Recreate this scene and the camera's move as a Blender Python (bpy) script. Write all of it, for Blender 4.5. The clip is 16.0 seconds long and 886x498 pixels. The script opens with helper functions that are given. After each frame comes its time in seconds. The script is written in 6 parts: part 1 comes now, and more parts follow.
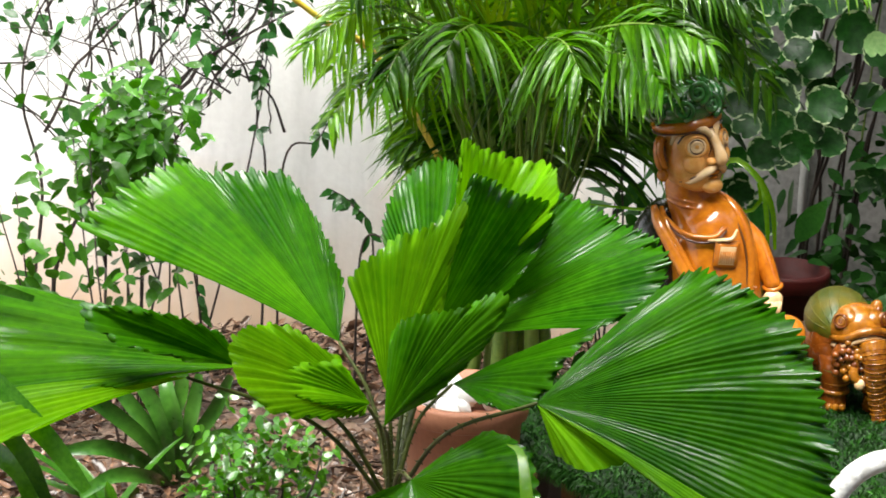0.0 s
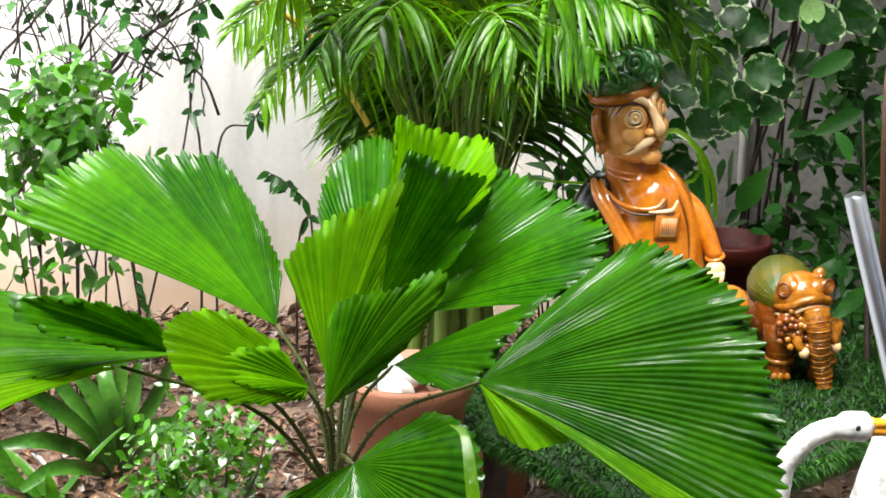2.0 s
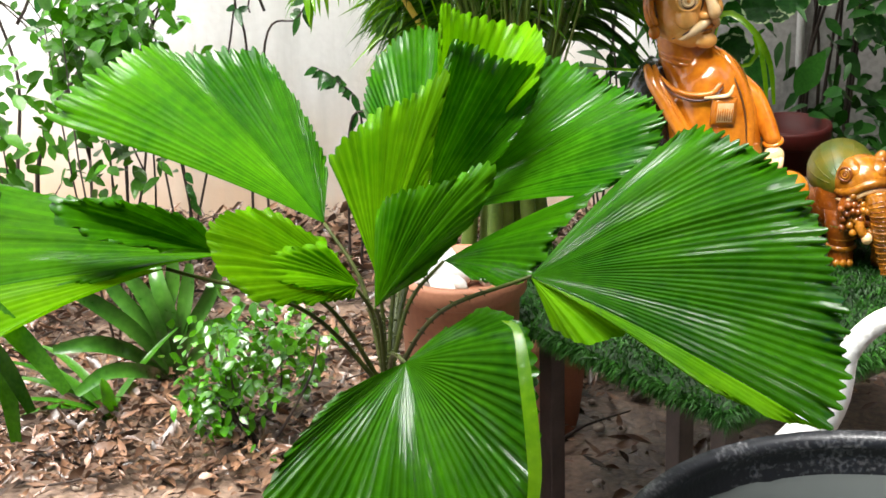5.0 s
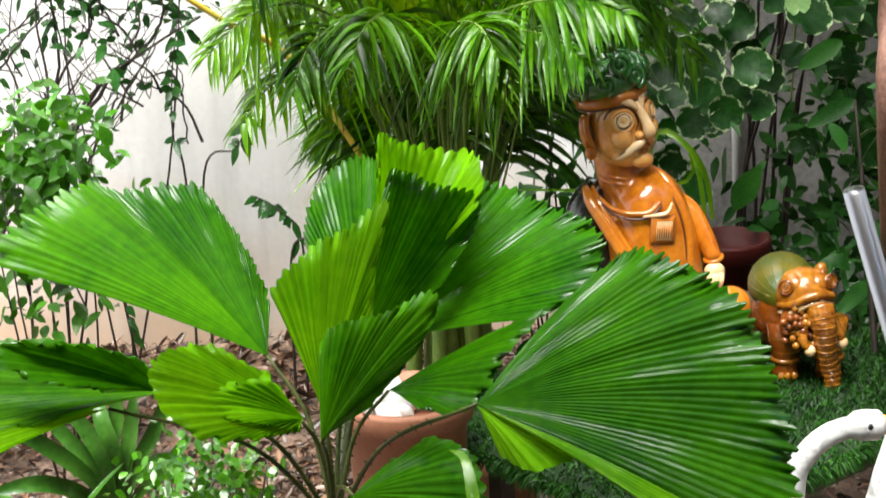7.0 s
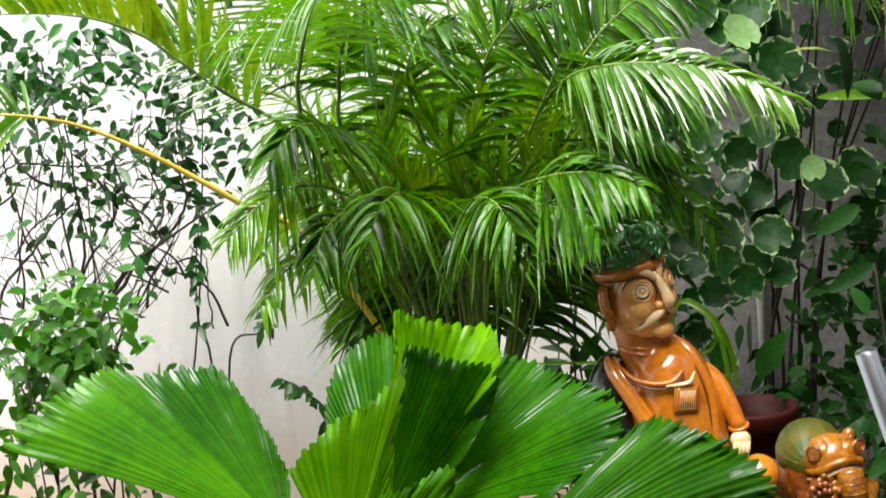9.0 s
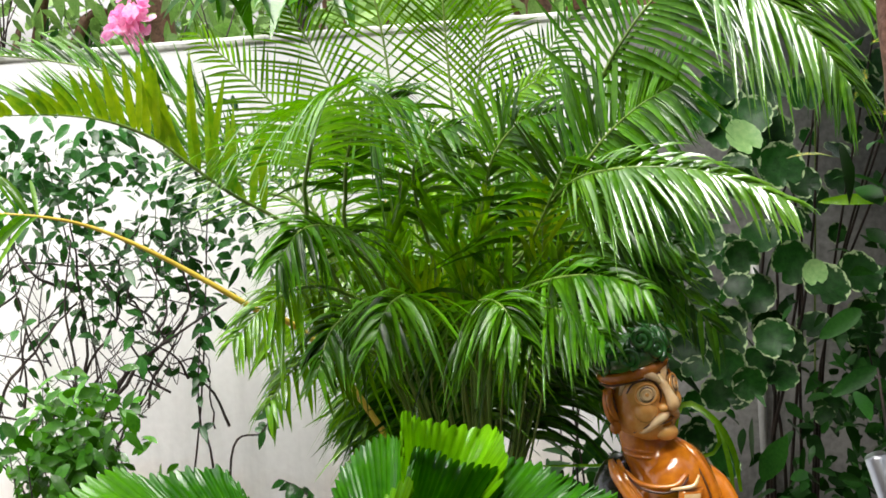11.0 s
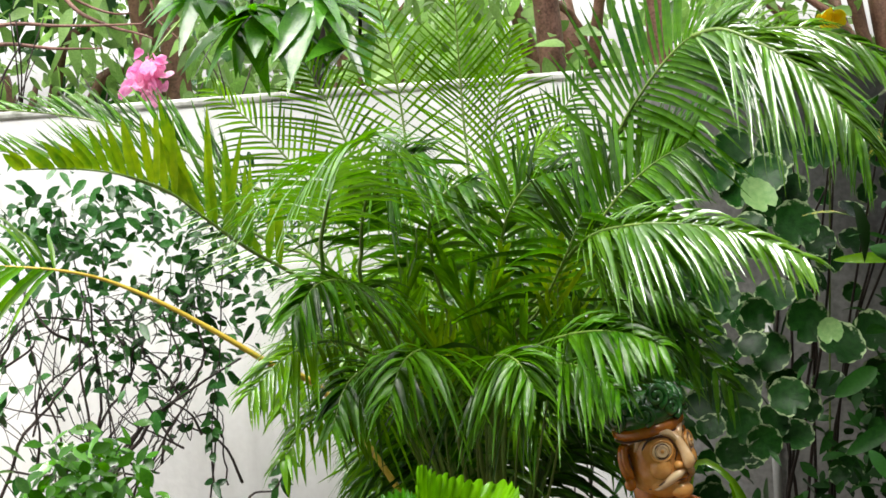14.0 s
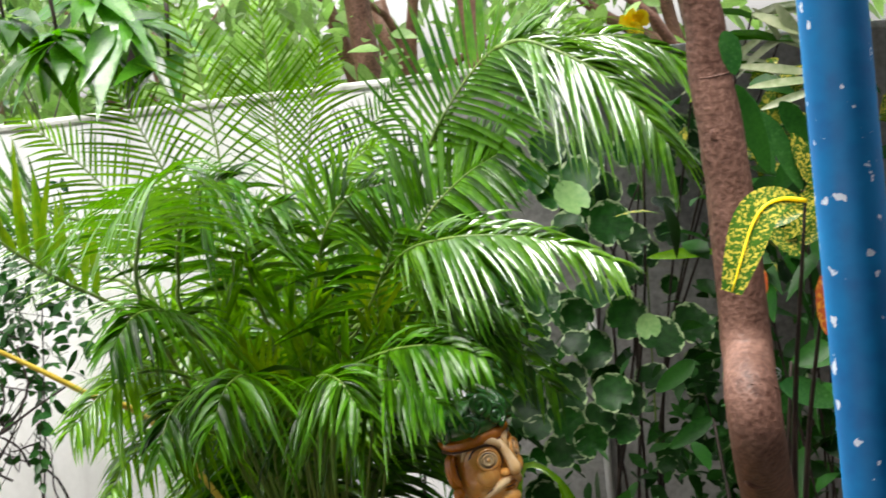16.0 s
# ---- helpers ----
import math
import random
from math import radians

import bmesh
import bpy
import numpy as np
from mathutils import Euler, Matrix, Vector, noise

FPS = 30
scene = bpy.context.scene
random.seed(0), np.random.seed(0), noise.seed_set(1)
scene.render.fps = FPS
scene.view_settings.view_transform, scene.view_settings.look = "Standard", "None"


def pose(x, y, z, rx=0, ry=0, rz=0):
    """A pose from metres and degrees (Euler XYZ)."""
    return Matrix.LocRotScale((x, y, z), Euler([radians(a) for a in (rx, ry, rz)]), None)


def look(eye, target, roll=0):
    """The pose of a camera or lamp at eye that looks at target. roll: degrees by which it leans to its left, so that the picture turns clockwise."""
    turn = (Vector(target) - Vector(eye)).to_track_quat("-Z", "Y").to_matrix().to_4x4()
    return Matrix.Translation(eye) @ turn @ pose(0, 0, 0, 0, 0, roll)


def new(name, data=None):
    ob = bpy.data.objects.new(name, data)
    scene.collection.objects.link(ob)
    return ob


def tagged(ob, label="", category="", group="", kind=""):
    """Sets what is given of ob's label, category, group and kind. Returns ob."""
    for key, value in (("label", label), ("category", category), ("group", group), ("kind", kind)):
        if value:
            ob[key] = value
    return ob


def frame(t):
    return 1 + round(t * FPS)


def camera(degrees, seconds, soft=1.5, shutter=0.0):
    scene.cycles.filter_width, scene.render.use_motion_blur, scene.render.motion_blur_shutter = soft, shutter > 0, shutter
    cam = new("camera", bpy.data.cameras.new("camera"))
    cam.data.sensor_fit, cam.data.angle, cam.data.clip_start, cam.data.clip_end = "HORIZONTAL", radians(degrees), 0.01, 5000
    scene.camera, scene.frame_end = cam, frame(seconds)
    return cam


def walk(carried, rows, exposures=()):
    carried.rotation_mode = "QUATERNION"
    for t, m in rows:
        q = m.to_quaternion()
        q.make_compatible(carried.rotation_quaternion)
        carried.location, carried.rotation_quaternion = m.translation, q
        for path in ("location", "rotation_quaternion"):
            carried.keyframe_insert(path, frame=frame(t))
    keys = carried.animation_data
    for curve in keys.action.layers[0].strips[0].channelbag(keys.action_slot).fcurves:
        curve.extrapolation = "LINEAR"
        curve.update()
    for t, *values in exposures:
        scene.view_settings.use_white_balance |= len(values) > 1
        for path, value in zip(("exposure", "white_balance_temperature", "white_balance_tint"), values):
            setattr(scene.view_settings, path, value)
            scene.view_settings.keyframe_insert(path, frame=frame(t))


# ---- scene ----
cam = camera(28.031, 16.0, soft=1.6, shutter=0.4)
walk(cam, [
    (0, look((0.0137, -0.0586, 2.0370), (-0.1308, 3.7810, 0.9249), 1.517)),
    (0.5, look((0.0004, -0.0439, 2.0367), (-0.0624, 3.7892, 0.8952), 1.764)),
    (1, look((0.0110, -0.0250, 2.0301), (-0.0471, 3.7974, 0.8528), 1.631)),
    (1.5, look((0.0158, -0.0033, 2.0289), (-0.0461, 3.8198, 0.8542), 1.575)),
    (2, look((0.0232, -0.0084, 2.0197), (0.0063, 3.8217, 0.8664), 0.434)),
    (2.5, look((0.0333, -0.0083, 2.0221), (0.0339, 3.7913, 0.7720), 0.027)),
    (3, look((0.0258, 0.0041, 2.0043), (0.0723, 3.7619, 0.6346), 0.085)),
    (3.5, look((0.0283, 0.0030, 1.9958), (0.0357, 3.7513, 0.5994), -0.095)),
    (5.8, look((0.0359, 0.0892, 1.9929), (-0.1410, 3.8566, 0.6604), -1.958)),
    (6, look((0.0323, 0.0883, 1.9945), (-0.0870, 3.8644, 0.6805), -1.983)),
    (6.5, look((0.0323, 0.0915, 1.9976), (0.0031, 3.8957, 0.7618), -2.189)),
    (7, look((0.0389, 0.0769, 2.0058), (0.0241, 3.9144, 0.8774), -2.867)),
    (7.5, look((0.0447, 0.0702, 2.0114), (0.0316, 3.9404, 1.0009), -3.322)),
    (8, look((0.0608, 0.0670, 2.0053), (0.0162, 3.9576, 1.0774), -3.746)),
    (8.5, look((0.0651, 0.0706, 2.0029), (0.0010, 3.9793, 1.1554), -4.369)),
    (9, look((0.0691, 0.0690, 1.9986), (0.0022, 4.0009, 1.2668), -4.785)),
    (9.5, look((0.0603, 0.0665, 2.0125), (0.0166, 4.0105, 1.3475), -4.823)),
    (10, look((0.0572, 0.0646, 2.0148), (0.0177, 4.0161, 1.3947), -4.654)),
    (12.5, look((0.0345, 0.0348, 1.9853), (-0.0081, 4.0164, 1.6040), -4.158)),
    (13, look((0.0328, 0.0409, 1.9866), (-0.0099, 4.0230, 1.6102), -4.117)),
    (13.5, look((0.0364, 0.0412, 1.9891), (-0.0129, 4.0235, 1.6172), -4.191)),
    (14, look((0.0400, 0.0442, 1.9935), (-0.0163, 4.0267, 1.6236), -4.119)),
    (14.5, look((0.0365, 0.0405, 1.9980), (-0.0023, 4.0234, 1.6312), -4.156)),
    (15, look((0.0364, 0.0398, 2.0056), (0.0943, 4.0203, 1.6156), -4.824)),
    (15.5, look((0.0699, 0.0408, 2.0150), (0.2266, 4.0169, 1.6074), -5.753)),
    (16, look((0.0851, 0.0324, 2.0473), (0.3960, 3.9978, 1.6242), -6.747)),
], exposures=[(0, 2.76), (3.5, 3.12), (7, 2.81), (9.5, 2.51), (13, 2.27), (16, 2.40)])

# ---- world and light: bright overcast, raining ----
world = bpy.data.worlds.new("world")
scene.world = world
world.use_nodes = True
wn, wl = world.node_tree.nodes, world.node_tree.links
sky = wn.new("ShaderNodeTexSky")
sky.sky_type, sky.sun_disc = "NISHITA", False
sky.sun_elevation, sky.sun_rotation = radians(69), radians(-25)
sky.air_density, sky.dust_density = 1.0, 2.0
grey = wn.new("ShaderNodeHueSaturation")
grey.inputs["Saturation"].default_value = 0.22
wl.new(sky.outputs[0], grey.inputs["Color"])
wl.new(grey.outputs[0], wn["Background"].inputs["Color"])
wn["Background"].inputs["Strength"].default_value = 0.058
lamp = bpy.data.lights.new("sun", "SUN")
lamp.energy, lamp.angle, lamp.color = 1.98, radians(42), (1.0, 0.97, 0.92)
sun = new("sun", lamp)
sun.matrix_world = look((-0.7, 1.9, 6.3), (0.2, 3.9, 0.5))


# ---- materials ----
def mat(name, c1, c2, scale=12.0, rough=0.4, bump=0.1, fine=140.0, metal=0.0, through_light=0.0, light_col=None, vary=0.0, spread=(0.35, 0.65), coat=0.0, detail=0.35, spec=0.5, island=False, wet=0.0):
    """Two tones mixed by coarse and fine noise, with relief; through_light adds a leaf's translucency."""
    m = bpy.data.materials.new(name)
    m.use_nodes = True
    n, k = m.node_tree.nodes, m.node_tree.links
    b, out = n["Principled BSDF"], n["Material Output"]
    co = n.new("ShaderNodeTexCoord")
    big, small = n.new("ShaderNodeTexNoise"), n.new("ShaderNodeTexNoise")
    big.inputs["Scale"].default_value, small.inputs["Scale"].default_value = scale, fine
    big.inputs["Detail"].default_value, small.inputs["Detail"].default_value = 4, 3
    k.new(co.outputs["Object"], big.inputs["Vector"])
    k.new(co.outputs["Object"], small.inputs["Vector"])
    mixf = n.new("ShaderNodeMix")
    mixf.inputs[0].default_value = detail
    k.new(big.outputs["Fac"], mixf.inputs[2])
    k.new(small.outputs["Fac"], mixf.inputs[3])
    ramp = n.new("ShaderNodeValToRGB")
    ramp.color_ramp.elements[0].position, ramp.color_ramp.elements[1].position = spread
    ramp.color_ramp.elements[0].color, ramp.color_ramp.elements[1].color = (*c1, 1), (*c2, 1)
    k.new(mixf.outputs[0], ramp.inputs[0])
    col = ramp.outputs[0]
    if vary:
        info, hsv, mr = n.new("ShaderNodeObjectInfo"), n.new("ShaderNodeHueSaturation"), n.new("ShaderNodeMapRange")
        mr.inputs["To Min"].default_value, mr.inputs["To Max"].default_value = 1 - vary, 1 + vary
        geo = n.new("ShaderNodeNewGeometry")
        k.new(geo.outputs["Random Per Island"] if island else info.outputs["Random"], mr.inputs["Value"])
        k.new(mr.outputs[0], hsv.inputs["Value"])
        k.new(col, hsv.inputs["Color"])
        col = hsv.outputs[0]
    k.new(col, b.inputs["Base Color"])
    b.inputs["Metallic"].default_value = metal
    b.inputs["Specular IOR Level"].default_value = spec
    b.inputs["Coat Weight"].default_value = coat
    b.inputs["Coat Roughness"].default_value, b.inputs["Coat IOR"].default_value = 0.05, 1.5
    rr = n.new("ShaderNodeMapRange")
    rr.inputs["To Min"].default_value, rr.inputs["To Max"].default_value = rough * 0.75, min(1, rough * 1.3)
    k.new(small.outputs["Fac"], rr.inputs["Value"])
    k.new(rr.outputs[0], b.inputs["Roughness"])
    if bump:
        bp = n.new("ShaderNodeBump")
        bp.inputs["Strength"].default_value, bp.inputs["Distance"].default_value = bump, 0.01
        k.new(mixf.outputs[0], bp.inputs["Height"])
        k.new(bp.outputs[0], b.inputs["Normal"])
    if wet:
        film, fb, wr = n.new("ShaderNodeTexNoise"), n.new("ShaderNodeBump"), n.new("ShaderNodeMapRange")
        film.inputs["Scale"].default_value, film.inputs["Detail"].default_value = 38, 4
        k.new(co.outputs["Object"], film.inputs["Vector"])
        fb.inputs["Strength"].default_value, fb.inputs["Distance"].default_value = wet, 0.02
        k.new(film.outputs["Fac"], fb.inputs["Height"])
        k.new(fb.outputs[0], b.inputs["Coat Normal"])
        wr.inputs["From Min"].default_value, wr.inputs["From Max"].default_value = 0.42, 0.60
        wr.inputs["To Min"].default_value, wr.inputs["To Max"].default_value = coat * 0.25, coat
        k.new(big.outputs["Fac"], wr.inputs["Value"])
        k.new(wr.outputs[0], b.inputs["Coat Weight"])
    if through_light:
        tr, mx = n.new("ShaderNodeBsdfTranslucent"), n.new("ShaderNodeMixShader")
        gain = n.new("ShaderNodeHueSaturation")
        gain.inputs["Value"].default_value, gain.inputs["Saturation"].default_value = 2.0, 1.1
        k.new(col, gain.inputs["Color"])
        k.new(gain.outputs[0], tr.inputs["Color"])
        mx.inputs[0].default_value = through_light
        k.new(b.outputs[0], mx.inputs[1])
        k.new(tr.outputs[0], mx.inputs[2])
        k.new(mx.outputs[0], out.inputs["Surface"])
    return m


def fan_mat(name, c1, c2, light, coat):
    """A pleated leaf: tone changes from pleat to pleat, paler ridges, and a film of water that lies in streaks along the pleats."""
    m = mat(name, c1, c2, 6, 0.45, 0.05, 50, through_light=light, vary=0.14, spec=0.02)
    n, k = m.node_tree.nodes, m.node_tree.links
    b = n["Principled BSDF"]
    col = b.inputs["Base Color"].links[0].from_socket
    uv = n.new("ShaderNodeUVMap")
    uv.uv_map = "pleat"

    def streaks(sx, sy, detail):
        mp, ns = n.new("ShaderNodeMapping"), n.new("ShaderNodeTexNoise")
        mp.inputs["Scale"].default_value = (sx, sy, 1)
        k.new(uv.outputs[0], mp.inputs[0])
        k.new(mp.outputs[0], ns.inputs["Vector"])
        ns.inputs["Scale"].default_value, ns.inputs["Detail"].default_value = 1.0, detail
        return ns.outputs["Fac"]

    def ranged(value, a, b0, c, d):
        mr = n.new("ShaderNodeMapRange")
        for key, val in zip(("From Min", "From Max", "To Min", "To Max"), (a, b0, c, d)):
            mr.inputs[key].default_value = val
        k.new(value, mr.inputs["Value"])
        return mr.outputs[0]

    hsv = n.new("ShaderNodeHueSaturation")
    k.new(ranged(streaks(1.1, 0.6, 3), 0.3, 0.7, 0.70, 1.30), hsv.inputs["Value"])
    k.new(col, hsv.inputs["Color"])
    sep, fr, ab = n.new("ShaderNodeSeparateXYZ"), n.new("ShaderNodeMath"), n.new("ShaderNodeMath")
    fr.operation, ab.operation = "FRACT", "COMPARE"
    k.new(uv.outputs[0], sep.inputs[0])
    k.new(sep.outputs["X"], fr.inputs[0])
    k.new(fr.outputs[0], ab.inputs[0])
    ab.inputs[1].default_value, ab.inputs[2].default_value = 0.5, 0.06
    mx, ridge = n.new("ShaderNodeMix"), n.new("ShaderNodeMath")
    ridge.operation = "MULTIPLY"
    ridge.inputs[1].default_value = 0.14
    k.new(ab.outputs[0], ridge.inputs[0])
    mx.data_type = "RGBA"
    mx.inputs[7].default_value = (c2[0] * 2.0, c2[1] * 1.6, c2[2] + 0.01, 1)
    k.new(ridge.outputs[0], mx.inputs[0])
    k.new(hsv.outputs[0], mx.inputs[6])
    k.new(mx.outputs[2], b.inputs["Base Color"])
    gain = [q for q in n if q.type == "HUE_SAT" and abs(q.inputs["Value"].default_value - 2.0) < 1e-4][0]
    k.new(mx.outputs[2], gain.inputs["Color"])
    rim = n.new("ShaderNodeMath")
    rim.operation = "MAXIMUM"
    k.new(ranged(streaks(0.16, 1.2, 2), 0.54, 0.66, 0.02 * coat, coat), rim.inputs[0])
    tip = n.new("ShaderNodeMath")
    tip.operation = "MULTIPLY"
    k.new(ranged(sep.outputs["Y"], 0.88, 0.96, 0.0, coat), tip.inputs[0])
    k.new(ranged(streaks(0.35, 0.8, 2), 0.46, 0.56, 0.0, 1.0), tip.inputs[1])
    k.new(tip.outputs[0], rim.inputs[1])
    k.new(rim.outputs[0], b.inputs["Coat Weight"])
    b.inputs["Coat Roughness"].default_value = 0.045
    bp = n.new("ShaderNodeBump")
    bp.inputs["Strength"].default_value, bp.inputs["Distance"].default_value = 0.25, 0.006
    k.new(streaks(3.0, 9.0, 3), bp.inputs["Height"])
    k.new(bp.outputs[0], b.inputs["Coat Normal"])
    return m


M = dict(
    soil=mat("wet_soil", (0.042, 0.026, 0.018), (0.225, 0.155, 0.112), 7, 0.42, 1.0, 55, detail=0.5),
    litter=mat("dead_leaves", (0.040, 0.017, 0.010), (0.17, 0.095, 0.055), 9, 0.3, 0.5, 60, vary=0.4, spread=(0.3, 0.7), spec=0.45),
    plaster=mat("white_plaster", (0.80, 0.80, 0.79), (0.89, 0.89, 0.88), 2.5, 0.7, 0.3, 45, detail=0.4),
    concrete=mat("grey_concrete", (0.085, 0.081, 0.074), (0.21, 0.20, 0.185), 3, 0.55, 0.4, 50),
    fan=fan_mat("fan_leaf", (0.008, 0.060, 0.0005), (0.030, 0.128, 0.001), 0.25, 1.0),
    # brighter fan leaf: light shining through is put into the colour
    fan_bright=fan_mat("bright_fan_leaf", (0.054, 0.178, 0.001), (0.108, 0.275, 0.002), 0.38, 0.4),
    fan_mid=fan_mat("light_fan_leaf", (0.018, 0.095, 0.001), (0.050, 0.180, 0.001), 0.32, 0.7),
    areca=mat("areca_leaf", (0.010, 0.058, 0.001), (0.068, 0.186, 0.004), 5, 0.3, 0.05, 60, through_light=0.26, vary=0.75, coat=0.5, island=True, spec=0.2, wet=0.5),
    areca_light=mat("areca_leaf_light", (0.045, 0.150, 0.002), (0.135, 0.28, 0.006), 5, 0.24, 0.05, 60, through_light=0.36, vary=0.5, coat=0.9, island=True, spec=0.3, wet=0.3),
    # wet leaflets, base colour lightened to stand in for reflected sky
    areca_sheen=mat("wet_sheen_areca_leaf", (0.038, 0.115, 0.006), (0.120, 0.255, 0.022), 5, 0.16, 0.05, 60, through_light=0.26, vary=0.6, coat=1.0, island=True, spec=0.8, wet=0.15),
    areca_young=mat("yellowing_areca_leaf", (0.030, 0.14, 0.002), (0.22, 0.30, 0.006), 5, 0.4, 0.05, 60, through_light=0.4, vary=0.35, spec=0.2, island=True),
    rachis=mat("green_stalk", (0.06, 0.12, 0.02), (0.16, 0.24, 0.04), 9, 0.35, 0.1, 90),
    yellow_stalk=mat("yellow_stalk", (0.42, 0.30, 0.03), (0.62, 0.46, 0.06), 12, 0.4, 0.1, 90),
    petiole=mat("petiole", (0.022, 0.032, 0.007), (0.075, 0.090, 0.018), 20, 0.4, 0.2, 120, spec=0.25),
    orange=mat("orange_glaze", (0.36, 0.085, 0.004), (0.64, 0.215, 0.012), 9, 0.16, 0.06, 70, coat=0.8),
    pale=mat("pale_glaze", (0.66, 0.38, 0.15), (0.83, 0.62, 0.36), 14, 0.2, 0.05, 80, coat=0.7),
    # lighter than the body's orange: light on the face put into the colour
    face=mat("lit_face_glaze", (0.66, 0.23, 0.028), (0.86, 0.47, 0.14), 7, 0.18, 0.05, 70, coat=0.7),
    hat=mat("green_glaze", (0.008, 0.060, 0.008), (0.03, 0.17, 0.018), 14, 0.2, 0.1, 80, coat=0.7),
    cloak=mat("black_glaze", (0.008, 0.008, 0.007), (0.03, 0.025, 0.02), 12, 0.25, 0.05, 80, coat=0.5),
    lines=mat("brown_lines", (0.06, 0.02, 0.008), (0.12, 0.045, 0.015), 12, 0.3, 0.0),
    moss=mat("mossy_glaze", (0.022, 0.062, 0.003), (0.17, 0.12, 0.006), 14, 0.4, 0.3, 60, coat=0.2, spread=(0.3, 0.7)),
    terracotta=mat("terracotta", (0.30, 0.115, 0.06), (0.46, 0.20, 0.115), 6, 0.6, 0.2, 90),
    pebble=mat("white_pebble", (0.62, 0.62, 0.60), (0.82, 0.82, 0.80), 20, 0.4, 0.1, 90, vary=0.1),
    black=mat("black_plastic", (0.008, 0.009, 0.012), (0.03, 0.032, 0.038), 7, 0.28, 0.1, 60),
    steel=mat("steel", (0.30, 0.30, 0.31), (0.40, 0.40, 0.41), 3, 0.3, 0.0, 9, metal=1.0),
    iron=mat("dark_iron", (0.018, 0.013, 0.013), (0.055, 0.038, 0.036), 14, 0.5, 0.2, 90),
    turf=mat("turf", (0.005, 0.034, 0.002), (0.019, 0.085, 0.005), 10, 0.5, 0.2, 100, vary=0.6, island=True, spec=0.2),
    white=mat("white_enamel", (0.24, 0.23, 0.21), (0.68, 0.68, 0.66), 14, 0.4, 0.2, 60, coat=0.15, spread=(0.33, 0.52), detail=0.45),
    beak=mat("orange_enamel", (0.62, 0.24, 0.01), (0.80, 0.38, 0.02), 14, 0.4, 0.05),
    dot=mat("black_paint", (0.006, 0.006, 0.006), (0.015, 0.015, 0.015), 12, 0.3, 0.0),
    blue=mat("blue_paint", (0.0, 0.12, 0.33), (0.0, 0.20, 0.47), 5, 0.5, 0.2, 40, spec=0.12),
    chip=mat("bare_chip", (0.60, 0.66, 0.72), (0.78, 0.82, 0.85), 20, 0.5, 0.1),
    bark=mat("bark", (0.060, 0.026, 0.018), (0.25, 0.135, 0.100), 10, 0.5, 0.55, 90, spec=0.3, detail=0.55, spread=(0.32, 0.68)),
    twig=mat("dark_twig", (0.010, 0.007, 0.006), (0.045, 0.031, 0.025), 14, 0.6, 0.2, spec=0.3),
    shrub=mat("shrub_leaf", (0.010, 0.052, 0.010), (0.036, 0.12, 0.022), 8, 0.25, 0.05, through_light=0.2, vary=0.5, coat=0.5, island=True, spec=0.2, wet=0.4),
    shrub_light=mat("light_shrub_leaf", (0.014, 0.070, 0.003), (0.045, 0.145, 0.009), 8, 0.3, 0.05, through_light=0.3, vary=0.5, coat=0.4, island=True, spec=0.2, wet=0.3),
    dark_leaf=mat("dark_leaf", (0.006, 0.036, 0.004), (0.020, 0.085, 0.010), 8, 0.38, 0.08, through_light=0.15, vary=0.5, spec=0.15, island=True),
    pink=mat("pink_petal", (0.58, 0.13, 0.36), (0.82, 0.48, 0.64), 30, 0.5, 0.05, through_light=0.3),
    yellow=mat("yellow_petal", (0.82, 0.66, 0.01), (0.90, 0.78, 0.05), 20, 0.5, 0.05, through_light=0.3),
    red_pot=mat("red_plastic", (0.035, 0.005, 0.004), (0.075, 0.010, 0.008), 8, 0.5, 0.1, spec=0.2),
    pale_pipe=mat("pale_pipe", (0.30, 0.30, 0.29), (0.42, 0.42, 0.40), 8, 0.5, 0.1),
    aloe=mat("aloe_leaf", (0.012, 0.055, 0.005), (0.045, 0.135, 0.014), 8, 0.3, 0.1, 60, coat=0.25, spec=0.3),
    sprout=mat("seedling_leaf", (0.018, 0.095, 0.003), (0.06, 0.19, 0.007), 8, 0.2, 0.05, through_light=0.25, vary=0.5, coat=1.0, island=True, spec=0.4, wet=0.3),
    long_leaf=mat("long_leaf", (0.020, 0.090, 0.005), (0.075, 0.210, 0.018), 8, 0.20, 0.08, through_light=0.34, vary=0.5, coat=1.0, spec=0.4, wet=0.3),
    turf_back=mat("turf_backing", (0.004, 0.016, 0.003), (0.010, 0.03, 0.006), 20, 0.9, 0.2, 100),
    scuffed=mat("scuffed_black_plastic", (0.010, 0.011, 0.014), (0.22, 0.22, 0.23), 9, 0.35, 0.15, 120, spread=(0.52, 0.80), detail=0.5),
    stone=mat("brown_stone", (0.16, 0.12, 0.09), (0.32, 0.27, 0.22), 20, 0.6, 0.2),
    ochre=mat("ochre_glaze", (0.13, 0.034, 0.002), (0.52, 0.20, 0.012), 11, 0.25, 0.35, 60, coat=0.4, spread=(0.3, 0.68), detail=0.45),
    burnt=mat("burnt_orange_glaze", (0.085, 0.018, 0.002), (0.25, 0.065, 0.005), 16, 0.25, 0.3, 60, coat=0.5),
    cream_strap=mat("cream_edged_strap", (0.16, 0.22, 0.09), (0.42, 0.44, 0.28), 14, 0.35, 0.1, 70, through_light=0.25, vary=0.3, coat=0.3),
    grey_wall=mat("wet_grey_render", (0.12, 0.118, 0.112), (0.31, 0.305, 0.29), 3, 0.5, 0.4, 50, detail=0.45),
    cap=mat("weathered_cap", (0.20, 0.21, 0.17), (0.70, 0.70, 0.67), 6, 0.8, 0.5, 40),
    # paled so that the haze beyond the wall sits in the colour
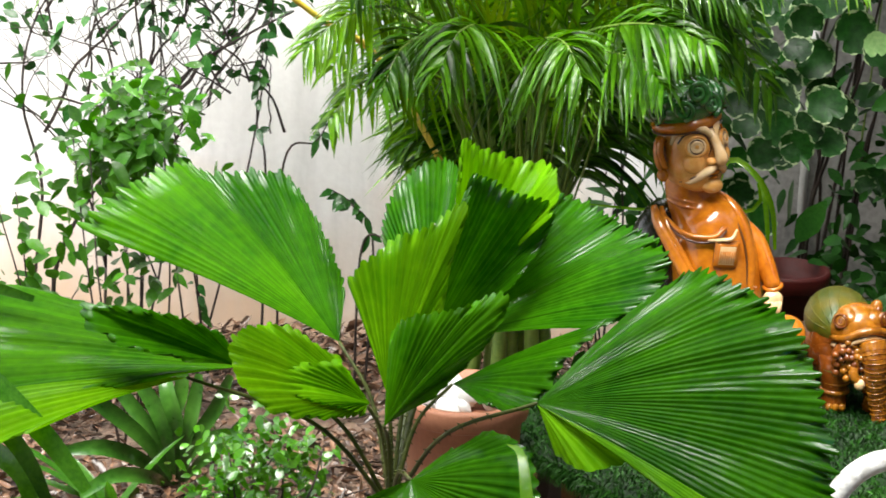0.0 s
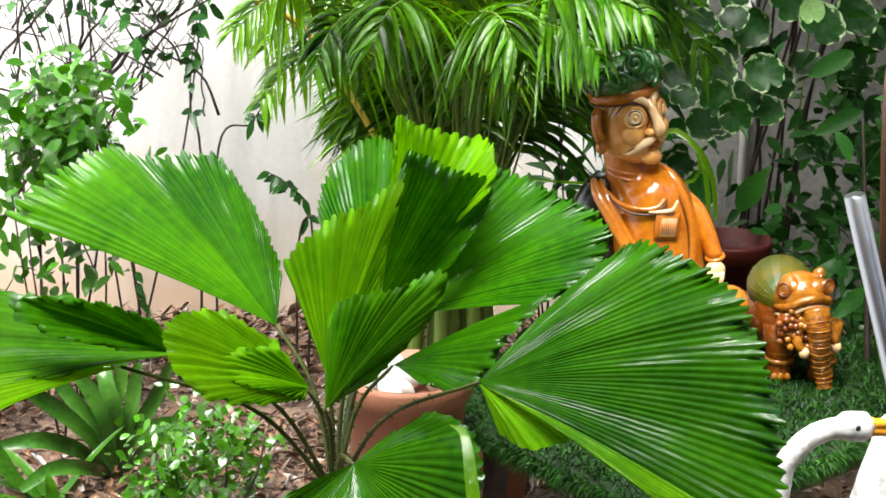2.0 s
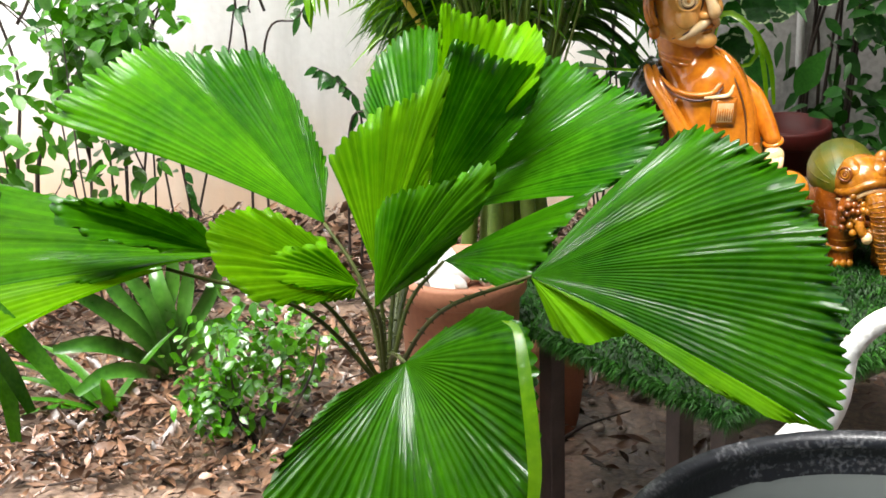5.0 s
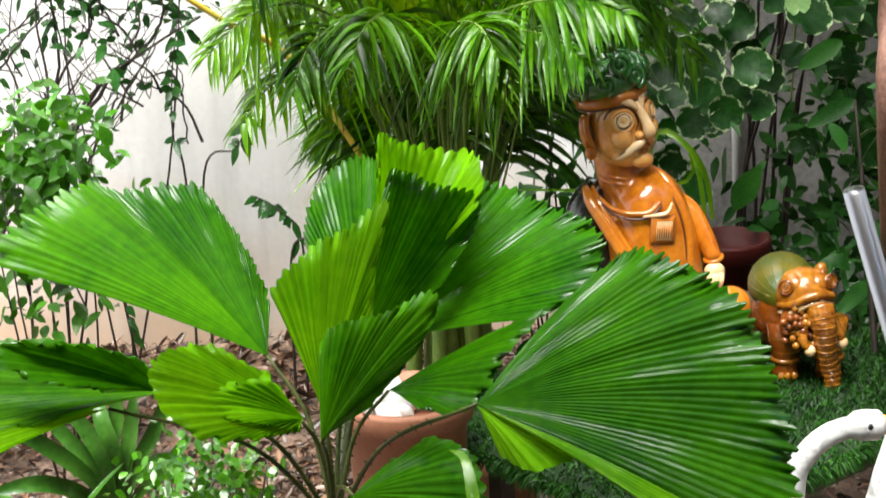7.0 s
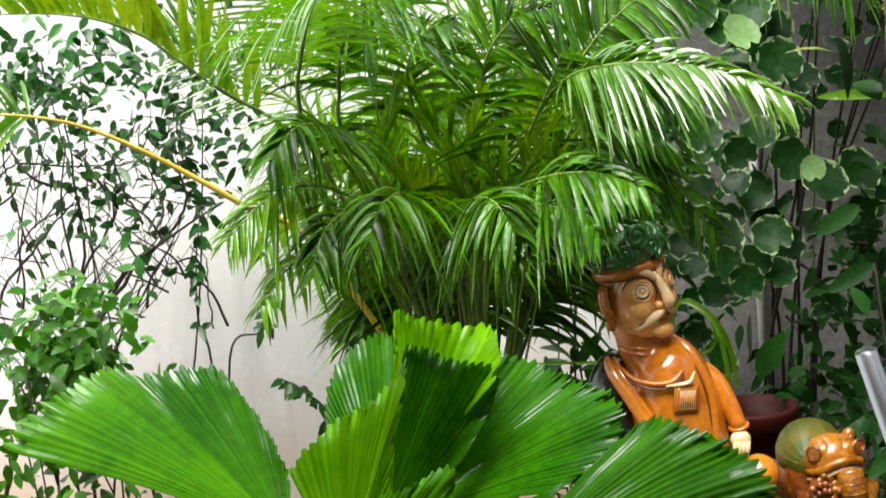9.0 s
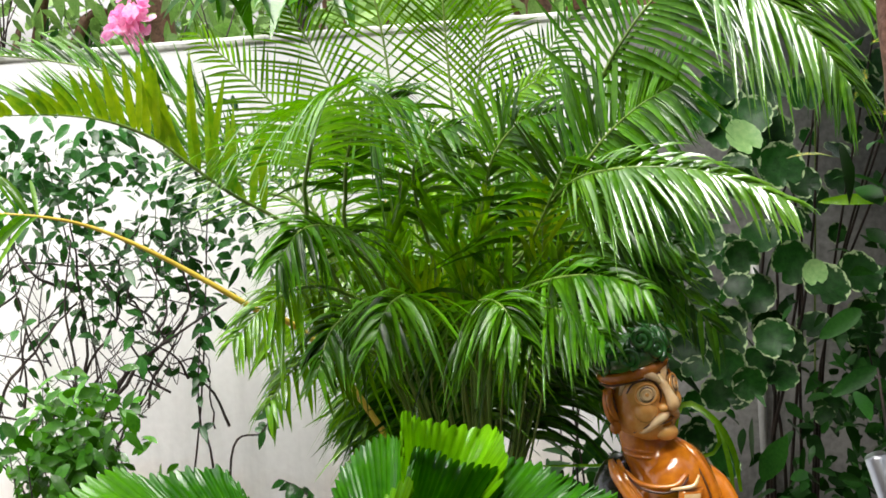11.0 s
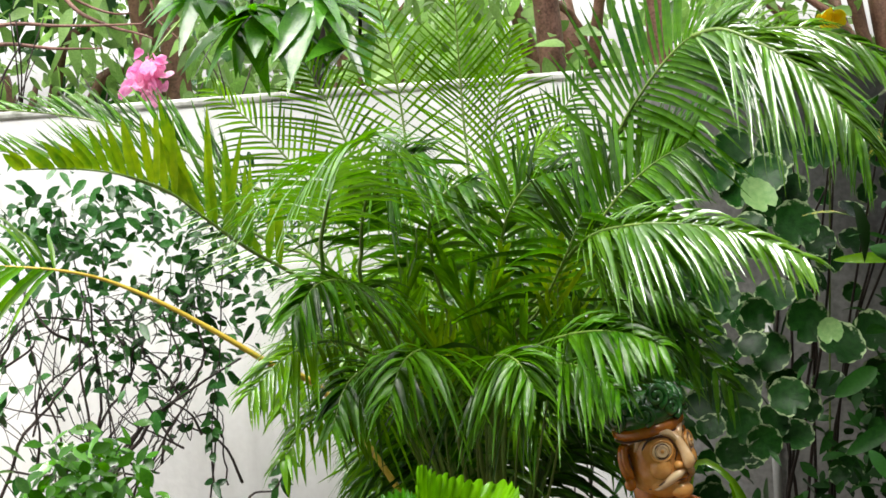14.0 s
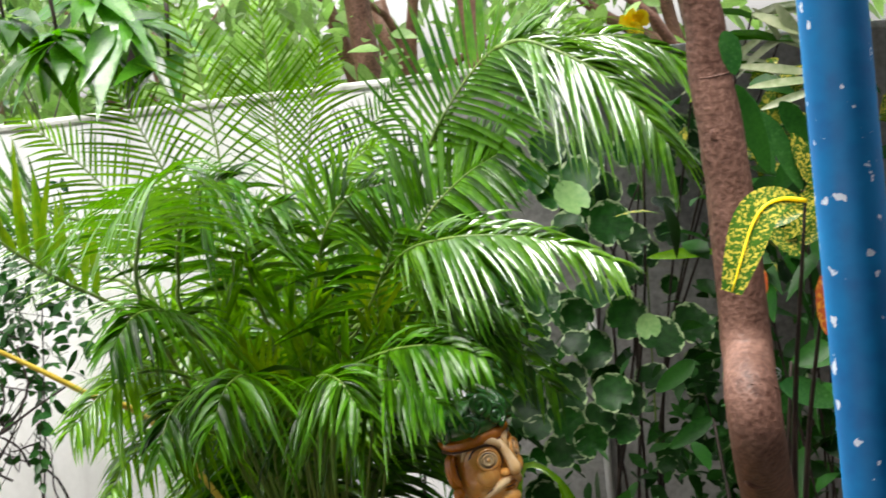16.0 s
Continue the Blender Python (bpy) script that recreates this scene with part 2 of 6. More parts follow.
    far_green=mat("far_foliage", (0.09, 0.18, 0.04), (0.24, 0.38, 0.12), 6, 0.4, 0.1, through_light=0.42, vary=0.4, island=True),
)


# coat index raised to strengthen the sheen of the wet leaflets
M["areca_sheen"].node_tree.nodes["Principled BSDF"].inputs["Coat IOR"].default_value = 1.8


# ---- mesh helpers ----
def part(name, bm, material, parent=None, label="", smooth=True):
    """Links a bmesh as one mesh object, under a thing or a part."""
    me = bpy.data.meshes.new(name)
    bm.to_mesh(me)
    bm.free()
    for m in material if isinstance(material, (list, tuple)) else [material]:
        me.materials.append(m)
    if smooth:
        for p in me.polygons:
            p.use_smooth = True
    ob = new(name, me)
    ob.parent = parent
    return tagged(ob, label)


def mesh_part(name, verts, faces, material, parent=None, label="", smooth=True):
    me = bpy.data.meshes.new(name)
    me.from_pydata(verts, [], faces)
    for m in material if isinstance(material, (list, tuple)) else [material]:
        me.materials.append(m)
    if smooth:
        me.polygons.foreach_set("use_smooth", [True] * len(me.polygons))
    ob = new(name, me)
    ob.parent = parent
    return tagged(ob, label)


def thing(name, at, label, category, group="", kind=""):
    """An Empty at the base of a thing with parts."""
    ob = new(name)
    ob.empty_display_size = 0.05
    ob.location = at
    tagged(ob, label, category, group, kind)
    bpy.context.view_layer.update()
    return ob


def under(ob, parent):
    """Parents a part whose mesh is in world coordinates."""
    ob.parent = parent
    up, m = parent, Matrix.Identity(4)
    while up is not None:
        m = up.matrix_basis @ m if up.parent is None else m
        up = up.parent
    ob.matrix_parent_inverse = m.inverted()
    return ob


def spline(points, n):
    """A smooth line through a few points."""
    p = [Vector(q) for q in points]
    if len(p) == 2:
        return [p[0].lerp(p[1], i / (n - 1)) for i in range(n)]
    p = [2 * p[0] - p[1], *p, 2 * p[-1] - p[-2]]
    out, segs = [], len(p) - 3
    for i in range(n):
        u = i / (n - 1) * segs
        k = min(int(u), segs - 1)
        t = u - k
        a, b, c, d = p[k:k + 4]
        out.append(0.5 * ((2 * b) + (c - a) * t + (2 * a - 5 * b + 4 * c - d) * t * t + (3 * b - a - 3 * c + d) * t ** 3))
    return out


def tube(bm, points, radii, sides=8, mi=0, cap=True, flat=1.0):
    """A tube along points; radii: one number or one for each point."""
    pts = [Vector(p) for p in points]
    if not isinstance(radii, (list, tuple)):
        radii = [radii] * len(pts)
    if len(radii) == 2 and len(pts) > 2:
        radii = [radii[0] + (radii[1] - radii[0]) * i / (len(pts) - 1) for i in range(len(pts))]
    up, rings = None, []
    for i, p in enumerate(pts):
        d = (pts[min(i + 1, len(pts) - 1)] - pts[max(i - 1, 0)])
        d = d.normalized() if d.length > 1e-9 else Vector((0, 0, 1))
        if up is None:
            up = d.orthogonal().normalized()
        up = (up - d * up.dot(d)).normalized()
        side = d.cross(up)
        rings.append([bm.verts.new(p + radii[i] * (math.cos(a) * up + flat * math.sin(a) * side)) for a in [2 * math.pi * j / sides for j in range(sides)]])
    for a, b in zip(rings, rings[1:]):
        for j in range(sides):
            f = bm.faces.new((a[j], a[(j + 1) % sides], b[(j + 1) % sides], b[j]))
            f.material_index = mi
    if cap:
        for r in (rings[0][::-1], rings[-1]):
            bm.faces.new(r).material_index = mi


def lathe(bm, profile, at=(0, 0, 0), sides=32, mi=0, m=None):
    """A turned form: profile of (radius, height)."""
    m = m or Matrix.Translation(at)
    rings = []
    for r, z in profile:
        rings.append([bm.verts.new(m @ Vector((r * math.cos(2 * math.pi * j / sides), r * math.sin(2 * math.pi * j / sides), z))) for j in range(sides)] if r > 1e-6 else [bm.verts.new(m @ Vector((0, 0, z)))])
    for a, b in zip(rings, rings[1:]):
        for j in range(sides):
            q = [a[j % len(a)], a[(j + 1) % len(a)], b[(j + 1) % len(b)], b[j % len(b)]]
            q = list(dict.fromkeys(q))
            if len(q) > 2:
                bm.faces.new(q).material_index = mi


def blob(bm, m, radii=(1, 1, 1), mi=0, u=20, v=12):
    """An ellipsoid at the pose m."""
    lathe(bm, [(math.sin(math.pi * i / v) if 0 < i < v else 0, -math.cos(math.pi * i / v)) for i in range(v + 1)], sides=u, mi=mi, m=m @ Matrix.Diagonal((*radii, 1)))


def ring(bm, m, r, w, mi=0, n=24):
    pts = [m @ Vector((r * math.cos(2 * math.pi * i / n), r * math.sin(2 * math.pi * i / n), 0)) for i in range(n + 1)]
    tube(bm, pts, w, 6, mi, cap=False)


def box(bm, size, m, mi=0, bevel=0.0):
    made = bmesh.ops.create_cube(bm, size=1, matrix=m @ Matrix.Diagonal((*size, 1)))
    fs = {f for v in made["verts"] for f in v.link_faces}
    for f in fs:
        f.material_index = mi
    if bevel:
        bmesh.ops.bevel(bm, geom=list({e for f in fs for e in f.edges}), offset=bevel, segments=2, affect="EDGES", profile=0.5)


LEAF = [(0, 0), (0.14, 0.55), (0.38, 1.0), (0.66, 0.8), (0.87, 0.36), (1, 0)]


def blade_into(verts, faces, base, along, normal, length, width, droop=0.0, fold=0.18, shape=LEAF, twist=0.0):
    """A leaf with a folded midrib, appended to lists."""
    d = Vector(along).normalized()
    nrm = Vector(normal)
    nrm = (nrm - d * nrm.dot(d))
    nrm = nrm.normalized() if nrm.length > 1e-6 else d.orthogonal().normalized()
    side = d.cross(nrm)
    start = len(verts)
    base = Vector(base)
    for s, w in shape:
        c = base + d * (s * length) + Vector((0, 0, -droop * length * s * s))
        h = w * width / 2
        sd = side * math.cos(twist * s) + nrm * math.sin(twist * s)
        if w == 0:
            verts.append(c[:])
        else:
            verts.extend([(c - sd * h + nrm * fold * h)[:], c[:], (c + sd * h + nrm * fold * h)[:]])
    idx, i = [], start
    for s, w in shape:
        idx.append([i] if w == 0 else [i, i + 1, i + 2])
        i += 1 if w == 0 else 3
    for a, b in zip(idx, idx[1:]):
        if len(a) == 1 and len(b) == 3:
            faces += [(a[0], b[1], b[0]), (a[0], b[2], b[1])]
        elif len(b) == 1 and len(a) == 3:
            faces += [(a[0], a[1], b[0]), (a[1], a[2], b[0])]
        else:
            faces += [(a[0], a[1], b[1], b[0]), (a[1], a[2], b[2], b[1])]


R = random.Random(7)


def rv(s=1.0):
    return Vector((R.uniform(-s, s), R.uniform(-s, s), R.uniform(-s, s)))


# ---- setting ----
def ground():
    n, verts, faces = 110, [], []
    xs = [math.copysign(abs(u) ** 3.2 * 200 + abs(u) * 3.2, u) for u in [i / n * 2 - 1 for i in range(n + 1)]]
    for j in range(n + 1):
        for i in range(n + 1):
            x, y = xs[i], xs[j] + 4.2
            h = 0.035 * noise.noise((x * 1.7, y * 1.7, 0)) + 0.012 * noise.noise((x * 9, y * 9, 3))
            verts.append((x, y, h * (1 if abs(x) < 6 and -1 < y < 9 else 0) - 0.01))
    for j in range(n):
        for i in range(n):
            a = j * (n + 1) + i
            faces.append((a, a + 1, a + n + 2, a + n + 1))
    tagged(mesh_part("ground", verts, faces, M["soil"]), "wet brown garden soil with scattered debris", "ground", kind="structure")


ground()


def slab(name, size, at, material, label, category="wall", bevel=0.01, cuts=0):
    bm = bmesh.new()
    box(bm, size, pose(*at), 0, bevel)
    return tagged(part(name, bm, material, None, smooth=False), label, category, kind="structure")


def plaster_wall():
    """White plaster, washed brown by splashed earth near its foot, with rain streaks."""
    m = M["plaster"].copy()
    m.name = "stained_plaster"
    n, k = m.node_tree.nodes, m.node_tree.links
    b = n["Principled BSDF"]
    col = b.inputs["Base Color"].links[0].from_socket
    co, sep, ns = n.new("ShaderNodeTexCoord"), n.new("ShaderNodeSeparateXYZ"), n.new("ShaderNodeTexNoise")
    k.new(co.outputs["Object"], sep.inputs[0])
    k.new(co.outputs["Object"], ns.inputs["Vector"])
    ns.inputs["Scale"].default_value, ns.inputs["Detail"].default_value = 3.5, 6
    add = n.new("ShaderNodeMath")
    add.operation = "MULTIPLY_ADD"
    add.inputs[1].default_value = -0.7
    k.new(ns.outputs["Fac"], add.inputs[0])
    k.new(sep.outputs["Z"], add.inputs[2])
    mr = n.new("ShaderNodeMapRange")
    mr.inputs["From Min"].default_value, mr.inputs["From Max"].default_value = -0.30, 0.28
    mr.inputs["To Min"].default_value, mr.inputs["To Max"].default_value = 0.85, 0.0
    k.new(add.outputs[0], mr.inputs["Value"])
    mx = n.new("ShaderNodeMix")
    mx.data_type = "RGBA"
    mx.inputs[7].default_value = (0.60, 0.40, 0.25, 1)
    k.new(mr.outputs[0], mx.inputs[0])
    k.new(col, mx.inputs[6])
    mp, st, sr, dk = n.new("ShaderNodeMapping"), n.new("ShaderNodeTexNoise"), n.new("ShaderNodeMapRange"), n.new("ShaderNodeMix")
    mp.inputs["Scale"].default_value = (7, 7, 0.7)
    k.new(co.outputs["Object"], mp.inputs[0])
    k.new(mp.outputs[0], st.inputs["Vector"])
    st.inputs["Scale"].default_value, st.inputs["Detail"].default_value = 2.0, 5
    sr.inputs["From Min"].default_value, sr.inputs["From Max"].default_value = 0.46, 0.72
    sr.inputs["To Max"].default_value = 0.30
    k.new(st.outputs["Fac"], sr.inputs["Value"])
    dk.data_type = "RGBA"
    dk.inputs[7].default_value = (0.42, 0.43, 0.40, 1)
    k.new(sr.outputs[0], dk.inputs[0])
    k.new(mx.outputs[2], dk.inputs[6])
    k.new(dk.outputs[2], b.inputs["Base Color"])
    return m


slab("wall_back", (6.60, 0.2, 2.0), (-2.675, 5.94, 0.98), plaster_wall(), "white plastered garden wall, earth-stained at its foot")
slab("wall_back_grey", (6.0, 0.2, 2.0), (3.627, 5.94, 0.98), M["grey_wall"], "bare grey wet concrete garden wall")
slab("wall_cap", (6.60, 0.212, 0.03), (-2.675, 5.94, 1.99), M["cap"], "weathered top edge of the garden wall")
slab("wall_cap_grey", (6.0, 0.212, 0.03), (3.627, 5.94, 1.99), M["cap"], "grey top edge of the garden wall")
# added out of view to keep side light off the right part
slab("wall_side", (0.2, 9.0, 2.6), (2.9, 1.6, 1.3), M["concrete"], "unseen plain grey wall added to block light from the right")
# veranda roof inferred from the pole, unseen; sized to hold off frontal sky light
slab("ceiling", (7.2, 4.2, 0.14), (-0.7, -0.5, 3.46), M["concrete"], "plain grey veranda ceiling slab", "ceiling")
# unseen wall behind the camera, grey to limit bounced light
slab("wall_house", (12, 0.2, 3.2), (0, -2.6, 1.6), M["concrete"], "plain grey house wall")
# ---- fan palm ----
def even_steps(points, n):
    """A smooth line through a few points, cut into equal lengths."""
    fine = spline(points, 400)
    run = [0.0]
    for p, q in zip(fine, fine[1:]):
        run.append(run[-1] + (q - p).length)
    out, k = [], 0
    for i in range(n):
        at = run[-1] * i / (n - 1)
        while k < len(run) - 2 and run[k + 1] < at:
            k += 1
        out.append(fine[k].lerp(fine[k + 1], (at - run[k]) / max(1e-9, run[k + 1] - run[k])))
    return out


def fan_leaf(parent, hub, tips, ribs, material, sag=0.04, base=None, label="", depth=0.21, notch=0.014):
    """A pleated fan from a hub to a toothed rim that runs through a few tips."""
    hub = Vector(hub)
    ribs = int(ribs * 1.35)
    per, rows = 4, 13
    cols = ribs * per + 1
    rim = even_steps(tips, cols)
    verts, faces = [], []
    for i, tip in enumerate(rim):
        lo, hi = max(i - per, 0), min(i + per, cols - 1)
        tan = rim[hi] - rim[lo]
        rad = tip - hub
        nrm = tan.cross(rad)
        nrm = nrm.normalized() if nrm.length > 1e-9 else Vector((0, -1, 0))
        wide = tan.length * per / (hi - lo)
        if i % per == 0:
            lean, tooth, curl = R.uniform(0.45, 1.25), R.uniform(-0.012, 0.012), max(0.0, R.uniform(-0.02, 0.045))
        fold = (-1.0, -0.15, 1.0, 0.15)[i % per]
        reach = notch * (-1.2, 0.5, 0.9, 0.2)[i % per] + tooth
        for j in range(rows):
            s = (j / (rows - 1)) ** 0.75
            p = hub + rad * (s + reach * s ** 7)
            p += Vector((0, 0, 1)) * sag * rad.length * 2.4 * s * (1 - s)
            p += nrm * (fold * lean * wide * s * depth * (1 - 0.35 * s ** 5))
            p += nrm * rad.length * 0.008 * noise.noise((i * 0.06, s * 3, hub.x * 9)) * s
            if s > 0.9:
                p += Vector((0, 1.0, -0.2)) * curl * ((s - 0.9) / 0.1) ** 2
            verts.append(p[:])
    for i in range(cols - 1):
        for j in range(rows - 1):
            a = i * rows + j
            faces.append((a, a + rows, a + rows + 1, a + 1))
    ob = mesh_part("leaf", verts, faces, material, None, label)
    uv = ob.data.uv_layers.new(name="pleat")
    for lp in ob.data.loops:
        i, j = divmod(lp.vertex_index, rows)
        uv.data[lp.index].uv = (i / per + 50 * (hub.x + 2), (j / (rows - 1)) ** 0.75)
    under(ob, parent)
    if base is not None:
        bm = bmesh.new()
        b = Vector(base)
        mid = b.lerp(hub, 0.5) + Vector(((b.x - hub.x) * 0.12, 0.01, 0.035))
        line = spline([b, mid, hub], 14)
        tube(bm, line, [0.0048, 0.0030], 7)
        for i in range(1, 11):
            d = (line[i + 1] - line[i]).normalized()
            for sgn in (-1, 1):
                sd = d.cross(Vector((0, 1, 0))).normalized() * sgn
                tube(bm, [line[i] + sd * 0.0035, line[i] + sd * 0.0085 - d * 0.003], [0.0020, 0.0003], 4)
        under(part("petiole", bm, M["petiole"]), parent)
    return ob


fan_palm = thing("fan_palm", (-0.13, 2.85, 0.0), "fan palm with broad pleated wet green leaves", "palm")
FB = (-0.173, 2.800, 0.732)
# back leaves first
fan_leaf(fan_palm, (-0.128, 3.150, 0.928), [(-0.240, 3.330, 1.069), (-0.223, 3.354, 1.151), (-0.174, 3.354, 1.213), (-0.117, 3.330, 1.238), (-0.082, 3.270, 1.234)], 15, M["fan"], base=FB)
fan_leaf(fan_palm, (-0.083, 3.050, 1.008), [(-0.075, 2.966, 1.277), (-0.070, 2.990, 1.353), (-0.027, 3.110, 1.308), (0.042, 3.182, 1.278), (0.092, 3.158, 1.273), (0.102, 2.990, 1.267), (0.090, 2.930, 1.243)], 20, M["fan_bright"], base=FB)
fan_leaf(fan_palm, (-0.081, 3.000, 0.981), [(0.044, 3.180, 1.227), (0.120, 3.240, 1.199), (0.185, 3.216, 1.177), (0.239, 3.120, 1.169), (0.288, 3.000, 1.175), (0.295, 2.904, 1.144), (0.231, 2.820, 1.097), (0.173, 2.784, 1.086)], 30, M["fan"], base=FB)
fan_leaf(fan_palm, (-0.074, 2.850, 0.950), [(0.187, 2.790, 1.097), (0.151, 2.694, 1.091), (0.114, 2.646, 1.068), (0.083, 2.622, 1.022), (0.039, 2.622, 0.989), (-0.021, 2.670, 0.985)], 16, M["fan"], base=FB)
fan_leaf(fan_palm, (-0.282, 2.950, 0.985), [(-0.771, 3.010, 1.161), (-0.697, 3.070, 1.222), (-0.606, 3.130, 1.262), (-0.555, 3.135, 1.243)], 13, M["fan_mid"], base=FB, depth=0.12)
fan_leaf(fan_palm, (-0.282, 2.948, 0.985), [(-0.555, 3.130, 1.239), (-0.479, 3.178, 1.238), (-0.398, 3.178, 1.223), (-0.326, 3.106, 1.135), (-0.279, 3.034, 1.049)], 19, M["fan"], depth=0.25)
fan_leaf(fan_palm, (-0.147, 2.920, 0.942), [(-0.054, 2.776, 1.294), (-0.047, 2.824, 1.335), (0.012, 2.920, 1.283), (0.094, 2.992, 1.231), (0.066, 2.956, 1.161), (0.009, 2.896, 1.094)], 22, M["fan"], base=FB)
fan_leaf(fan_palm, (-0.185, 2.820, 0.936), [(-0.266, 2.892, 1.115), (-0.232, 2.880, 1.159), (-0.178, 2.856, 1.206), (-0.119, 2.820, 1.245), (-0.054, 2.772, 1.299), (-0.077, 2.772, 1.199), (-0.089, 2.772, 1.115)], 18, M["fan_bright"], base=FB)
# front leaves
fan_leaf(fan_palm, (-0.214, 2.760, 0.939), [(-0.212, 2.712, 0.937), (-0.279, 2.568, 0.985), (-0.350, 2.496, 1.026), (-0.391, 2.496, 1.068), (-0.415, 2.544, 1.104), (-0.408, 2.616, 1.114), (-0.362, 2.712, 1.092), (-0.302, 2.760, 1.045), (-0.246, 2.784, 0.988)], 24, M["fan_bright"], base=FB)
fan_leaf(fan_palm, (-0.182, 2.720, 0.919), [(-0.180, 2.792, 1.049), (-0.149, 2.720, 1.111), (-0.089, 2.648, 1.147), (-0.034, 2.576, 1.187), (0.016, 2.504, 1.228), (0.003, 2.504, 1.169), (-0.039, 2.552, 1.095), (-0.099, 2.648, 1.000)], 22, M["fan_mid"], base=FB)
fan_leaf(fan_palm, (-0.425, 2.720, 1.014), [(-0.462, 2.792, 1.037), (-0.591, 2.864, 1.053), (-0.730, 2.864, 1.066), (-0.861, 2.840, 1.103), (-0.962, 2.696, 1.104), (-0.961, 2.576, 1.053), (-0.857, 2.504, 1.027), (-0.750, 2.504, 1.027), (-0.579, 2.576, 1.027)], 30, M["fan_mid"], base=FB)
fan_leaf(fan_palm, (-0.504, 2.660, 1.014), [(-0.810, 2.468, 1.043), (-0.806, 2.396, 1.025), (-0.775, 2.348, 1.000), (-0.686, 2.396, 1.021)], 10, M["fan_bright"], base=FB)
fan_leaf(fan_palm, (0.068, 2.500, 1.055), [(0.225, 2.644, 1.171), (0.307, 2.644, 1.228), (0.363, 2.596, 1.235), (0.422, 2.548, 1.212), (0.458, 2.500, 1.185), (0.482, 2.452, 1.140), (0.493, 2.404, 1.092), (0.501, 2.356, 1.032), (0.496, 2.308, 0.974), (0.463, 2.260, 0.915)], 34, M["fan"], base=FB)
fan_leaf(fan_palm, (0.068, 2.490, 1.057), [(0.460, 2.250, 0.917), (0.375, 2.262, 0.938), (0.291, 2.310, 0.973), (0.224, 2.382, 1.004), (0.188, 2.406, 0.996), (0.139, 2.406, 0.986), (0.094, 2.454, 0.993)], 16, M["fan_bright"])
fan_leaf(fan_palm, (-0.128, 2.600, 0.875), [(-0.229, 2.528, 0.854), (-0.298, 2.456, 0.797), (-0.340, 2.384, 0.720), (-0.262, 2.341, 0.647), (-0.159, 2.312, 0.616), (-0.059, 2.312, 0.615), (0.034, 2.326, 0.664), (0.070, 2.370, 0.754), (0.076, 2.427, 0.866), (0.065, 2.499, 0.956), (0.009, 2.586, 0.966), (-0.064, 2.629, 0.917)], 40, M["fan"], base=FB)
# folded-over flaps
fan_leaf(fan_palm, (-0.422, 2.700, 1.023), [(-0.441, 2.652, 1.094), (-0.528, 2.604, 1.141), (-0.662, 2.580, 1.156), (-0.619, 2.544, 1.118), (-0.546, 2.556, 1.094), (-0.484, 2.604, 1.063)], 13, M["fan"])
fan_leaf(fan_palm, (-0.206, 2.720, 0.958), [(-0.257, 2.696, 1.039), (-0.317, 2.648, 1.046), (-0.350, 2.600, 1.043), (-0.339, 2.576, 1.029), (-0.283, 2.600, 1.000), (-0.226, 2.672, 0.960)], 12, M["fan_bright"])
bm = bmesh.new()
tube(bm, spline([(-0.13, 2.85, -0.02), (-0.13, 2.84, 0.25), FB], 8), [0.04, 0.022], 10)
under(part("trunk", bm, M["petiole"]), fan_palm)
low_edge = [(0.023, 2.470, 0.998), (0.046, 2.430, 0.999), (0.056, 2.380, 0.953), (0.065, 2.330, 0.885), (0.067, 2.300, 0.809), (0.049, 2.280, 0.747)]
# ---- areca palm ----
def frond(parent, line, leaflets, length, material, stalk=None, start=0.3, droop=0.45, width=0.0115, spread=1.0, lift=0.25, thick=0.0065, end_len=0.45, fwd=0.6, even=False, single=False, rows=(-1, 1)):
    """A feather frond: rachis along a few points, leaflets in two rows; droop may differ from row to row."""
    pts = spline(line, 48)
    leaflets = int(leaflets * 1.2) if leaflets > 30 and not even and not single else leaflets
    droops = droop if isinstance(droop, tuple) else (droop, droop)
    bm = bmesh.new()
    tube(bm, pts, [thick, thick * 0.22], 6)
    rach = part("frond", bm, stalk or M["rachis"])
    under(rach, parent)
    verts, faces = [], []
    loose = 0.07 if even else 0.34
    for k in range(leaflets):
        u = start + (1 - start) * (k + (0 if even else R.uniform(-0.3, 0.3))) / (leaflets - 1)
        f = min(max(u, 0.0), 0.999) * (len(pts) - 1)
        i = int(f)
        p = pts[i].lerp(pts[i + 1], f - i)
        d = (pts[i + 1] - pts[i]).normalized()
        face = Vector((0, -0.72, 0.69))
        if d.cross(face).length < 0.45:
            face = Vector((0, 0, 1))
        upv = (face - d * face.dot(d)).normalized()
        side = d.cross(upv)
        v = min(1.0, max(0.0, (u - start) / (1 - start)))
        ln = length * (0.55 + 0.45 * math.sin(math.pi * min(1, v * 1.15 + 0.15))) * (1 - (1 - end_len) * v ** 2)
        for sgn in rows if lift <= 1 else (1,):
            a = d * (fwd + 0.6 * v) + side * sgn * spread + upv * (lift + R.uniform(-0.12, 0.12))
            if lift > 1:
                a = d * (0.02 + 1.5 * v * v) + Vector((R.uniform(-0.1, 0.1), sgn * 0.12, 1.0))
            l = ln * R.uniform(0.95, 1.3)
            blade_into(verts, faces, p, a + rv(loose), Vector((0, -1, 0.3)) if lift > 1 else upv + side * sgn * 0.3 + rv(loose), l, width * (R.uniform(1.0, 1.3) if even else R.uniform(0.95, 1.45)), droops[sgn > 0] * R.uniform(0.6, 1.4), 0.4,
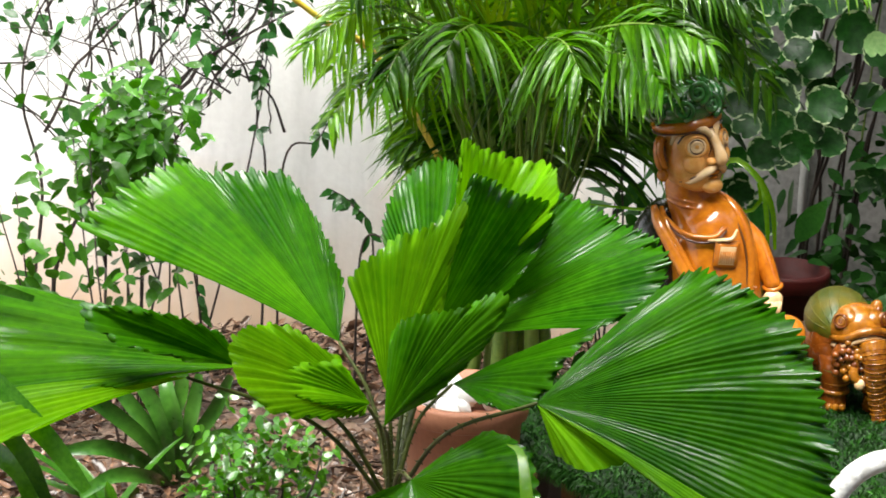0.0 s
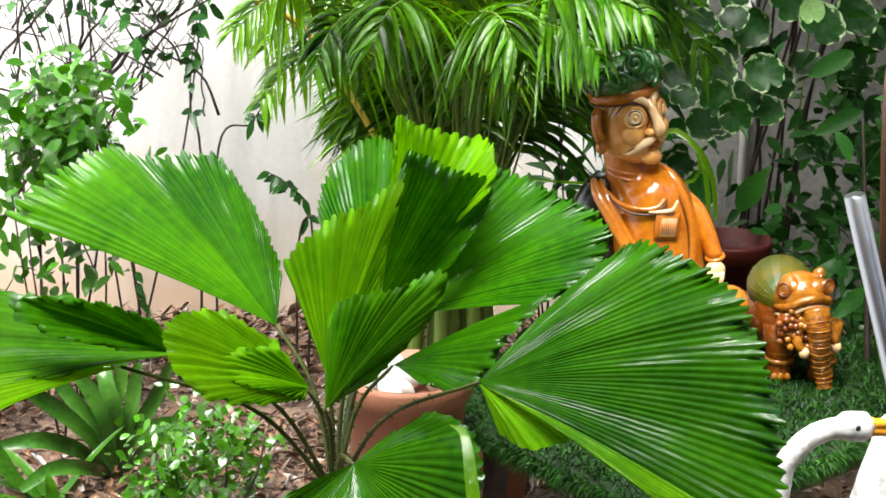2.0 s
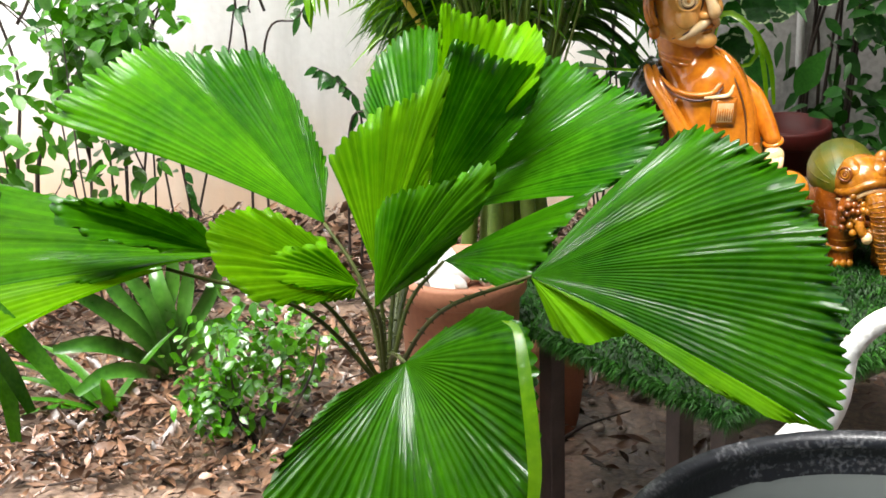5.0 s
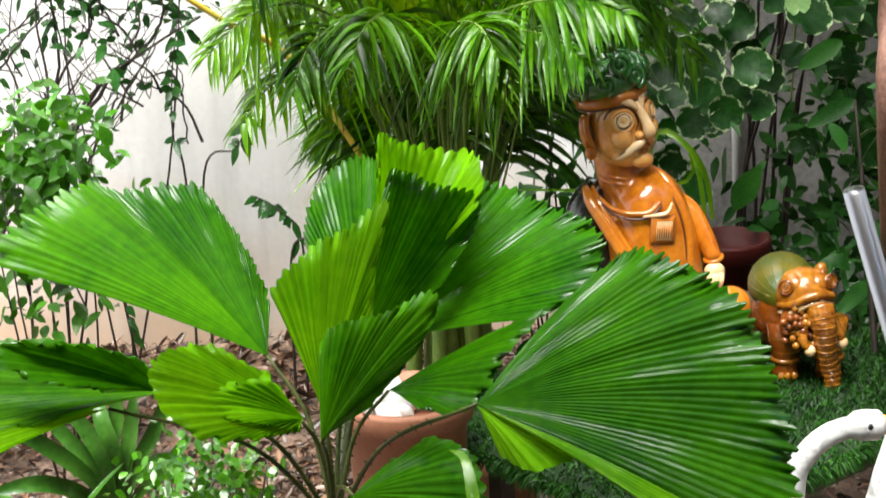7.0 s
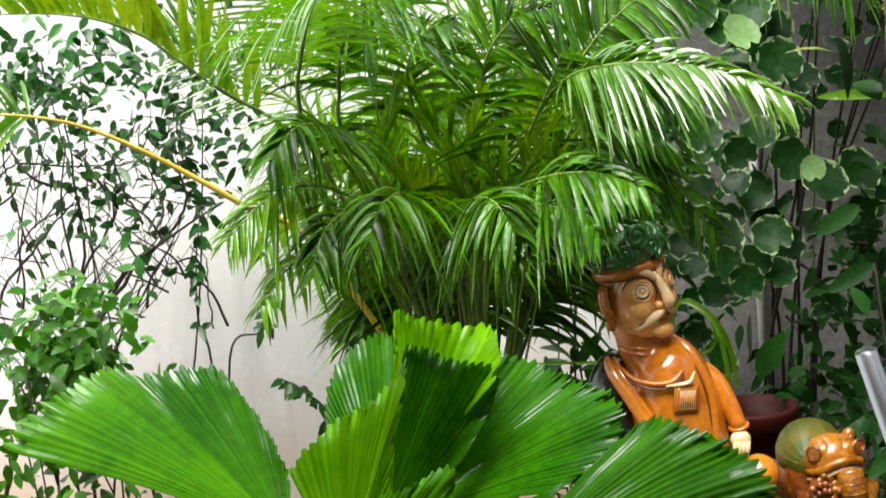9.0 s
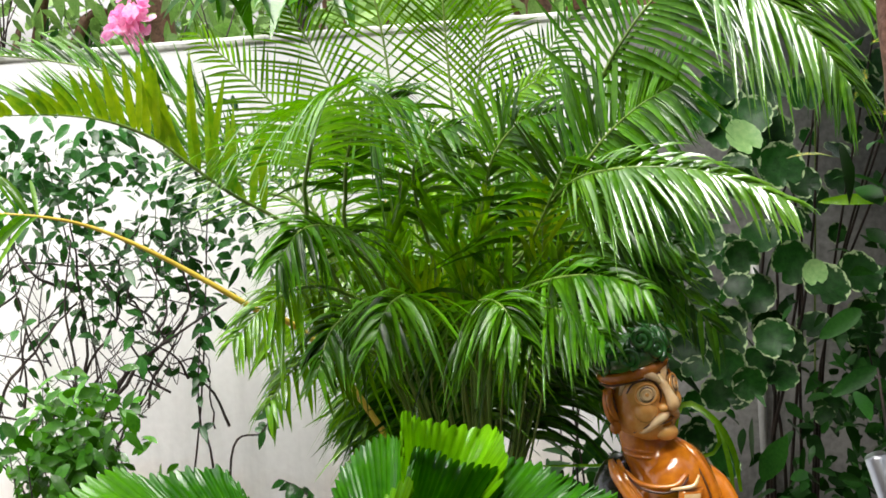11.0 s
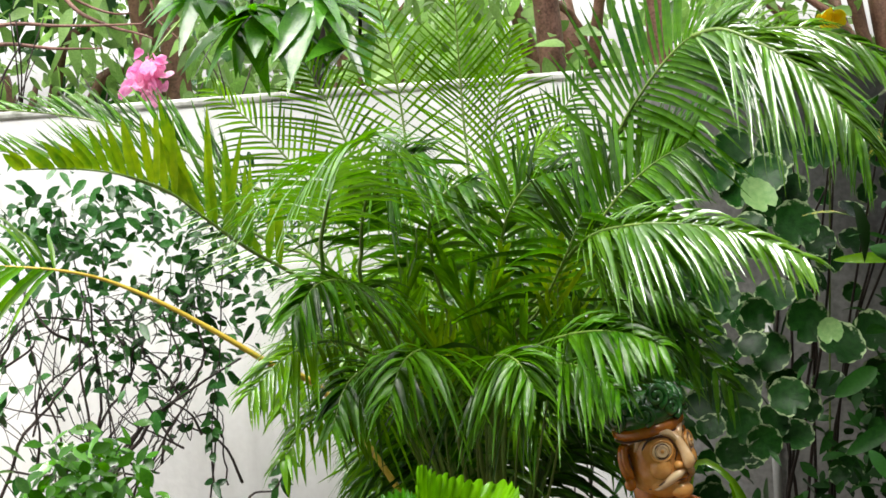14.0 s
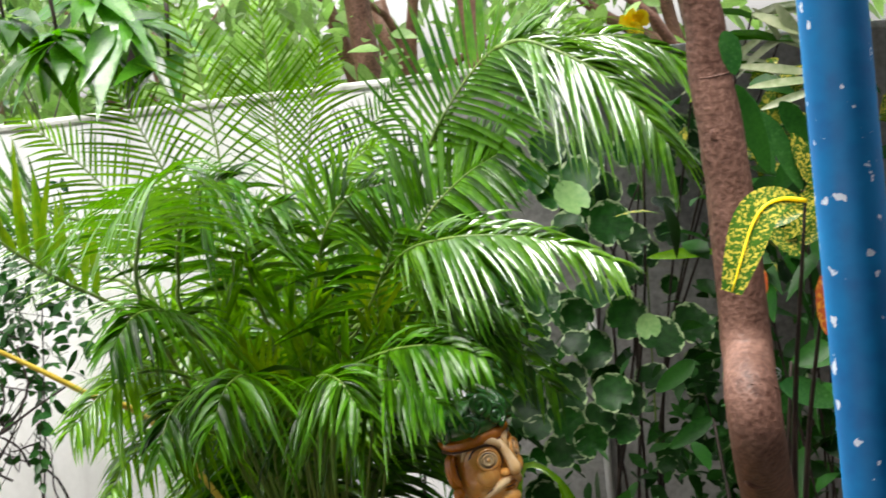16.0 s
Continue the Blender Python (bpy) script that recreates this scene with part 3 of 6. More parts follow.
                       [(0, 0.3), (0.1, 0.8), (0.3, 1.0), (0.5, 0.92), (0.7, 0.7), (0.86, 0.4), (1, 0)], R.uniform(-0.7, 0.7) * (0.4 if even else 1))
    if single:
        for c in range(0, len(verts), 19):
            blade = mesh_part("leaflet", verts[c:c + 19], [tuple(q - c for q in f) for f in faces if c <= f[0] < c + 19], material)
            blade.parent = rach
    else:
        tagged(mesh_part("feather", verts, faces, material, rach), kind="stuff")
    return rach


areca = thing("areca_palm", (0.05, 4.35, 0.0), "bushy areca palm clump with arching feathery wet fronds", "palm")
def A(dx):
    return (0.03 + dx, 4.35, 0.75)
G_, L_, W_ = M["areca"], M["areca_light"], M["areca_sheen"]
frond(areca, [A(-0.03), (-0.232, 4.300, 1.394), (-0.349, 4.200, 1.552), (-0.463, 4.100, 1.648), (-0.528, 4.000, 1.721), (-0.608, 3.950, 1.799), (-0.689, 3.900, 1.843), (-0.781, 3.850, 1.867), (-0.890, 3.800, 1.877)], 32, 0.21, M["areca_young"], start=0.30, droop=-0.05, lift=1.5, width=0.0175, single=True)
frond(areca, [A(-0.03), (-0.286, 4.400, 1.496), (-0.443, 4.400, 1.634), (-0.596, 4.350, 1.733), (-0.745, 4.300, 1.818), (-0.893, 4.250, 1.875), (-1.091, 4.200, 1.922)], 60, 0.25, W_, start=0.38, droop=(0.25, 0.02), lift=0.1, width=0.0085, fwd=1.3, rows=(1,))
frond(areca, [A(-0.03), (-0.340, 4.500, 1.618), (-0.527, 4.500, 1.788), (-0.716, 4.500, 1.909), (-0.938, 4.500, 1.981), (-1.219, 4.500, 2.023)], 50, 0.22, G_, start=0.40, droop=(0.3, 0.15), lift=0.05, width=0.009, fwd=1.2, rows=(1,))
frond(areca, [A(0.0), (-0.252, 4.050, 1.471), (-0.273, 3.820, 1.644), (-0.245, 3.650, 1.744), (-0.210, 3.500, 1.830), (-0.172, 3.360, 1.885), (-0.135, 3.240, 1.905)], 38, 0.28, W_, start=0.46, droop=(0.75, 0.7), lift=0.30, width=0.0115, end_len=0.75, fwd=0.45, even=True, single=True)
frond(areca, [A(0.0), (-0.195, 4.200, 1.460), (-0.198, 4.000, 1.640), (-0.171, 3.900, 1.759), (-0.112, 3.800, 1.833), (-0.044, 3.750, 1.854)], 38, 0.25, G_, start=0.40, droop=(0.7, 0.7), lift=0.2, width=0.0105, end_len=0.7)
frond(areca, [A(0.0), (0.053, 4.600, 1.301), (0.059, 4.750, 1.612), (0.053, 4.800, 1.867), (0.051, 4.800, 2.048), (0.050, 4.800, 2.302)], 30, 0.22, L_, start=0.52, droop=(0.0, 0.0), lift=0.0, width=0.0056, fwd=0.75, even=True)
frond(areca, [A(0.0), (-0.081, 4.600, 1.281), (-0.105, 4.750, 1.594), (-0.108, 4.800, 1.879), (-0.131, 4.800, 2.091), (-0.174, 4.800, 2.318)], 20, 0.22, L_, start=0.50, droop=(0.15, 0.15), lift=0.0, width=0.0065, fwd=0.75, even=True)
frond(areca, [A(0.04), (0.117, 4.200, 1.330), (0.237, 4.100, 1.508), (0.311, 4.000, 1.668), (0.388, 3.950, 1.859), (0.440, 3.920, 1.943), (0.497, 3.900, 2.012), (0.551, 3.880, 2.056), (0.608, 3.850, 2.066)], 27, 0.26, G_, start=0.47, droop=(0.02, 0.35), lift=0.0, width=0.0115, fwd=0.35, even=True, end_len=0.9, single=True)
frond(areca, [(0.551, 3.880, 2.056), (0.608, 3.850, 2.066), (0.676, 3.800, 2.033), (0.749, 3.760, 1.980), (0.813, 3.720, 1.905), (0.868, 3.700, 1.815)], 60, 0.20, W_, start=0.02, droop=(0.75, 0.55), lift=0.1, width=0.0085, end_len=0.75, fwd=0.9)
frond(areca, [(0.388, 3.950, 1.859), (0.475, 3.950, 1.958), (0.603, 3.950, 2.035), (0.740, 3.950, 2.062), (0.874, 3.950, 2.040), (0.994, 3.950, 1.970)], 40, 0.21, W_, start=0.2, droop=(0.7, 0.3), lift=0.1, width=0.0095, end_len=0.7, fwd=1.0)
frond(areca, [A(0.04), (0.118, 4.200, 1.343), (0.235, 4.050, 1.527), (0.318, 3.950, 1.646), (0.381, 3.900, 1.730), (0.454, 3.860, 1.793), (0.520, 3.830, 1.829)], 32, 0.25, G_, start=0.45, droop=(0.05, 0.5), lift=0.0, width=0.015, fwd=0.3, even=True, end_len=0.6)
frond(areca, [A(0.04), (0.119, 4.200, 1.357), (0.220, 4.000, 1.534), (0.292, 3.850, 1.638), (0.377, 3.760, 1.670), (0.488, 3.700, 1.670), (0.597, 3.660, 1.648), (0.713, 3.620, 1.594)], 66, 0.15, W_, start=0.42, droop=(0.55, 0.6), lift=0.2, width=0.010, end_len=0.7, fwd=1.0, single=True)
frond(areca, [A(0.04), (0.089, 4.200, 1.318), (0.184, 4.000, 1.466), (0.250, 3.900, 1.599), (0.289, 3.850, 1.693)], 16, 0.28, G_, start=0.50, droop=(0.12, 0.3), lift=0.0, width=0.014, fwd=0.15, even=True, end_len=0.95)
frond(areca, [A(0.05), (0.085, 4.150, 1.273), (0.150, 3.900, 1.394), (0.243, 3.750, 1.450), (0.332, 3.680, 1.459), (0.417, 3.620, 1.433)], 52, 0.19, G_, start=0.35, droop=(0.8, 0.6), lift=0.15, width=0.0125, fwd=0.7)
frond(areca, [A(0.05), (0.069, 4.150, 1.234), (0.115, 3.900, 1.340), (0.179, 3.750, 1.391), (0.257, 3.660, 1.394), (0.319, 3.600, 1.353)], 44, 0.19, G_, start=0.3, droop=(0.85, 0.6), lift=0.1, width=0.0125, fwd=0.6)
frond(areca, [A(0.03), (0.029, 4.100, 1.246), (0.048, 3.900, 1.357), (0.085, 3.750, 1.415), (0.124, 3.650, 1.417), (0.153, 3.600, 1.364)], 40, 0.20, G_, start=0.3, droop=(0.8, 0.7), lift=0.1, width=0.012, fwd=0.5)
frond(areca, [A(0.0), (-0.023, 4.100, 1.250), (-0.038, 3.900, 1.376), (-0.068, 3.750, 1.438), (-0.108, 3.650, 1.433), (-0.139, 3.600, 1.373)], 38, 0.20, G_, start=0.3, droop=(0.7, 0.8), lift=0.1, width=0.012, fwd=0.5)
# paler leaf colour on these two stands in for light coming through
frond(areca, [A(-0.04), (-0.154, 4.200, 1.295), (-0.215, 4.000, 1.413), (-0.290, 3.850, 1.457), (-0.367, 3.750, 1.440), (-0.438, 3.700, 1.377)], 34, 0.19, L_, start=0.35, droop=(0.6, 0.7), lift=0.15, width=0.0090, fwd=0.7)
frond(areca, [A(-0.04), (-0.135, 4.200, 1.185), (-0.199, 4.000, 1.281), (-0.264, 3.850, 1.310), (-0.325, 3.750, 1.297), (-0.379, 3.700, 1.234)], 26, 0.17, L_, start=0.3, droop=(0.6, 0.8), lift=0.15, width=0.0105, fwd=0.6)
frond(areca, [A(-0.03), (-0.105, 4.150, 1.219), (-0.139, 3.900, 1.358), (-0.180, 3.780, 1.405), (-0.231, 3.700, 1.386), (-0.262, 3.650, 1.314)], 32, 0.18, G_, start=0.3, droop=(0.7, 0.8), lift=0.1, width=0.010, fwd=0.6)
frond(areca, [A(-0.02), (-0.123, 4.200, 1.347), (-0.188, 4.000, 1.512), (-0.231, 3.850, 1.583), (-0.283, 3.750, 1.592), (-0.331, 3.700, 1.536)], 44, 0.20, G_, start=0.35, droop=(0.6, 0.7), lift=0.1, width=0.0115, fwd=0.6)
frond(areca, [A(0.0), (-0.014, 4.300, 1.379), (-0.041, 4.200, 1.557), (-0.045, 4.100, 1.672), (0.000, 4.050, 1.750), (0.065, 4.000, 1.774)], 34, 0.22, G_, start=0.35, droop=(0.5, 0.5), lift=0.1, width=0.011)
frond(areca, [A(0.02), (0.068, 4.300, 1.373), (0.107, 4.250, 1.555), (0.140, 4.200, 1.678), (0.203, 4.150, 1.756), (0.287, 4.100, 1.778)], 36, 0.22, G_, start=0.35, droop=(0.4, 0.5), lift=0.1, width=0.011)
frond(areca, [A(0.0), (0.008, 4.450, 1.298), (0.043, 4.500, 1.490), (0.106, 4.550, 1.654), (0.202, 4.550, 1.791), (0.303, 4.500, 1.857)], 36, 0.24, L_, start=0.35, droop=(0.2, 0.3), lift=0.1, width=0.010)
frond(areca, [A(0.0), (-0.034, 4.450, 1.301), (-0.063, 4.500, 1.498), (-0.111, 4.550, 1.641), (-0.190, 4.550, 1.747), (-0.283, 4.500, 1.800)], 36, 0.24, L_, start=0.35, droop=(0.3, 0.2), lift=0.1, width=0.010)
frond(areca, [A(0.0), (0.021, 4.400, 1.277), (0.073, 4.450, 1.408), (0.139, 4.500, 1.526), (0.229, 4.500, 1.592), (0.324, 4.450, 1.575)], 34, 0.22, G_, start=0.3, droop=(0.3, 0.5), lift=0.1, width=0.011)
frond(areca, [A(0.04), (0.120, 4.400, 1.298), (0.217, 4.450, 1.455), (0.374, 4.500, 1.639), (0.526, 4.500, 1.799), (0.709, 4.450, 1.913)], 44, 0.24, G_, start=0.4, droop=(0.2, 0.5), lift=0.1, width=0.011)
frond(areca, [A(0.04), (0.120, 4.400, 1.298), (0.241, 4.400, 1.431), (0.388, 4.400, 1.533), (0.523, 4.350, 1.570), (0.636, 4.300, 1.512)], 42, 0.21, G_, start=0.35, droop=(0.4, 0.6), lift=0.1, width=0.011)
for i in range(46):
    a = -1.3 + 2.6 * (i % 10) / 9 + R.uniform(-0.15, 0.15)
    dep = R.uniform(-0.1, 0.45)
    reach, high = R.uniform(0.22, 0.52), R.uniform(0.40, 1.08)
    b = Vector(A(0.07 * math.sin(a)))
    sx = math.sin(a) * reach * (0.65 if a < 0 else 1.0)
    frond(areca, [b, b + Vector((sx * 0.35, dep * 0.3, high * 0.5)), b + Vector((sx * 0.8, dep * 0.8, high * 0.8)), b + Vector((sx * 1.3, dep * 1.2, high * R.uniform(0.45, 0.8)))], 30, R.uniform(0.18, 0.24), L_ if i % 5 == 0 else G_, start=0.3, droop=R.uniform(0.3, 0.8))
# young upright shoots in the heart of the clump
for i in range(9):
    b = Vector(A(R.uniform(-0.08, 0.08)))
    sx = R.uniform(-0.12, 0.12)
    frond(areca, [b, b + Vector((sx * 0.4, 0.02, 0.35)), b + Vector((sx, R.uniform(-0.05, 0.1), R.uniform(0.6, 0.85)))], 14, 0.22, M["areca_young"] if i % 3 == 0 else L_, M["yellow_stalk"] if i % 3 == 1 else None, start=0.45, droop=0.1, width=0.010, spread=0.3, fwd=1.2)
# slender pale fronds standing against the wall behind the clump
kept_state = R.getstate()
for x1, z1, x2, z2, m in ((-0.30, 1.62, -0.62, 2.02, L_), (-0.22, 1.70, -0.40, 2.14, L_), (0.10, 1.66, 0.20, 2.12, L_), (0.16, 1.60, 0.40, 2.00, G_), (-0.36, 1.52, -0.74, 1.80, W_)):
    frond(areca, [A(0.0), ((x1 + 0.03) * 0.6, 4.65, 1.25), (x1, 4.85, z1), ((x1 + x2) * 0.5, 4.9, (z1 + z2) * 0.5 + 0.03), (x2, 4.9, z2)], 26, 0.23, m, start=0.48, droop=(0.2, 0.25), lift=0.0, width=0.0075, fwd=0.7, even=True)
# yellow-green shoots in front of the clump's heart
for i in range(7):
    x = -0.10 + 0.06 * i + R.uniform(-0.02, 0.02)
    top = R.uniform(1.42, 1.68)
    frond(areca, [A(x * 0.4), (x * 0.8, 4.15, 1.1), (x + R.uniform(-0.02, 0.02), 4.0, top * 0.55 + 0.52), (x + R.uniform(-0.07, 0.07), 3.92, top)], 12, 0.22, M["areca_young"] if i % 2 else L_, start=0.5, droop=0.15, thick=0.0035, width=0.0105, spread=0.35, fwd=1.1)
R.setstate(kept_state)
# one stalk that has lost most of its leaflets
frond(areca, [A(-0.06), (-0.292, 4.200, 1.250), (-0.439, 4.050, 1.393), (-0.530, 4.000, 1.469), (-0.644, 3.960, 1.551), (-0.757, 3.920, 1.616), (-0.857, 3.880, 1.651), (-0.995, 3.850, 1.674)], 10, 0.25, L_, M["yellow_stalk"], start=0.86, droop=0.4, thick=0.0095)
for dx, dy, h in ((0, 0, 0.95), (-0.05, 0.03, 0.85), (0.06, -0.02, 0.9), (0.03, 0.06, 0.8), (-0.03, -0.05, 0.85), (0.1, 0.05, 0.8), (-0.1, 0.0, 0.8)):
    bm = bmesh.new()
    tube(bm, spline([(0.03 + dx * 1.4, 4.35 + dy * 1.4, -0.02), (0.03 + dx, 4.35 + dy, h * 0.5), (0.03 + dx * 0.6, 4.35 + dy * 0.6, h)], 8), [0.026, 0.016], 9)
    under(part("stem", bm, M["rachis"]), areca)
# ---- table with turf ----
TC, TU, TV = Vector((0.44, 3.10, 0)), Vector((0.77, 0.64, 0)).normalized(), Vector((-0.64, 0.77, 0)).normalized()


def on_table(a, b, z=0.0):
    return TC + TU * a + TV * b + Vector((0, 0, z))


def table():
    tb = thing("iron_table", on_table(0.55, 0.42), "low dark iron table under a grass mat", "table")
    turn = TU.to_3d().to_track_quat("X", "Z").to_matrix().to_4x4()
    bm = bmesh.new()
    box(bm, (1.10, 0.85, 0.03), Matrix.Translation(on_table(0.55, 0.42, 0.53)) @ turn, 0, 0.004)
    under(part("tabletop", bm, M["iron"], smooth=False), tb)
    for a, b in ((0.03, 0.03), (0.03, 0.15), (0.03, 0.53), (0.03, 0.82), (1.07, 0.03), (1.07, 0.82)):
        bm = bmesh.new()
        box(bm, (0.04, 0.04, 0.53), Matrix.Translation(on_table(a, b, 0.255)) @ turn, 0, 0.003)
        under(part("leg", bm, M["iron"], smooth=False), tb)
    for b in (0.03, 0.82):
        bm = bmesh.new()
        box(bm, (1.02, 0.02, 0.03), Matrix.Translation(on_table(0.55, b, 0.49)) @ turn, 0, 0.003)
        under(part("rail", bm, M["iron"], smooth=False), tb)


table()


def turf():
    verts, faces = [], []
    for i in range(36000):
        a, b = R.uniform(-0.02, 1.12), R.uniform(-0.02, 0.87)
        edge = (a < 0.03 or b < 0.03) and R.random() < 0.4
        if not edge and R.random() < 0.15:
            continue
        p = on_table(a, b, 0.545)
        out = Vector((0, 0, 1)) + rv(0.6)
        if edge:
            out = (-TU if a < 0.03 else -TV) * R.uniform(0.4, 1.2) + Vector((0, 0, R.uniform(-0.8, 0.5))) + rv(0.4)
        blade_into(verts, faces, p, out, rv(), R.uniform(0.025, 0.062) * (0.55 if edge else 1), 0.0034, 0.5, 0.2, [(0, 1), (0.5, 0.8), (1, 0)])
    for i in range(9000):
        if i % 3:
            p, out = on_table(R.uniform(-0.02, 1.12), -0.006, R.uniform(0.535, 0.555)), -TV
        else:
            p, out = on_table(-0.006, R.uniform(-0.02, 0.87), R.uniform(0.535, 0.555)), -TU
        blade_into(verts, faces, p, out * R.uniform(0.3, 1.0) + Vector((0, 0, R.uniform(-1.2, 0.3))) + rv(0.3), rv(), R.uniform(0.014, 0.032), 0.0030, 0.5, 0.2, [(0, 1), (0.5, 0.8), (1, 0)])
    o = len(verts)
    for a, b in ((-0.005, -0.005), (1.105, -0.005), (1.105, 0.855), (-0.005, 0.855)):
        for z in (0.546, 0.552):
            verts.append(on_table(a, b, z)[:])
    faces += [(o + 1, o + 3, o + 5, o + 7), (o, o + 2, o + 3, o + 1), (o + 6, o, o + 1, o + 7)]
    ob = mesh_part("turf", verts, faces, [M["turf"], M["turf_back"]])
    for f in list(ob.data.polygons)[-3:]:
        f.material_index = 1
    tagged(ob, "thick dark green artificial grass mat on the table", "turf", kind="stuff")


turf()


# ---- bust of a man, one plain mesh ----
def statue():
    bm = bmesh.new()
    O, PA, DK, HT, CL, FC = 0, 1, 2, 3, 4, 5
    hc = Vector((0.414, 3.840, 1.163))
    k = 0.00127
    head = Matrix.Translation(hc) @ Matrix.Rotation(radians(-8), 4, "Y") @ Matrix.Rotation(radians(38), 4, "Z")

    def at(x, y, z):
        return hc + Vector((x, y, z)) * k

    def lo(x, y, z):
        return head @ (Vector((x, y, z)) * k)

    def skin(x, z):
        return -61 * math.sqrt(max(0.02, 1 - (x / 57) ** 2 - (z / 78) ** 2))

    def face(x, z, lift=0.0):
        """A point on the face, in the head's own small units."""
        return lo(x, skin(x, z) - lift, z)

    def cord(points, radii, mi, n=14, sides=10):
        r = [q * k for q in radii]
        line = spline(points, n)
        full = [r[min(int(i / (n - 1) * (len(r) - 1)), len(r) - 2)] for i in range(n)]
        full = [q + (r[min(int(i / (n - 1) * (len(r) - 1)), len(r) - 2) + 1] - q) * (i / (n - 1) * (len(r) - 1) - min(int(i / (n - 1) * (len(r) - 1)), len(r) - 2)) for i, q in enumerate(full)]
        tube(bm, line, full, sides, mi)

    # body, leaning a little, and neck with rings
    cord([at(0, 10, -52), at(2, 8, -80), at(8, 8, -98), at(22, 8, -116), at(40, 4, -142), at(52, 0, -190), at(62, 0, -260), at(72, 4, -420)], [42, 40, 42, 56, 72, 80, 85, 84], O, 34, 30)
    for z, r, x in ((-86, 39, 4), (-96, 41, 7)):
        ring(bm, Matrix.Translation(at(x, 8, z)) @ pose(0, 0, 0, 6, 8, 0), r * k, 4 * k, O)
    # head with a jaw, cheekbones and chin
    blob(bm, head, (57 * k, 61 * k, 78 * k), FC, 40, 26)
    blob(bm, Matrix.Translation(lo(0, -14, -34)), (46 * k, 44 * k, 42 * k), FC, 28, 18)
    blob(bm, Matrix.Translation(lo(0, -48, -60)), (20 * k, 15 * k, 15 * k), FC)
    for q in (-1, 1):
        blob(bm, Matrix.Translation(lo(30 * q, -40, -12)), (20 * k, 18 * k, 22 * k), FC)
    # nose with wings; the bridge is pale to carry its highlight
    cord([face(0, 44, 0), face(0, 26, 6), face(0, 8, 12), face(0, -8, 18), face(0, -16, 14)], [5, 8, 9, 12, 9], PA, 14, 14)
    for q in (-1, 1):
        blob(bm, Matrix.Translation(face(11 * q, -13, 6)), (9 * k, 8 * k, 7 * k), FC)
        # eye: bulging ball, lids and rings
        c = face(31 * q, 16, 1)
        m = Matrix.Translation(c) @ head.to_3x3().to_4x4() @ pose(0, 0, 0, 86, 0, 30 * q)
        blob(bm, m, (20 * k, 17 * k, 8 * k), PA, 22, 10)
        ring(bm, m @ Matrix.Translation((0, 0, 3 * k)) @ Matrix.Diagonal((1.12, 1, 1, 1)), 17 * k, 2.6 * k, FC)
        ring(bm, m @ Matrix.Translation((0, 0, 5 * k)), 12 * k, 1.5 * k, DK)
        ring(bm, m @ Matrix.Translation((0, 0, 7 * k)), 8.5 * k, 2.0 * k, PA)
        blob(bm, m @ Matrix.Translation((0, 0, 6 * k)), (4 * k, 4 * k, 4 * k), FC, 10, 6)
        # brow: a broad arched roll with a dark line under it
        cord([face(54 * q, 20, 0), face(46 * q, 40, 2), face(28 * q, 48, 4), face(12 * q, 42, 6), face(4 * q, 28, 6)], [3, 6, 7, 7, 4], PA, 16, 10)
        cord([face(50 * q, 22, 1), face(42 * q, 35, 2), face(28 * q, 39, 2), face(13 * q, 33, 3), face(8 * q, 12, 3), face(14 * q, -4, 2)], [1.2, 1.8, 1.8, 1.8, 1.8, 1.0], DK, 18, 6)
        # moustache: a drooping lobe with dark edges
        cord([face(2 * q, -24, 9), face(12 * q, -27, 8), face(24 * q, -36, 5), face(33 * q, -48, 2), face(38 * q, -50, 0)], [4, 8, 8, 5, 2], PA, 14, 10)
        cord([face(8 * q, -20, 7), face(22 * q, -27, 6), face(33 * q, -39, 4), face(42 * q, -50, 0)], [1.4, 2.2, 2.2, 1.0], DK, 12, 6)
        cord([face(6 * q, -33, 8), face(16 * q, -38, 6), face(26 * q, -48, 3), face(36 * q, -55, 0)], [1.4, 2.0, 2.0, 1.0], DK, 12, 6)
        # ear: a cupped shell with a rolled edge and a drop
        e = Matrix.Translation(lo(64 * q, 8, 4)) @ head.to_3x3().to_4x4() @ pose(0, 0, 0, 0, 0, -24 * q)
        blob(bm, e, (15 * k, 11 * k, 32 * k), O)
        cord([e @ (Vector((0, -9, -26)) * k), e @ (Vector((12 * q, -7, 0)) * k), e @ (Vector((8 * q, -8, 26)) * k), e @ (Vector((-6 * q, -9, 22)) * k)], [5, 6, 6, 4], O, 14, 10)
        cord([e @ (Vector((2 * q, -10, 14)) * k), e @ (Vector((5 * q, -11, 0)) * k), e @ (Vector((0, -11, -14)) * k)], [2, 3, 2], DK, 8, 6)
        blob(bm, e @ Matrix.Translation((2 * q * k, -3 * k, -38 * k)), (11 * k, 10 * k, 12 * k), O)
    for z, w, mi in ((-37, 15, O), (-41, 14, DK), (-46, 13, O)):
        cord([face(-w, z, 4), face(0, z + 2, 8), face(w, z, 4)], [2, 4.5, 2] if mi == O else [1.5, 2, 1.5], mi, 10, 8)
    # hat: orange band, green roll with coils, crest of curled leaves
    hm = Matrix.Translation(lo(0, 4, 50)) @ Matrix.Rotation(radians(-12), 4, "Y")
    lathe(bm, [(52 * k, -10 * k), (60 * k, -8 * k), (64 * k, 0), (63 * k, 9 * k), (56 * k, 12 * k)], sides=40, mi=O, m=hm)
    ring(bm, hm @ Matrix.Translation((0, 0, -9 * k)), 60 * k, 2 * k, DK, 32)
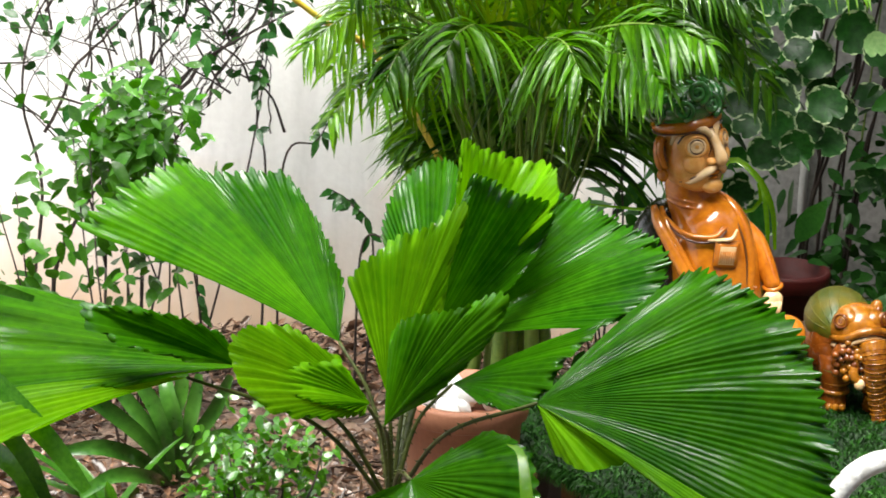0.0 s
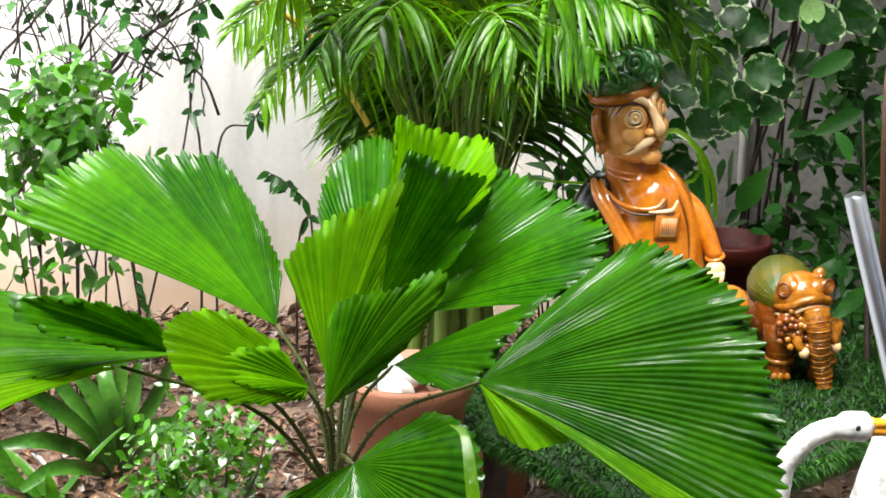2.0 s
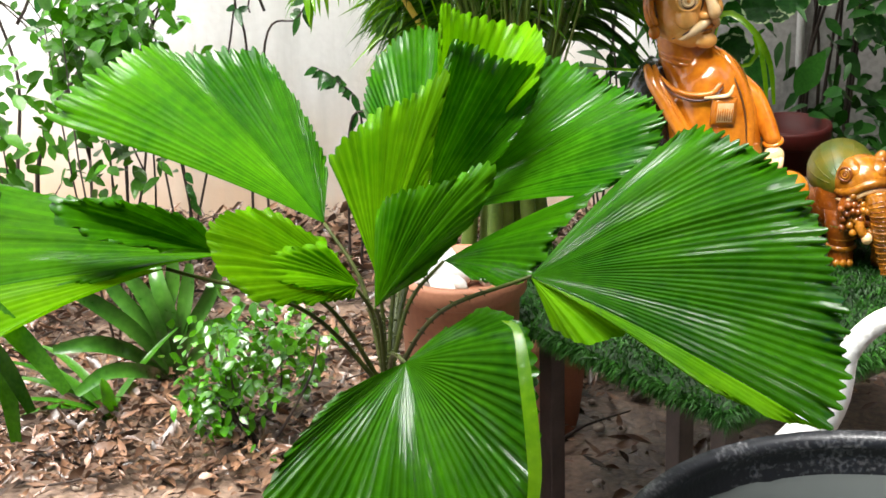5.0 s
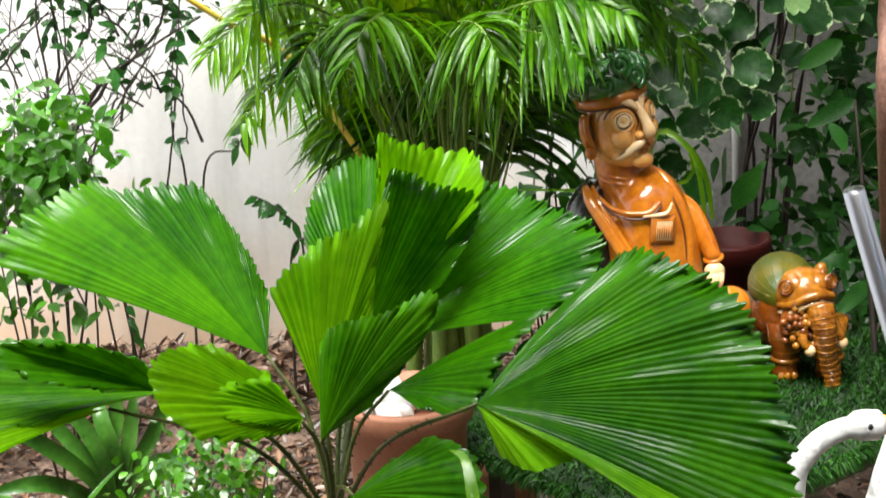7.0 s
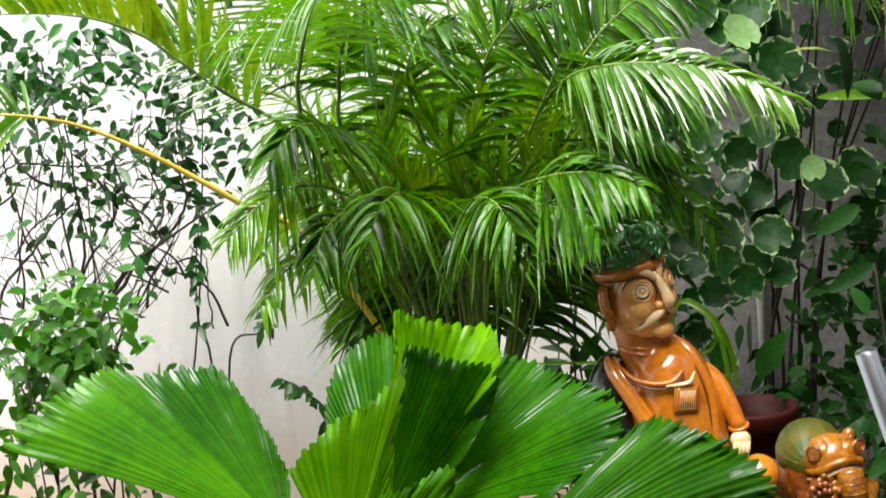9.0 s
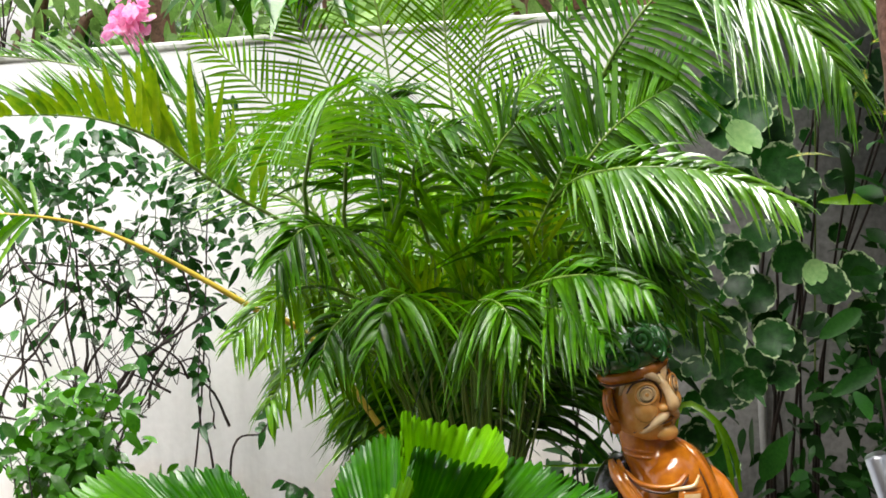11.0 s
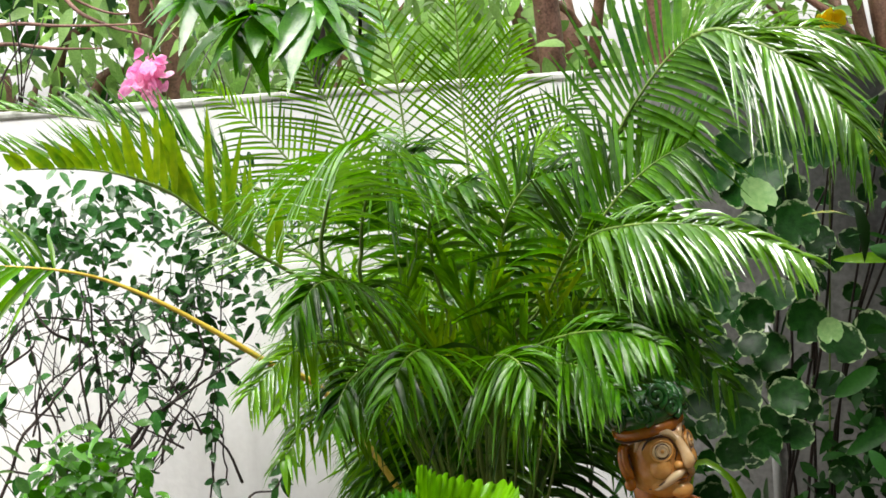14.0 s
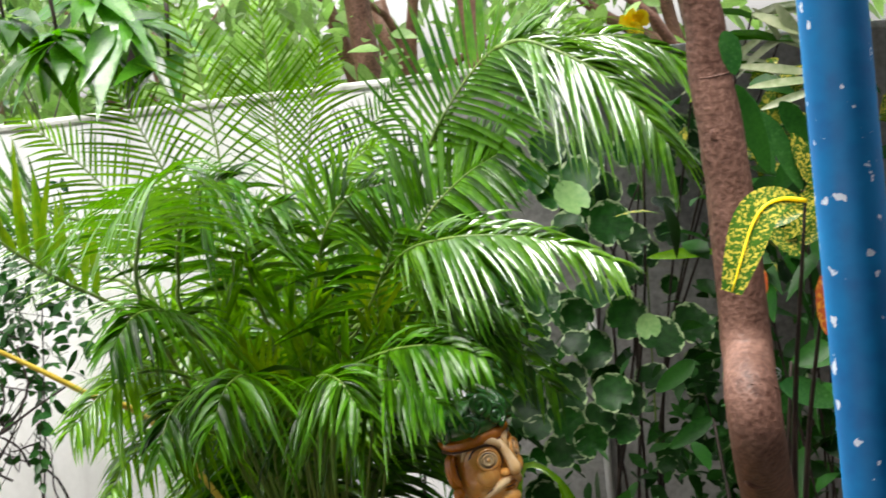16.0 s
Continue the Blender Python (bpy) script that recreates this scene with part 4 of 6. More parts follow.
    lathe(bm, [(56 * k, 8 * k), (64 * k, 13 * k), (68 * k, 24 * k), (67 * k, 36 * k), (58 * k, 48 * k), (36 * k, 56 * k), (0, 60 * k)], sides=36, mi=HT, m=hm)
    for a, z, big in ((-48, 32, 1.0), (-95, 32, 0.9), (-140, 32, 0.9), (-4, 32, 0.9), (-70, 58, 1.0)):
        c = hm @ Matrix.Rotation(radians(a), 4, "Z") @ Matrix.Translation((64 * k, 0, z * k)) @ pose(0, 0, 0, 0, 84, 0)
        pts = [c @ (Vector((big * (21 - 1.0 * i) * math.cos(i * 0.62), big * (21 - 1.0 * i) * math.sin(i * 0.62), 3)) * k) for i in range(20)]
        tube(bm, pts, [5.5 * k * big] * 19 + [4 * k], 8, HT)
    for i in range(9):
        q = hm @ Matrix.Rotation(radians(-150 + i * 26), 4, "Z")
        l = R.uniform(10, 20)
        tube(bm, spline([q @ (Vector((58, 0, 38)) * k), q @ (Vector((60, 6, 38 + l)) * k), q @ (Vector((46, 14, 44 + 1.5 * l)) * k)], 8), [9 * k, 8 * k, 8 * k, 7 * k, 6 * k, 5 * k, 3 * k, 1.5 * k], 8, HT)
    # dark cloak behind one shoulder, broad stole edge over it
    cord([at(-24, 34, -110), at(-46, 24, -160), at(-38, 20, -240), at(-10, 24, -400)], [26, 44, 56, 60], CL, 14, 20)
    for dx, w in ((0, 11), (13, 7)):
        cord([at(-58 + dx, -10, -106), at(-50 + dx, -34, -128), at(-22 + dx, -62, -176), at(8 + dx, -80, -228), at(34 + dx, -88, -300), at(44 + dx, -88, -420)], [w * 0.6, w, w, w, w, w], O, 20, 12)
    # folded stole over the other shoulder
    for dx, w in ((0, 9), (-13, 8), (-24, 5)):
        cord([at(42 + dx * 0.3, 14, -74), at(74 + dx * 0.7, -18, -92), at(98 + dx, -40, -130), at(112 + dx, -52, -180), at(114 + dx, -60, -250), at(112 + dx, -64, -420)], [w * 0.7, w, w, w, w, w], O, 22, 12)
    for dx in (-7, -19):
        cord([at(74 + dx * 0.7, -26, -92), at(98 + dx, -49, -130), at(112 + dx, -61, -180), at(114 + dx, -68, -250), at(112 + dx, -72, -420)], [1.4, 1.8, 1.8, 1.8, 1.8], DK, 20, 6)
    # neckline, clasp and pendant
    cord([at(-34, -36, -126), at(-16, -62, -142), at(16, -76, -150), at(46, -79, -146), at(66, -72, -128)], [1.8, 2.2, 2.2, 2.2, 1.6], DK, 16, 6)
    cord([at(-36, -34, -118), at(-16, -60, -134), at(16, -73, -141), at(46, -76, -138), at(64, -70, -122)], [3, 4, 5, 5, 4], O, 16, 8)
    pm = Matrix.Translation(at(65, -82, -160)) @ pose(0, 0, 0, 6, 3, 10)
    cord([pm @ (Vector((-32, 6, 14)) * k), pm @ (Vector((-14, -4, 19)) * k), pm @ (Vector((6, -6, 24)) * k), pm @ (Vector((14, -2, 40)) * k)], [2, 3.5, 4, 2], PA, 12, 10)
    box(bm, (44 * k, 10 * k, 50 * k), pm @ Matrix.Translation((2 * k, 1 * k, -8 * k)), DK, 4 * k)
    box(bm, (40 * k, 13 * k, 46 * k), pm @ Matrix.Translation((2 * k, -1 * k, -8 * k)), PA, 6 * k)
    for j in range(7):
        tube(bm, [pm @ (Vector((-10 + 4 * j, -8.5, -22)) * k), pm @ (Vector((-10 + 4 * j, -8.5, 0)) * k)], 0.9 * k, 5, O)
    # arm with a cuff, pale hand, a jar held below
    cord([at(98, 22, -140), at(126, 6, -166), at(146, -18, -205), at(160, -40, -240)], [18, 20, 18, 14], O, 14, 16)
    ring(bm, Matrix.Translation(at(158, -38, -236)) @ pose(0, 0, 0, 12, -14, 0), 15 * k, 4 * k, O)
    blob(bm, Matrix.Translation(at(158, -50, -256)), (18 * k, 15 * k, 16 * k), PA)
    for j in range(4):
        cord([at(148 + 7 * j, -60, -258), at(146 + 7 * j, -66, -270), at(144 + 7 * j, -62, -284)], [5, 5, 3], PA, 6, 8)
    blob(bm, Matrix.Translation(at(184, -60, -318)), (36 * k, 36 * k, 36 * k), O)
    lathe(bm, [(0, 0.555), (112 * k, 0.555), (118 * k, 0.57), (112 * k, 0.60), (95 * k, 0.63), (0, 0.64)], (at(80, 10, 0).x, at(112, 10, 0).y, 0), 28, O)
    low = at(72, 4, -420)
    tube(bm, [low, Vector((low.x, low.y, 0.6))], [84 * k, 100 * k], 28, O)
    tagged(part("statue", bm, [M["orange"], M["pale"], M["lines"], M["hat"], M["cloak"], M["face"]]), "orange glazed terracotta bust of a moustached man in a green hat", "statue")


statue()


# ---- elephant statue, one plain mesh ----
def elephant():
    bm = bmesh.new()
    O, PA, DK, MS, BU = 0, 1, 2, 3, 4
    k = 0.00125
    c = Vector((0.831, 3.860, 0.753))

    def at(x, y, z):
        return c + Vector((x, y, z)) * k

    # barrel of the body with a mossy saddle over the back
    blob(bm, Matrix.Translation(at(-30, 74, -48)) @ pose(0, 0, 0, 0, 0, -10), (64 * k, 104 * k, 76 * k), BU, 30, 20)
    sm = Matrix.Translation(at(-30, 62, -4)) @ pose(0, 0, 0, 0, 0, -10)
    blob(bm, sm, (62 * k, 92 * k, 56 * k), MS, 30, 20)
    for a in range(-80, 81, 20):
        tube(bm, [sm @ (Vector((62 * math.sin(radians(a)) * math.cos(radians(e)), -92 * math.sin(radians(e)), 56 * math.cos(radians(a)) * math.cos(radians(e)))) * k) for e in range(-70, 71, 14)], 1.0 * k, 6, MS)
    # head: broad brow with two domes, cheeks
    blob(bm, Matrix.Translation(at(-6, -16, 0)), (52 * k, 48 * k, 50 * k), O, 28, 18)
    for x in (-24, 14):
        blob(bm, Matrix.Translation(at(x, -20, 24)), (25 * k, 34 * k, 22 * k), O)
    for x, z in ((-42, 24), (34, 30)):
        s = -1 if x < 0 else 1
        m = Matrix.Translation(at(x, -44 if x < 0 else -40, z)) @ pose(0, 0, 0, 80, 0, 34 * s)
        blob(bm, m, (15 * k, 13 * k, 6 * k), O, 16, 8)
        for r, w, mi in ((12, 2.0, BU), (7, 1.6, O), (3, 1.6, BU)):
            ring(bm, m @ Matrix.Translation((0, 0, 5 * k)), r * k, w * k, mi, 18)
    # ears: one hanging flat at the side, one standing knob
    e = Matrix.Translation(at(-62, -4, -26)) @ pose(0, 0, 0, 86, 8, -40)
    blob(bm, e, (28 * k, 52 * k, 12 * k), BU, 22, 12)
    ring(bm, e @ Matrix.Diagonal((0.54, 1.0, 1, 1)), 50 * k, 3.5 * k, BU)
    for j in range(-2, 3):
        tube(bm, [e @ (Vector((-14, 14 * j, 9)) * k), e @ (Vector((14, 18 * j, 8)) * k)], 1.6 * k, 6, DK)
    blob(bm, Matrix.Translation(at(22, -14, 36)) @ pose(0, 0, 0, 0, 14, 0), (13 * k, 12 * k, 22 * k), O)
    blob(bm, Matrix.Translation(at(24, -22, 34)) @ pose(0, 0, 0, 0, 14, 0), (7 * k, 8 * k, 14 * k), BU)
    # brow band in an S from cheek to cheek
    for z, w, mi in ((0, 8, O), (-9, 2, DK), (-14, 4, PA)):
        tube(bm, spline([at(-52, -26, z - 14), at(-36, -56, z - 6), at(-12, -66, z + 8), at(14, -64, z + 14), at(40, -44, z + 4)], 16), w * k, 8, mi)
    # trunk, thick and ringed, to a curled foot
    line = spline([at(14, -58, -12), at(18, -72, -36), at(22, -72, -70), at(27, -66, -104), at(34, -64, -134), at(38, -68, -160)], 26)
    tube(bm, line, [(25 - 12 * i / 25) * k for i in range(26)], 16, O)
    for i in range(3, 25):
        d = (line[i + 1 if i < 25 else i] - line[i - 1]).normalized().to_track_quat("Z", "X").to_matrix().to_4x4()
        ring(bm, Matrix.Translation(line[i]) @ d, (24.6 - 12 * i / 25) * k, (1.0 if i % 2 else 1.6) * k, BU if i % 2 else O, 16)
    # carved blossoms and beads on the face, over a dark blob for the shaded gaps
    blob(bm, Matrix.Translation(at(-22, -44, -46)), (34 * k, 22 * k, 40 * k), BU)
    for j in range(34):
        a, q = j * 2.4, 6 + 1.1 * j
        x, z = -18 + q * 0.9 * math.cos(a), -44 + q * math.sin(a)
        if x < -54 or x > 44:
            continue
        blob(bm, Matrix.Translation(at(x, -64 - 4 * math.sin(a * 3), z)), (7 * k, 7 * k, 7 * k), (O, BU, BU, O)[j % 4], 10, 7)
    # tusks, one each side, with capped ends
    for p, q2, r2 in (((-12, -52, -34), (-18, -72, -66), (-6, -76, -86)), ((34, -48, -30), (48, -62, -58), (54, -64, -78))):
        tube(bm, spline([at(*p), at(*q2), at(*r2)], 10), [9 * k, 9 * k, 9 * k, 8 * k, 8 * k, 8 * k, 8 * k, 7 * k, 7 * k, 7 * k], 12, O)
        blob(bm, Matrix.Translation(at(*r2)), (10 * k, 10 * k, 11 * k), PA, 12, 8)
    # legs with anklets and toes
    for x, y in ((-38, -6), (40, -6), (-70, 138), (10, 148)):
        top = at(x, y, -50)
        foot = Vector((top.x + 2 * k, top.y, 0.556))
        tube(bm, [top, top.lerp(foot, 0.4), top.lerp(foot, 0.72), top.lerp(foot, 0.86), foot], [36 * k, 29 * k, 23 * k, 24 * k, 27 * k], 18, BU if x < 0 or y > 0 else O)
        for z, w in ((0.60, 5), (0.622, 4)):
            ring(bm, Matrix.Translation((foot.x, foot.y, z)), 24 * k, w * k, O, 18)
        ring(bm, Matrix.Translation((foot.x, foot.y, 0.655)), 26 * k, 7 * k, MS, 18)
        for j in range(3):
            blob(bm, Matrix.Translation((foot.x + (j - 1) * 12 * k, foot.y - 23 * k, 0.566)), (7 * k, 6 * k, 8 * k), O, 8, 6)
    tagged(part("elephant_statue", bm, [M["ochre"], M["pale"], M["lines"], M["moss"], M["burnt"]]), "orange glazed terracotta elephant with a mossy green back", "statue")


elephant()


# ---- geese ----
def goose(neck, body, neck_r, beak, label, fat=1.0):
    bm = bmesh.new()
    line = spline(neck, 22)
    n = len(line)
    rad = [neck_r * (2.2 - 1.9 * (i / 12)) if i < 8 else neck_r * (0.95 + (0.35 if n - 6 < i < n - 1 else 0)) for i in range(n)]
    rad[-1] = neck_r * 0.75
    tube(bm, line, rad, 18, 0)
    d = (line[-1] - line[-2]).normalized()
    tip = line[-1] + d * beak
    side = d.cross(Vector((0, 0, 1))).normalized()
    for s in (-1, 1):
        tube(bm, spline([line[-1] - d * 0.004 + Vector((0, 0, s * neck_r * 0.25)), line[-1] + d * beak * 0.5 + Vector((0, 0, s * neck_r * 0.36)), tip + Vector((0, 0, s * neck_r * 0.30))], 6), [neck_r * 0.72, neck_r * 0.5, neck_r * 0.45, neck_r * 0.4, neck_r * 0.3, neck_r * 0.12], 10, 1)
        eye = line[-4] + side * s * neck_r * 1.05 + Vector((0, 0, neck_r * 0.25))
        blob(bm, Matrix.Translation(eye), (0.007, 0.007, 0.007), 2, 10, 8)
    b = Vector(body)
    top = line[0]
    tube(bm, spline([top + Vector((0, 0.0, 0.02)), top.lerp(b, 0.5) + Vector((-0.02, 0, -0.02)), b + Vector((0, 0, 0.0)), Vector((b.x, b.y, 0.03)), Vector((b.x, b.y, 0.0))], 14), [neck_r * 2.0, neck_r * 2.1] + [fat * q for q in (0.06, 0.068, 0.075, 0.08, 0.08, 0.08, 0.075, 0.07, 0.06, 0.05, 0.05, 0.06)], 20, 0)
    tagged(part("goose_statue", bm, [M["white"], M["beak"], M["dot"]]), label, "statue", "garden geese")


goose([(0.522, 2.920, 0.532), (0.596, 2.920, 0.645), (0.625, 2.920, 0.745), (0.672, 2.930, 0.793), (0.729, 2.940, 0.807), (0.779, 2.950, 0.803)], (0.493, 2.950, 0.363), 0.021, 0.05, "white painted goose ornament with an orange beak, neck stretched out")
goose([(0.868, 3.200, 0.526), (0.866, 3.200, 0.612), (0.879, 3.200, 0.701), (0.906, 3.180, 0.680), (0.919, 3.170, 0.624)], (0.884, 3.220, 0.379), 0.026, 0.07, "white painted goose ornament bending its orange beak down", 0.75)


# ---- tub with rain water ----
def tub():
    c = (0.594, 2.41)
    tb = thing("water_tub", (*c, 0), "round black plastic tub brimful of rain water", "tub")
    bm = bmesh.new()
    lathe(bm, [(0, 0.012), (0.30, 0.012), (0.375, 0.55), (0.384, 0.60), (0.386, 0.618), (0.378, 0.627), (0.388, 0.640), (0.400, 0.648), (0.408, 0.640), (0.410, 0.60), (0.398, 0.592), (0.392, 0.55), (0.32, 0.0), (0, 0.0)], (*c, 0), 72)
    under(part("basin", bm, M["scuffed"]), tb)
    m = bpy.data.materials.new("rain_water")
    m.use_nodes = True
    b = m.node_tree.nodes["Principled BSDF"]
    b.inputs["Base Color"].default_value = (0.055, 0.062, 0.060, 1)
    b.inputs["Roughness"].default_value, b.inputs["IOR"].default_value = 0.06, 1.33
    verts, faces, n = [(c[0], c[1], 0.575)], [], 96
    drops = [(R.uniform(-0.33, 0.33), R.uniform(-0.33, 0.33), R.uniform(0.02, 0.07)) for _ in range(16)]
    for i in range(1, 49):
        for j in range(n):
            r, a = 0.384 * i / 48, 2 * math.pi * j / n
            x, y = r * math.cos(a), r * math.sin(a)
            h = 0.0015 * noise.noise((x * 14, y * 14, 1))
            for dx, dy, w in drops:
                q = math.hypot(x - dx, y - dy)
                h += 0.003 * math.cos(q * 220) * math.exp(-((q - w) / 0.025) ** 2)
            verts.append((c[0] + x, c[1] + y, 0.575 + h))
    for j in range(n):
        faces.append((0, 1 + j, 1 + (j + 1) % n))
        for i in range(47):
            a, b2 = 1 + i * n + j, 1 + i * n + (j + 1) % n
            faces.append((a, a + n, b2 + n, b2))
    under(mesh_part("water", verts, faces, m), tb)


tub()


def pipes():
    top, low = Vector((0.542, 2.200, 1.431)), Vector((0.656, 2.240, 1.057))
    foot = top + (low - top) * ((top.z - 0.02) / (top.z - low.z))
    bm = bmesh.new()
    d = (foot - top).normalized()
    tube(bm, [top + d * 0.03, top, top, foot], [0.0112, 0.0112, 0.0138, 0.0138], 20, cap=False)
    tagged(part("steel_pipe", bm, M["steel"]), "slanting hollow stainless steel pipe standing in the tub", "pipe")
    bm = bmesh.new()
    c = Vector((0.681, 2.250, 0.899))
    lathe(bm, [(0.020, 0.02), (0.020, c.z - 0.03), (0.022, c.z - 0.015), (0.029, c.z), (0.027, c.z + 0.002), (0.018, c.z - 0.02), (0.017, 0.02)], (c.x, c.y, 0), 24)
    tagged(part("standpipe", bm, M["steel"]), "upright steel pipe with a flared mouth in the tub", "pipe")


pipes()


# ---- pots ----
def plant_pot(c, r, h, label, material=None, rim=0.05):
    pt = thing("plant_pot", (c[0], c[1], 0), label, "pot")
    bm = bmesh.new()
    lathe(bm, [(0, 0.0), (r * 0.66, 0.0), (r * 0.70, 0.02), (r * 0.90, h - rim), (r * 0.93, h - rim), (r, h - rim + 0.006), (r * 1.02, h - 0.008), (r, h), (r * 0.9, h), (r * 0.88, h - 0.03), (0, h - 0.04)], (c[0], c[1], 0), 48)
    under(part("bowl", bm, material or M["terracotta"]), pt)
    bm = bmesh.new()
    lathe(bm, [(r * 0.80, h * 0.62), (r * 0.835, h * 0.625), (r * 0.84, h * 0.65), (r * 0.81, h * 0.66)], (c[0], c[1], 0), 48)
    under(part("band", bm, material or M["terracotta"]), pt)
    return pt


PC = (-0.066, 3.480, 0.648)
plant_pot((PC[0], PC[1]), 0.138, 0.70, "terracotta plant pot filled with white pebbles")
for i in range(34):
    a, q = R.uniform(0, 6.28), math.sqrt(R.random()) * 0.092
    bm = bmesh.new()
    s = R.uniform(0.016, 0.03)
    blob(bm, pose(PC[0] + q * math.cos(a), PC[1] + q * math.sin(a), 0.672 + R.uniform(0, 0.032), R.uniform(0, 90), R.uniform(0, 90), 0), (s * 1.3, s, s * 0.75), 0, 10, 7)
    tagged(part("pebble", bm, M["pebble"]), "smooth white pebble in the pot", "stone", "white pebbles")
P2 = (0.111, 4.191, 0.000)
plant_pot((P2[0], P2[1]), 0.14, 0.30, "terracotta pot standing under the table")
P3 = (0.781, 4.600, 0.639)
plant_pot((P3[0], P3[1]), 0.11, P3[2] + 0.03, "dark red plastic pot beside the wall", M["red_pot"])


# ---- blue pole ----
def blue_pole():
    m = M["blue"]
    n, k = m.node_tree.nodes, m.node_tree.links
    b = n["Principled BSDF"]
    col = b.inputs["Base Color"].links[0].from_socket
    co, ns, vr = n.new("ShaderNodeTexCoord"), n.new("ShaderNodeTexNoise"), n.new("ShaderNodeValToRGB")
    ns.inputs["Scale"].default_value, ns.inputs["Detail"].default_value = 38, 6
    k.new(co.outputs["Object"], ns.inputs["Vector"])
    vr.color_ramp.elements[0].position, vr.color_ramp.elements[1].position = 0.64, 0.65
    k.new(ns.outputs["Fac"], vr.inputs[0])
    mx = n.new("ShaderNodeMix")
    mx.data_type = "RGBA"
    mx.inputs[7].default_value = (0.66, 0.72, 0.78, 1)
    k.new(vr.outputs[0], mx.inputs[0])
    k.new(col, mx.inputs[6])
    k.new(mx.outputs[2], b.inputs["Base Color"])
    bm = bmesh.new()
    lathe(bm, [(0.0, 0.0), (0.07, 0.0), (0.07, 0.012), (0.037, 0.014), (0.037, 3.4), (0, 3.4)], (0.666, 1.866, 0), 40)
    tagged(part("pole", bm, m), "round blue painted pole with chipped paint", "pole")


blue_pole()
# ---- tree beside the wall ----
def tree():
    tr = thing("tree", (1.463, 5.317, 0.000), "slim reddish-brown tree with knots and a wire ring", "tree")
    line = spline([(tr.location.x, tr.location.y, -0.03), (0.931, 3.420, 1.171), (0.923, 3.420, 1.434), (0.915, 3.400, 1.739), (0.895, 3.380, 1.972), (0.875, 3.360, 2.145), (0.72, 3.3, 2.7), (0.66, 3.2, 3.3)], 40)
    bm = bmesh.new()
    n = len(line)
    tube(bm, line, [(0.058 - 0.030 * i / n) * (1 + 0.05 * noise.noise((i * 0.8, 0, 0))) for i in range(n)], 18)
    for i in range(5, n - 10):
        if i % 7 == 1:
            d = (line[i + 1] - line[i - 1]).normalized().to_track_quat("Z", "X").to_matrix().to_4x4()
            ring(bm, Matrix.Translation(line[i] + rv(0.003)) @ d, 0.0560 - 0.030 * i / n, 0.0020, 0, 20)
    for v in bm.verts:
        v.co += Vector((1, 0.5, 0)) * 0.004 * noise.noise(v.co * 22) + Vector((0, 1, 0)) * 0.003 * noise.noise(v.co * 60)
    under(part("trunk", bm, M["bark"]), tr)
    for c in (Vector((0.906, 3.355, 1.846)), Vector((0.910, 3.370, 1.163))):
        bm = bmesh.new()
        ring(bm, Matrix.Translation(c + Vector((0, 0.006, 0))) @ pose(0, 0, 0, 90, 0, 0) @ Matrix.Diagonal((1.25, 0.8, 1, 1)), 0.017, 0.008, 0, 16)
        blob(bm, Matrix.Translation(c + Vector((0, 0.004, 0))), (0.017, 0.008, 0.011), 1, 14, 8)
        under(part("knot", bm, [M["bark"], M["twig"]]), tr)
    bm = bmesh.new()
    c = Vector((0.930, 3.420, 1.360))
    for dz in (0, 0.008):
        ring(bm, Matrix.Translation(c + Vector((0, 0, dz))) @ pose(0, 0, 0, 6, 4, 0), 0.054, 0.0015, 0, 24)
    under(part("wire", bm, M["steel"]), tr)
    for end in ((1.5, 3.6, 4.0), (0.2, 3.9, 4.1), (0.9, 4.8, 4.2), (1.9, 4.6, 3.9), (0.6, 2.9, 4.2)):
        bm = bmesh.new()
        tube(bm, spline([line[-3], Vector(line[-1]).lerp(Vector(end), 0.4) + Vector((0, 0, 0.15)), end], 10), [0.028, 0.008], 8)
        under(part("limb", bm, M["bark"]), tr)
    # crown added above the view, trimmed so that it shades the grey wall
    verts, faces = [], []
    for i in range(20000):
        c = Vector((R.gauss(1.5, 0.6), R.gauss(4.7, 0.7), R.gauss(3.2, 0.3)))
        if c.z < 2.75 or c.y > 6.2 or c.y < 3.3 or (c.x < 0.7 or (c.y < 4.0 and c.x < 1.25)) or noise.noise(c * 1.6) < -0.2:
            continue
        blade_into(verts, faces, c, rv() + Vector((0, 0, -0.4)), rv(), R.uniform(0.14, 0.22), R.uniform(0.06, 0.10), 0.3)
    under(mesh_part("crown", verts, faces, M["dark_leaf"]), tr)


tree()


# ---- round-leaved variegated aralia against the grey wall ----
def round_leaf_mesh():
    n, rows, verts, faces = 40, 5, [(0, 0, 0)], []
    for i in range(1, rows + 1):
        for j in range(n):
            a, r = 2 * math.pi * j / n, i / rows
            slit = 1 - 0.38 * math.exp(-((a - math.pi) / 0.22) ** 2) * r
            w = (1 + 0.035 * math.sin(a * 13) * (i == rows)) * slit
            verts.append((r * w * math.cos(a), 0.94 * r * w * math.sin(a), 0.16 * r * r + 0.04 * math.sin(3 * a + 1) * r * r))
    for j in range(n):
        faces.append((0, 1 + j, 1 + (j + 1) % n))
        for i in range(rows - 1):
            a, b = 1 + i * n + j, 1 + i * n + (j + 1) % n
            faces.append((a, a + n, b + n, b))
    me = bpy.data.meshes.new("round_leaf")
    me.from_pydata(verts, [], faces)
    me.polygons.foreach_set("use_smooth", [True] * len(me.polygons))
    return me


def margin_material(name, inner, outer, edge, noisy):
    m = mat(name, inner[0], inner[1], 3, 0.3, 0.25, 14, through_light=0.10, vary=0.4, spec=0.15, coat=0.3, wet=0.4)
    n, k = m.node_tree.nodes, m.node_tree.links
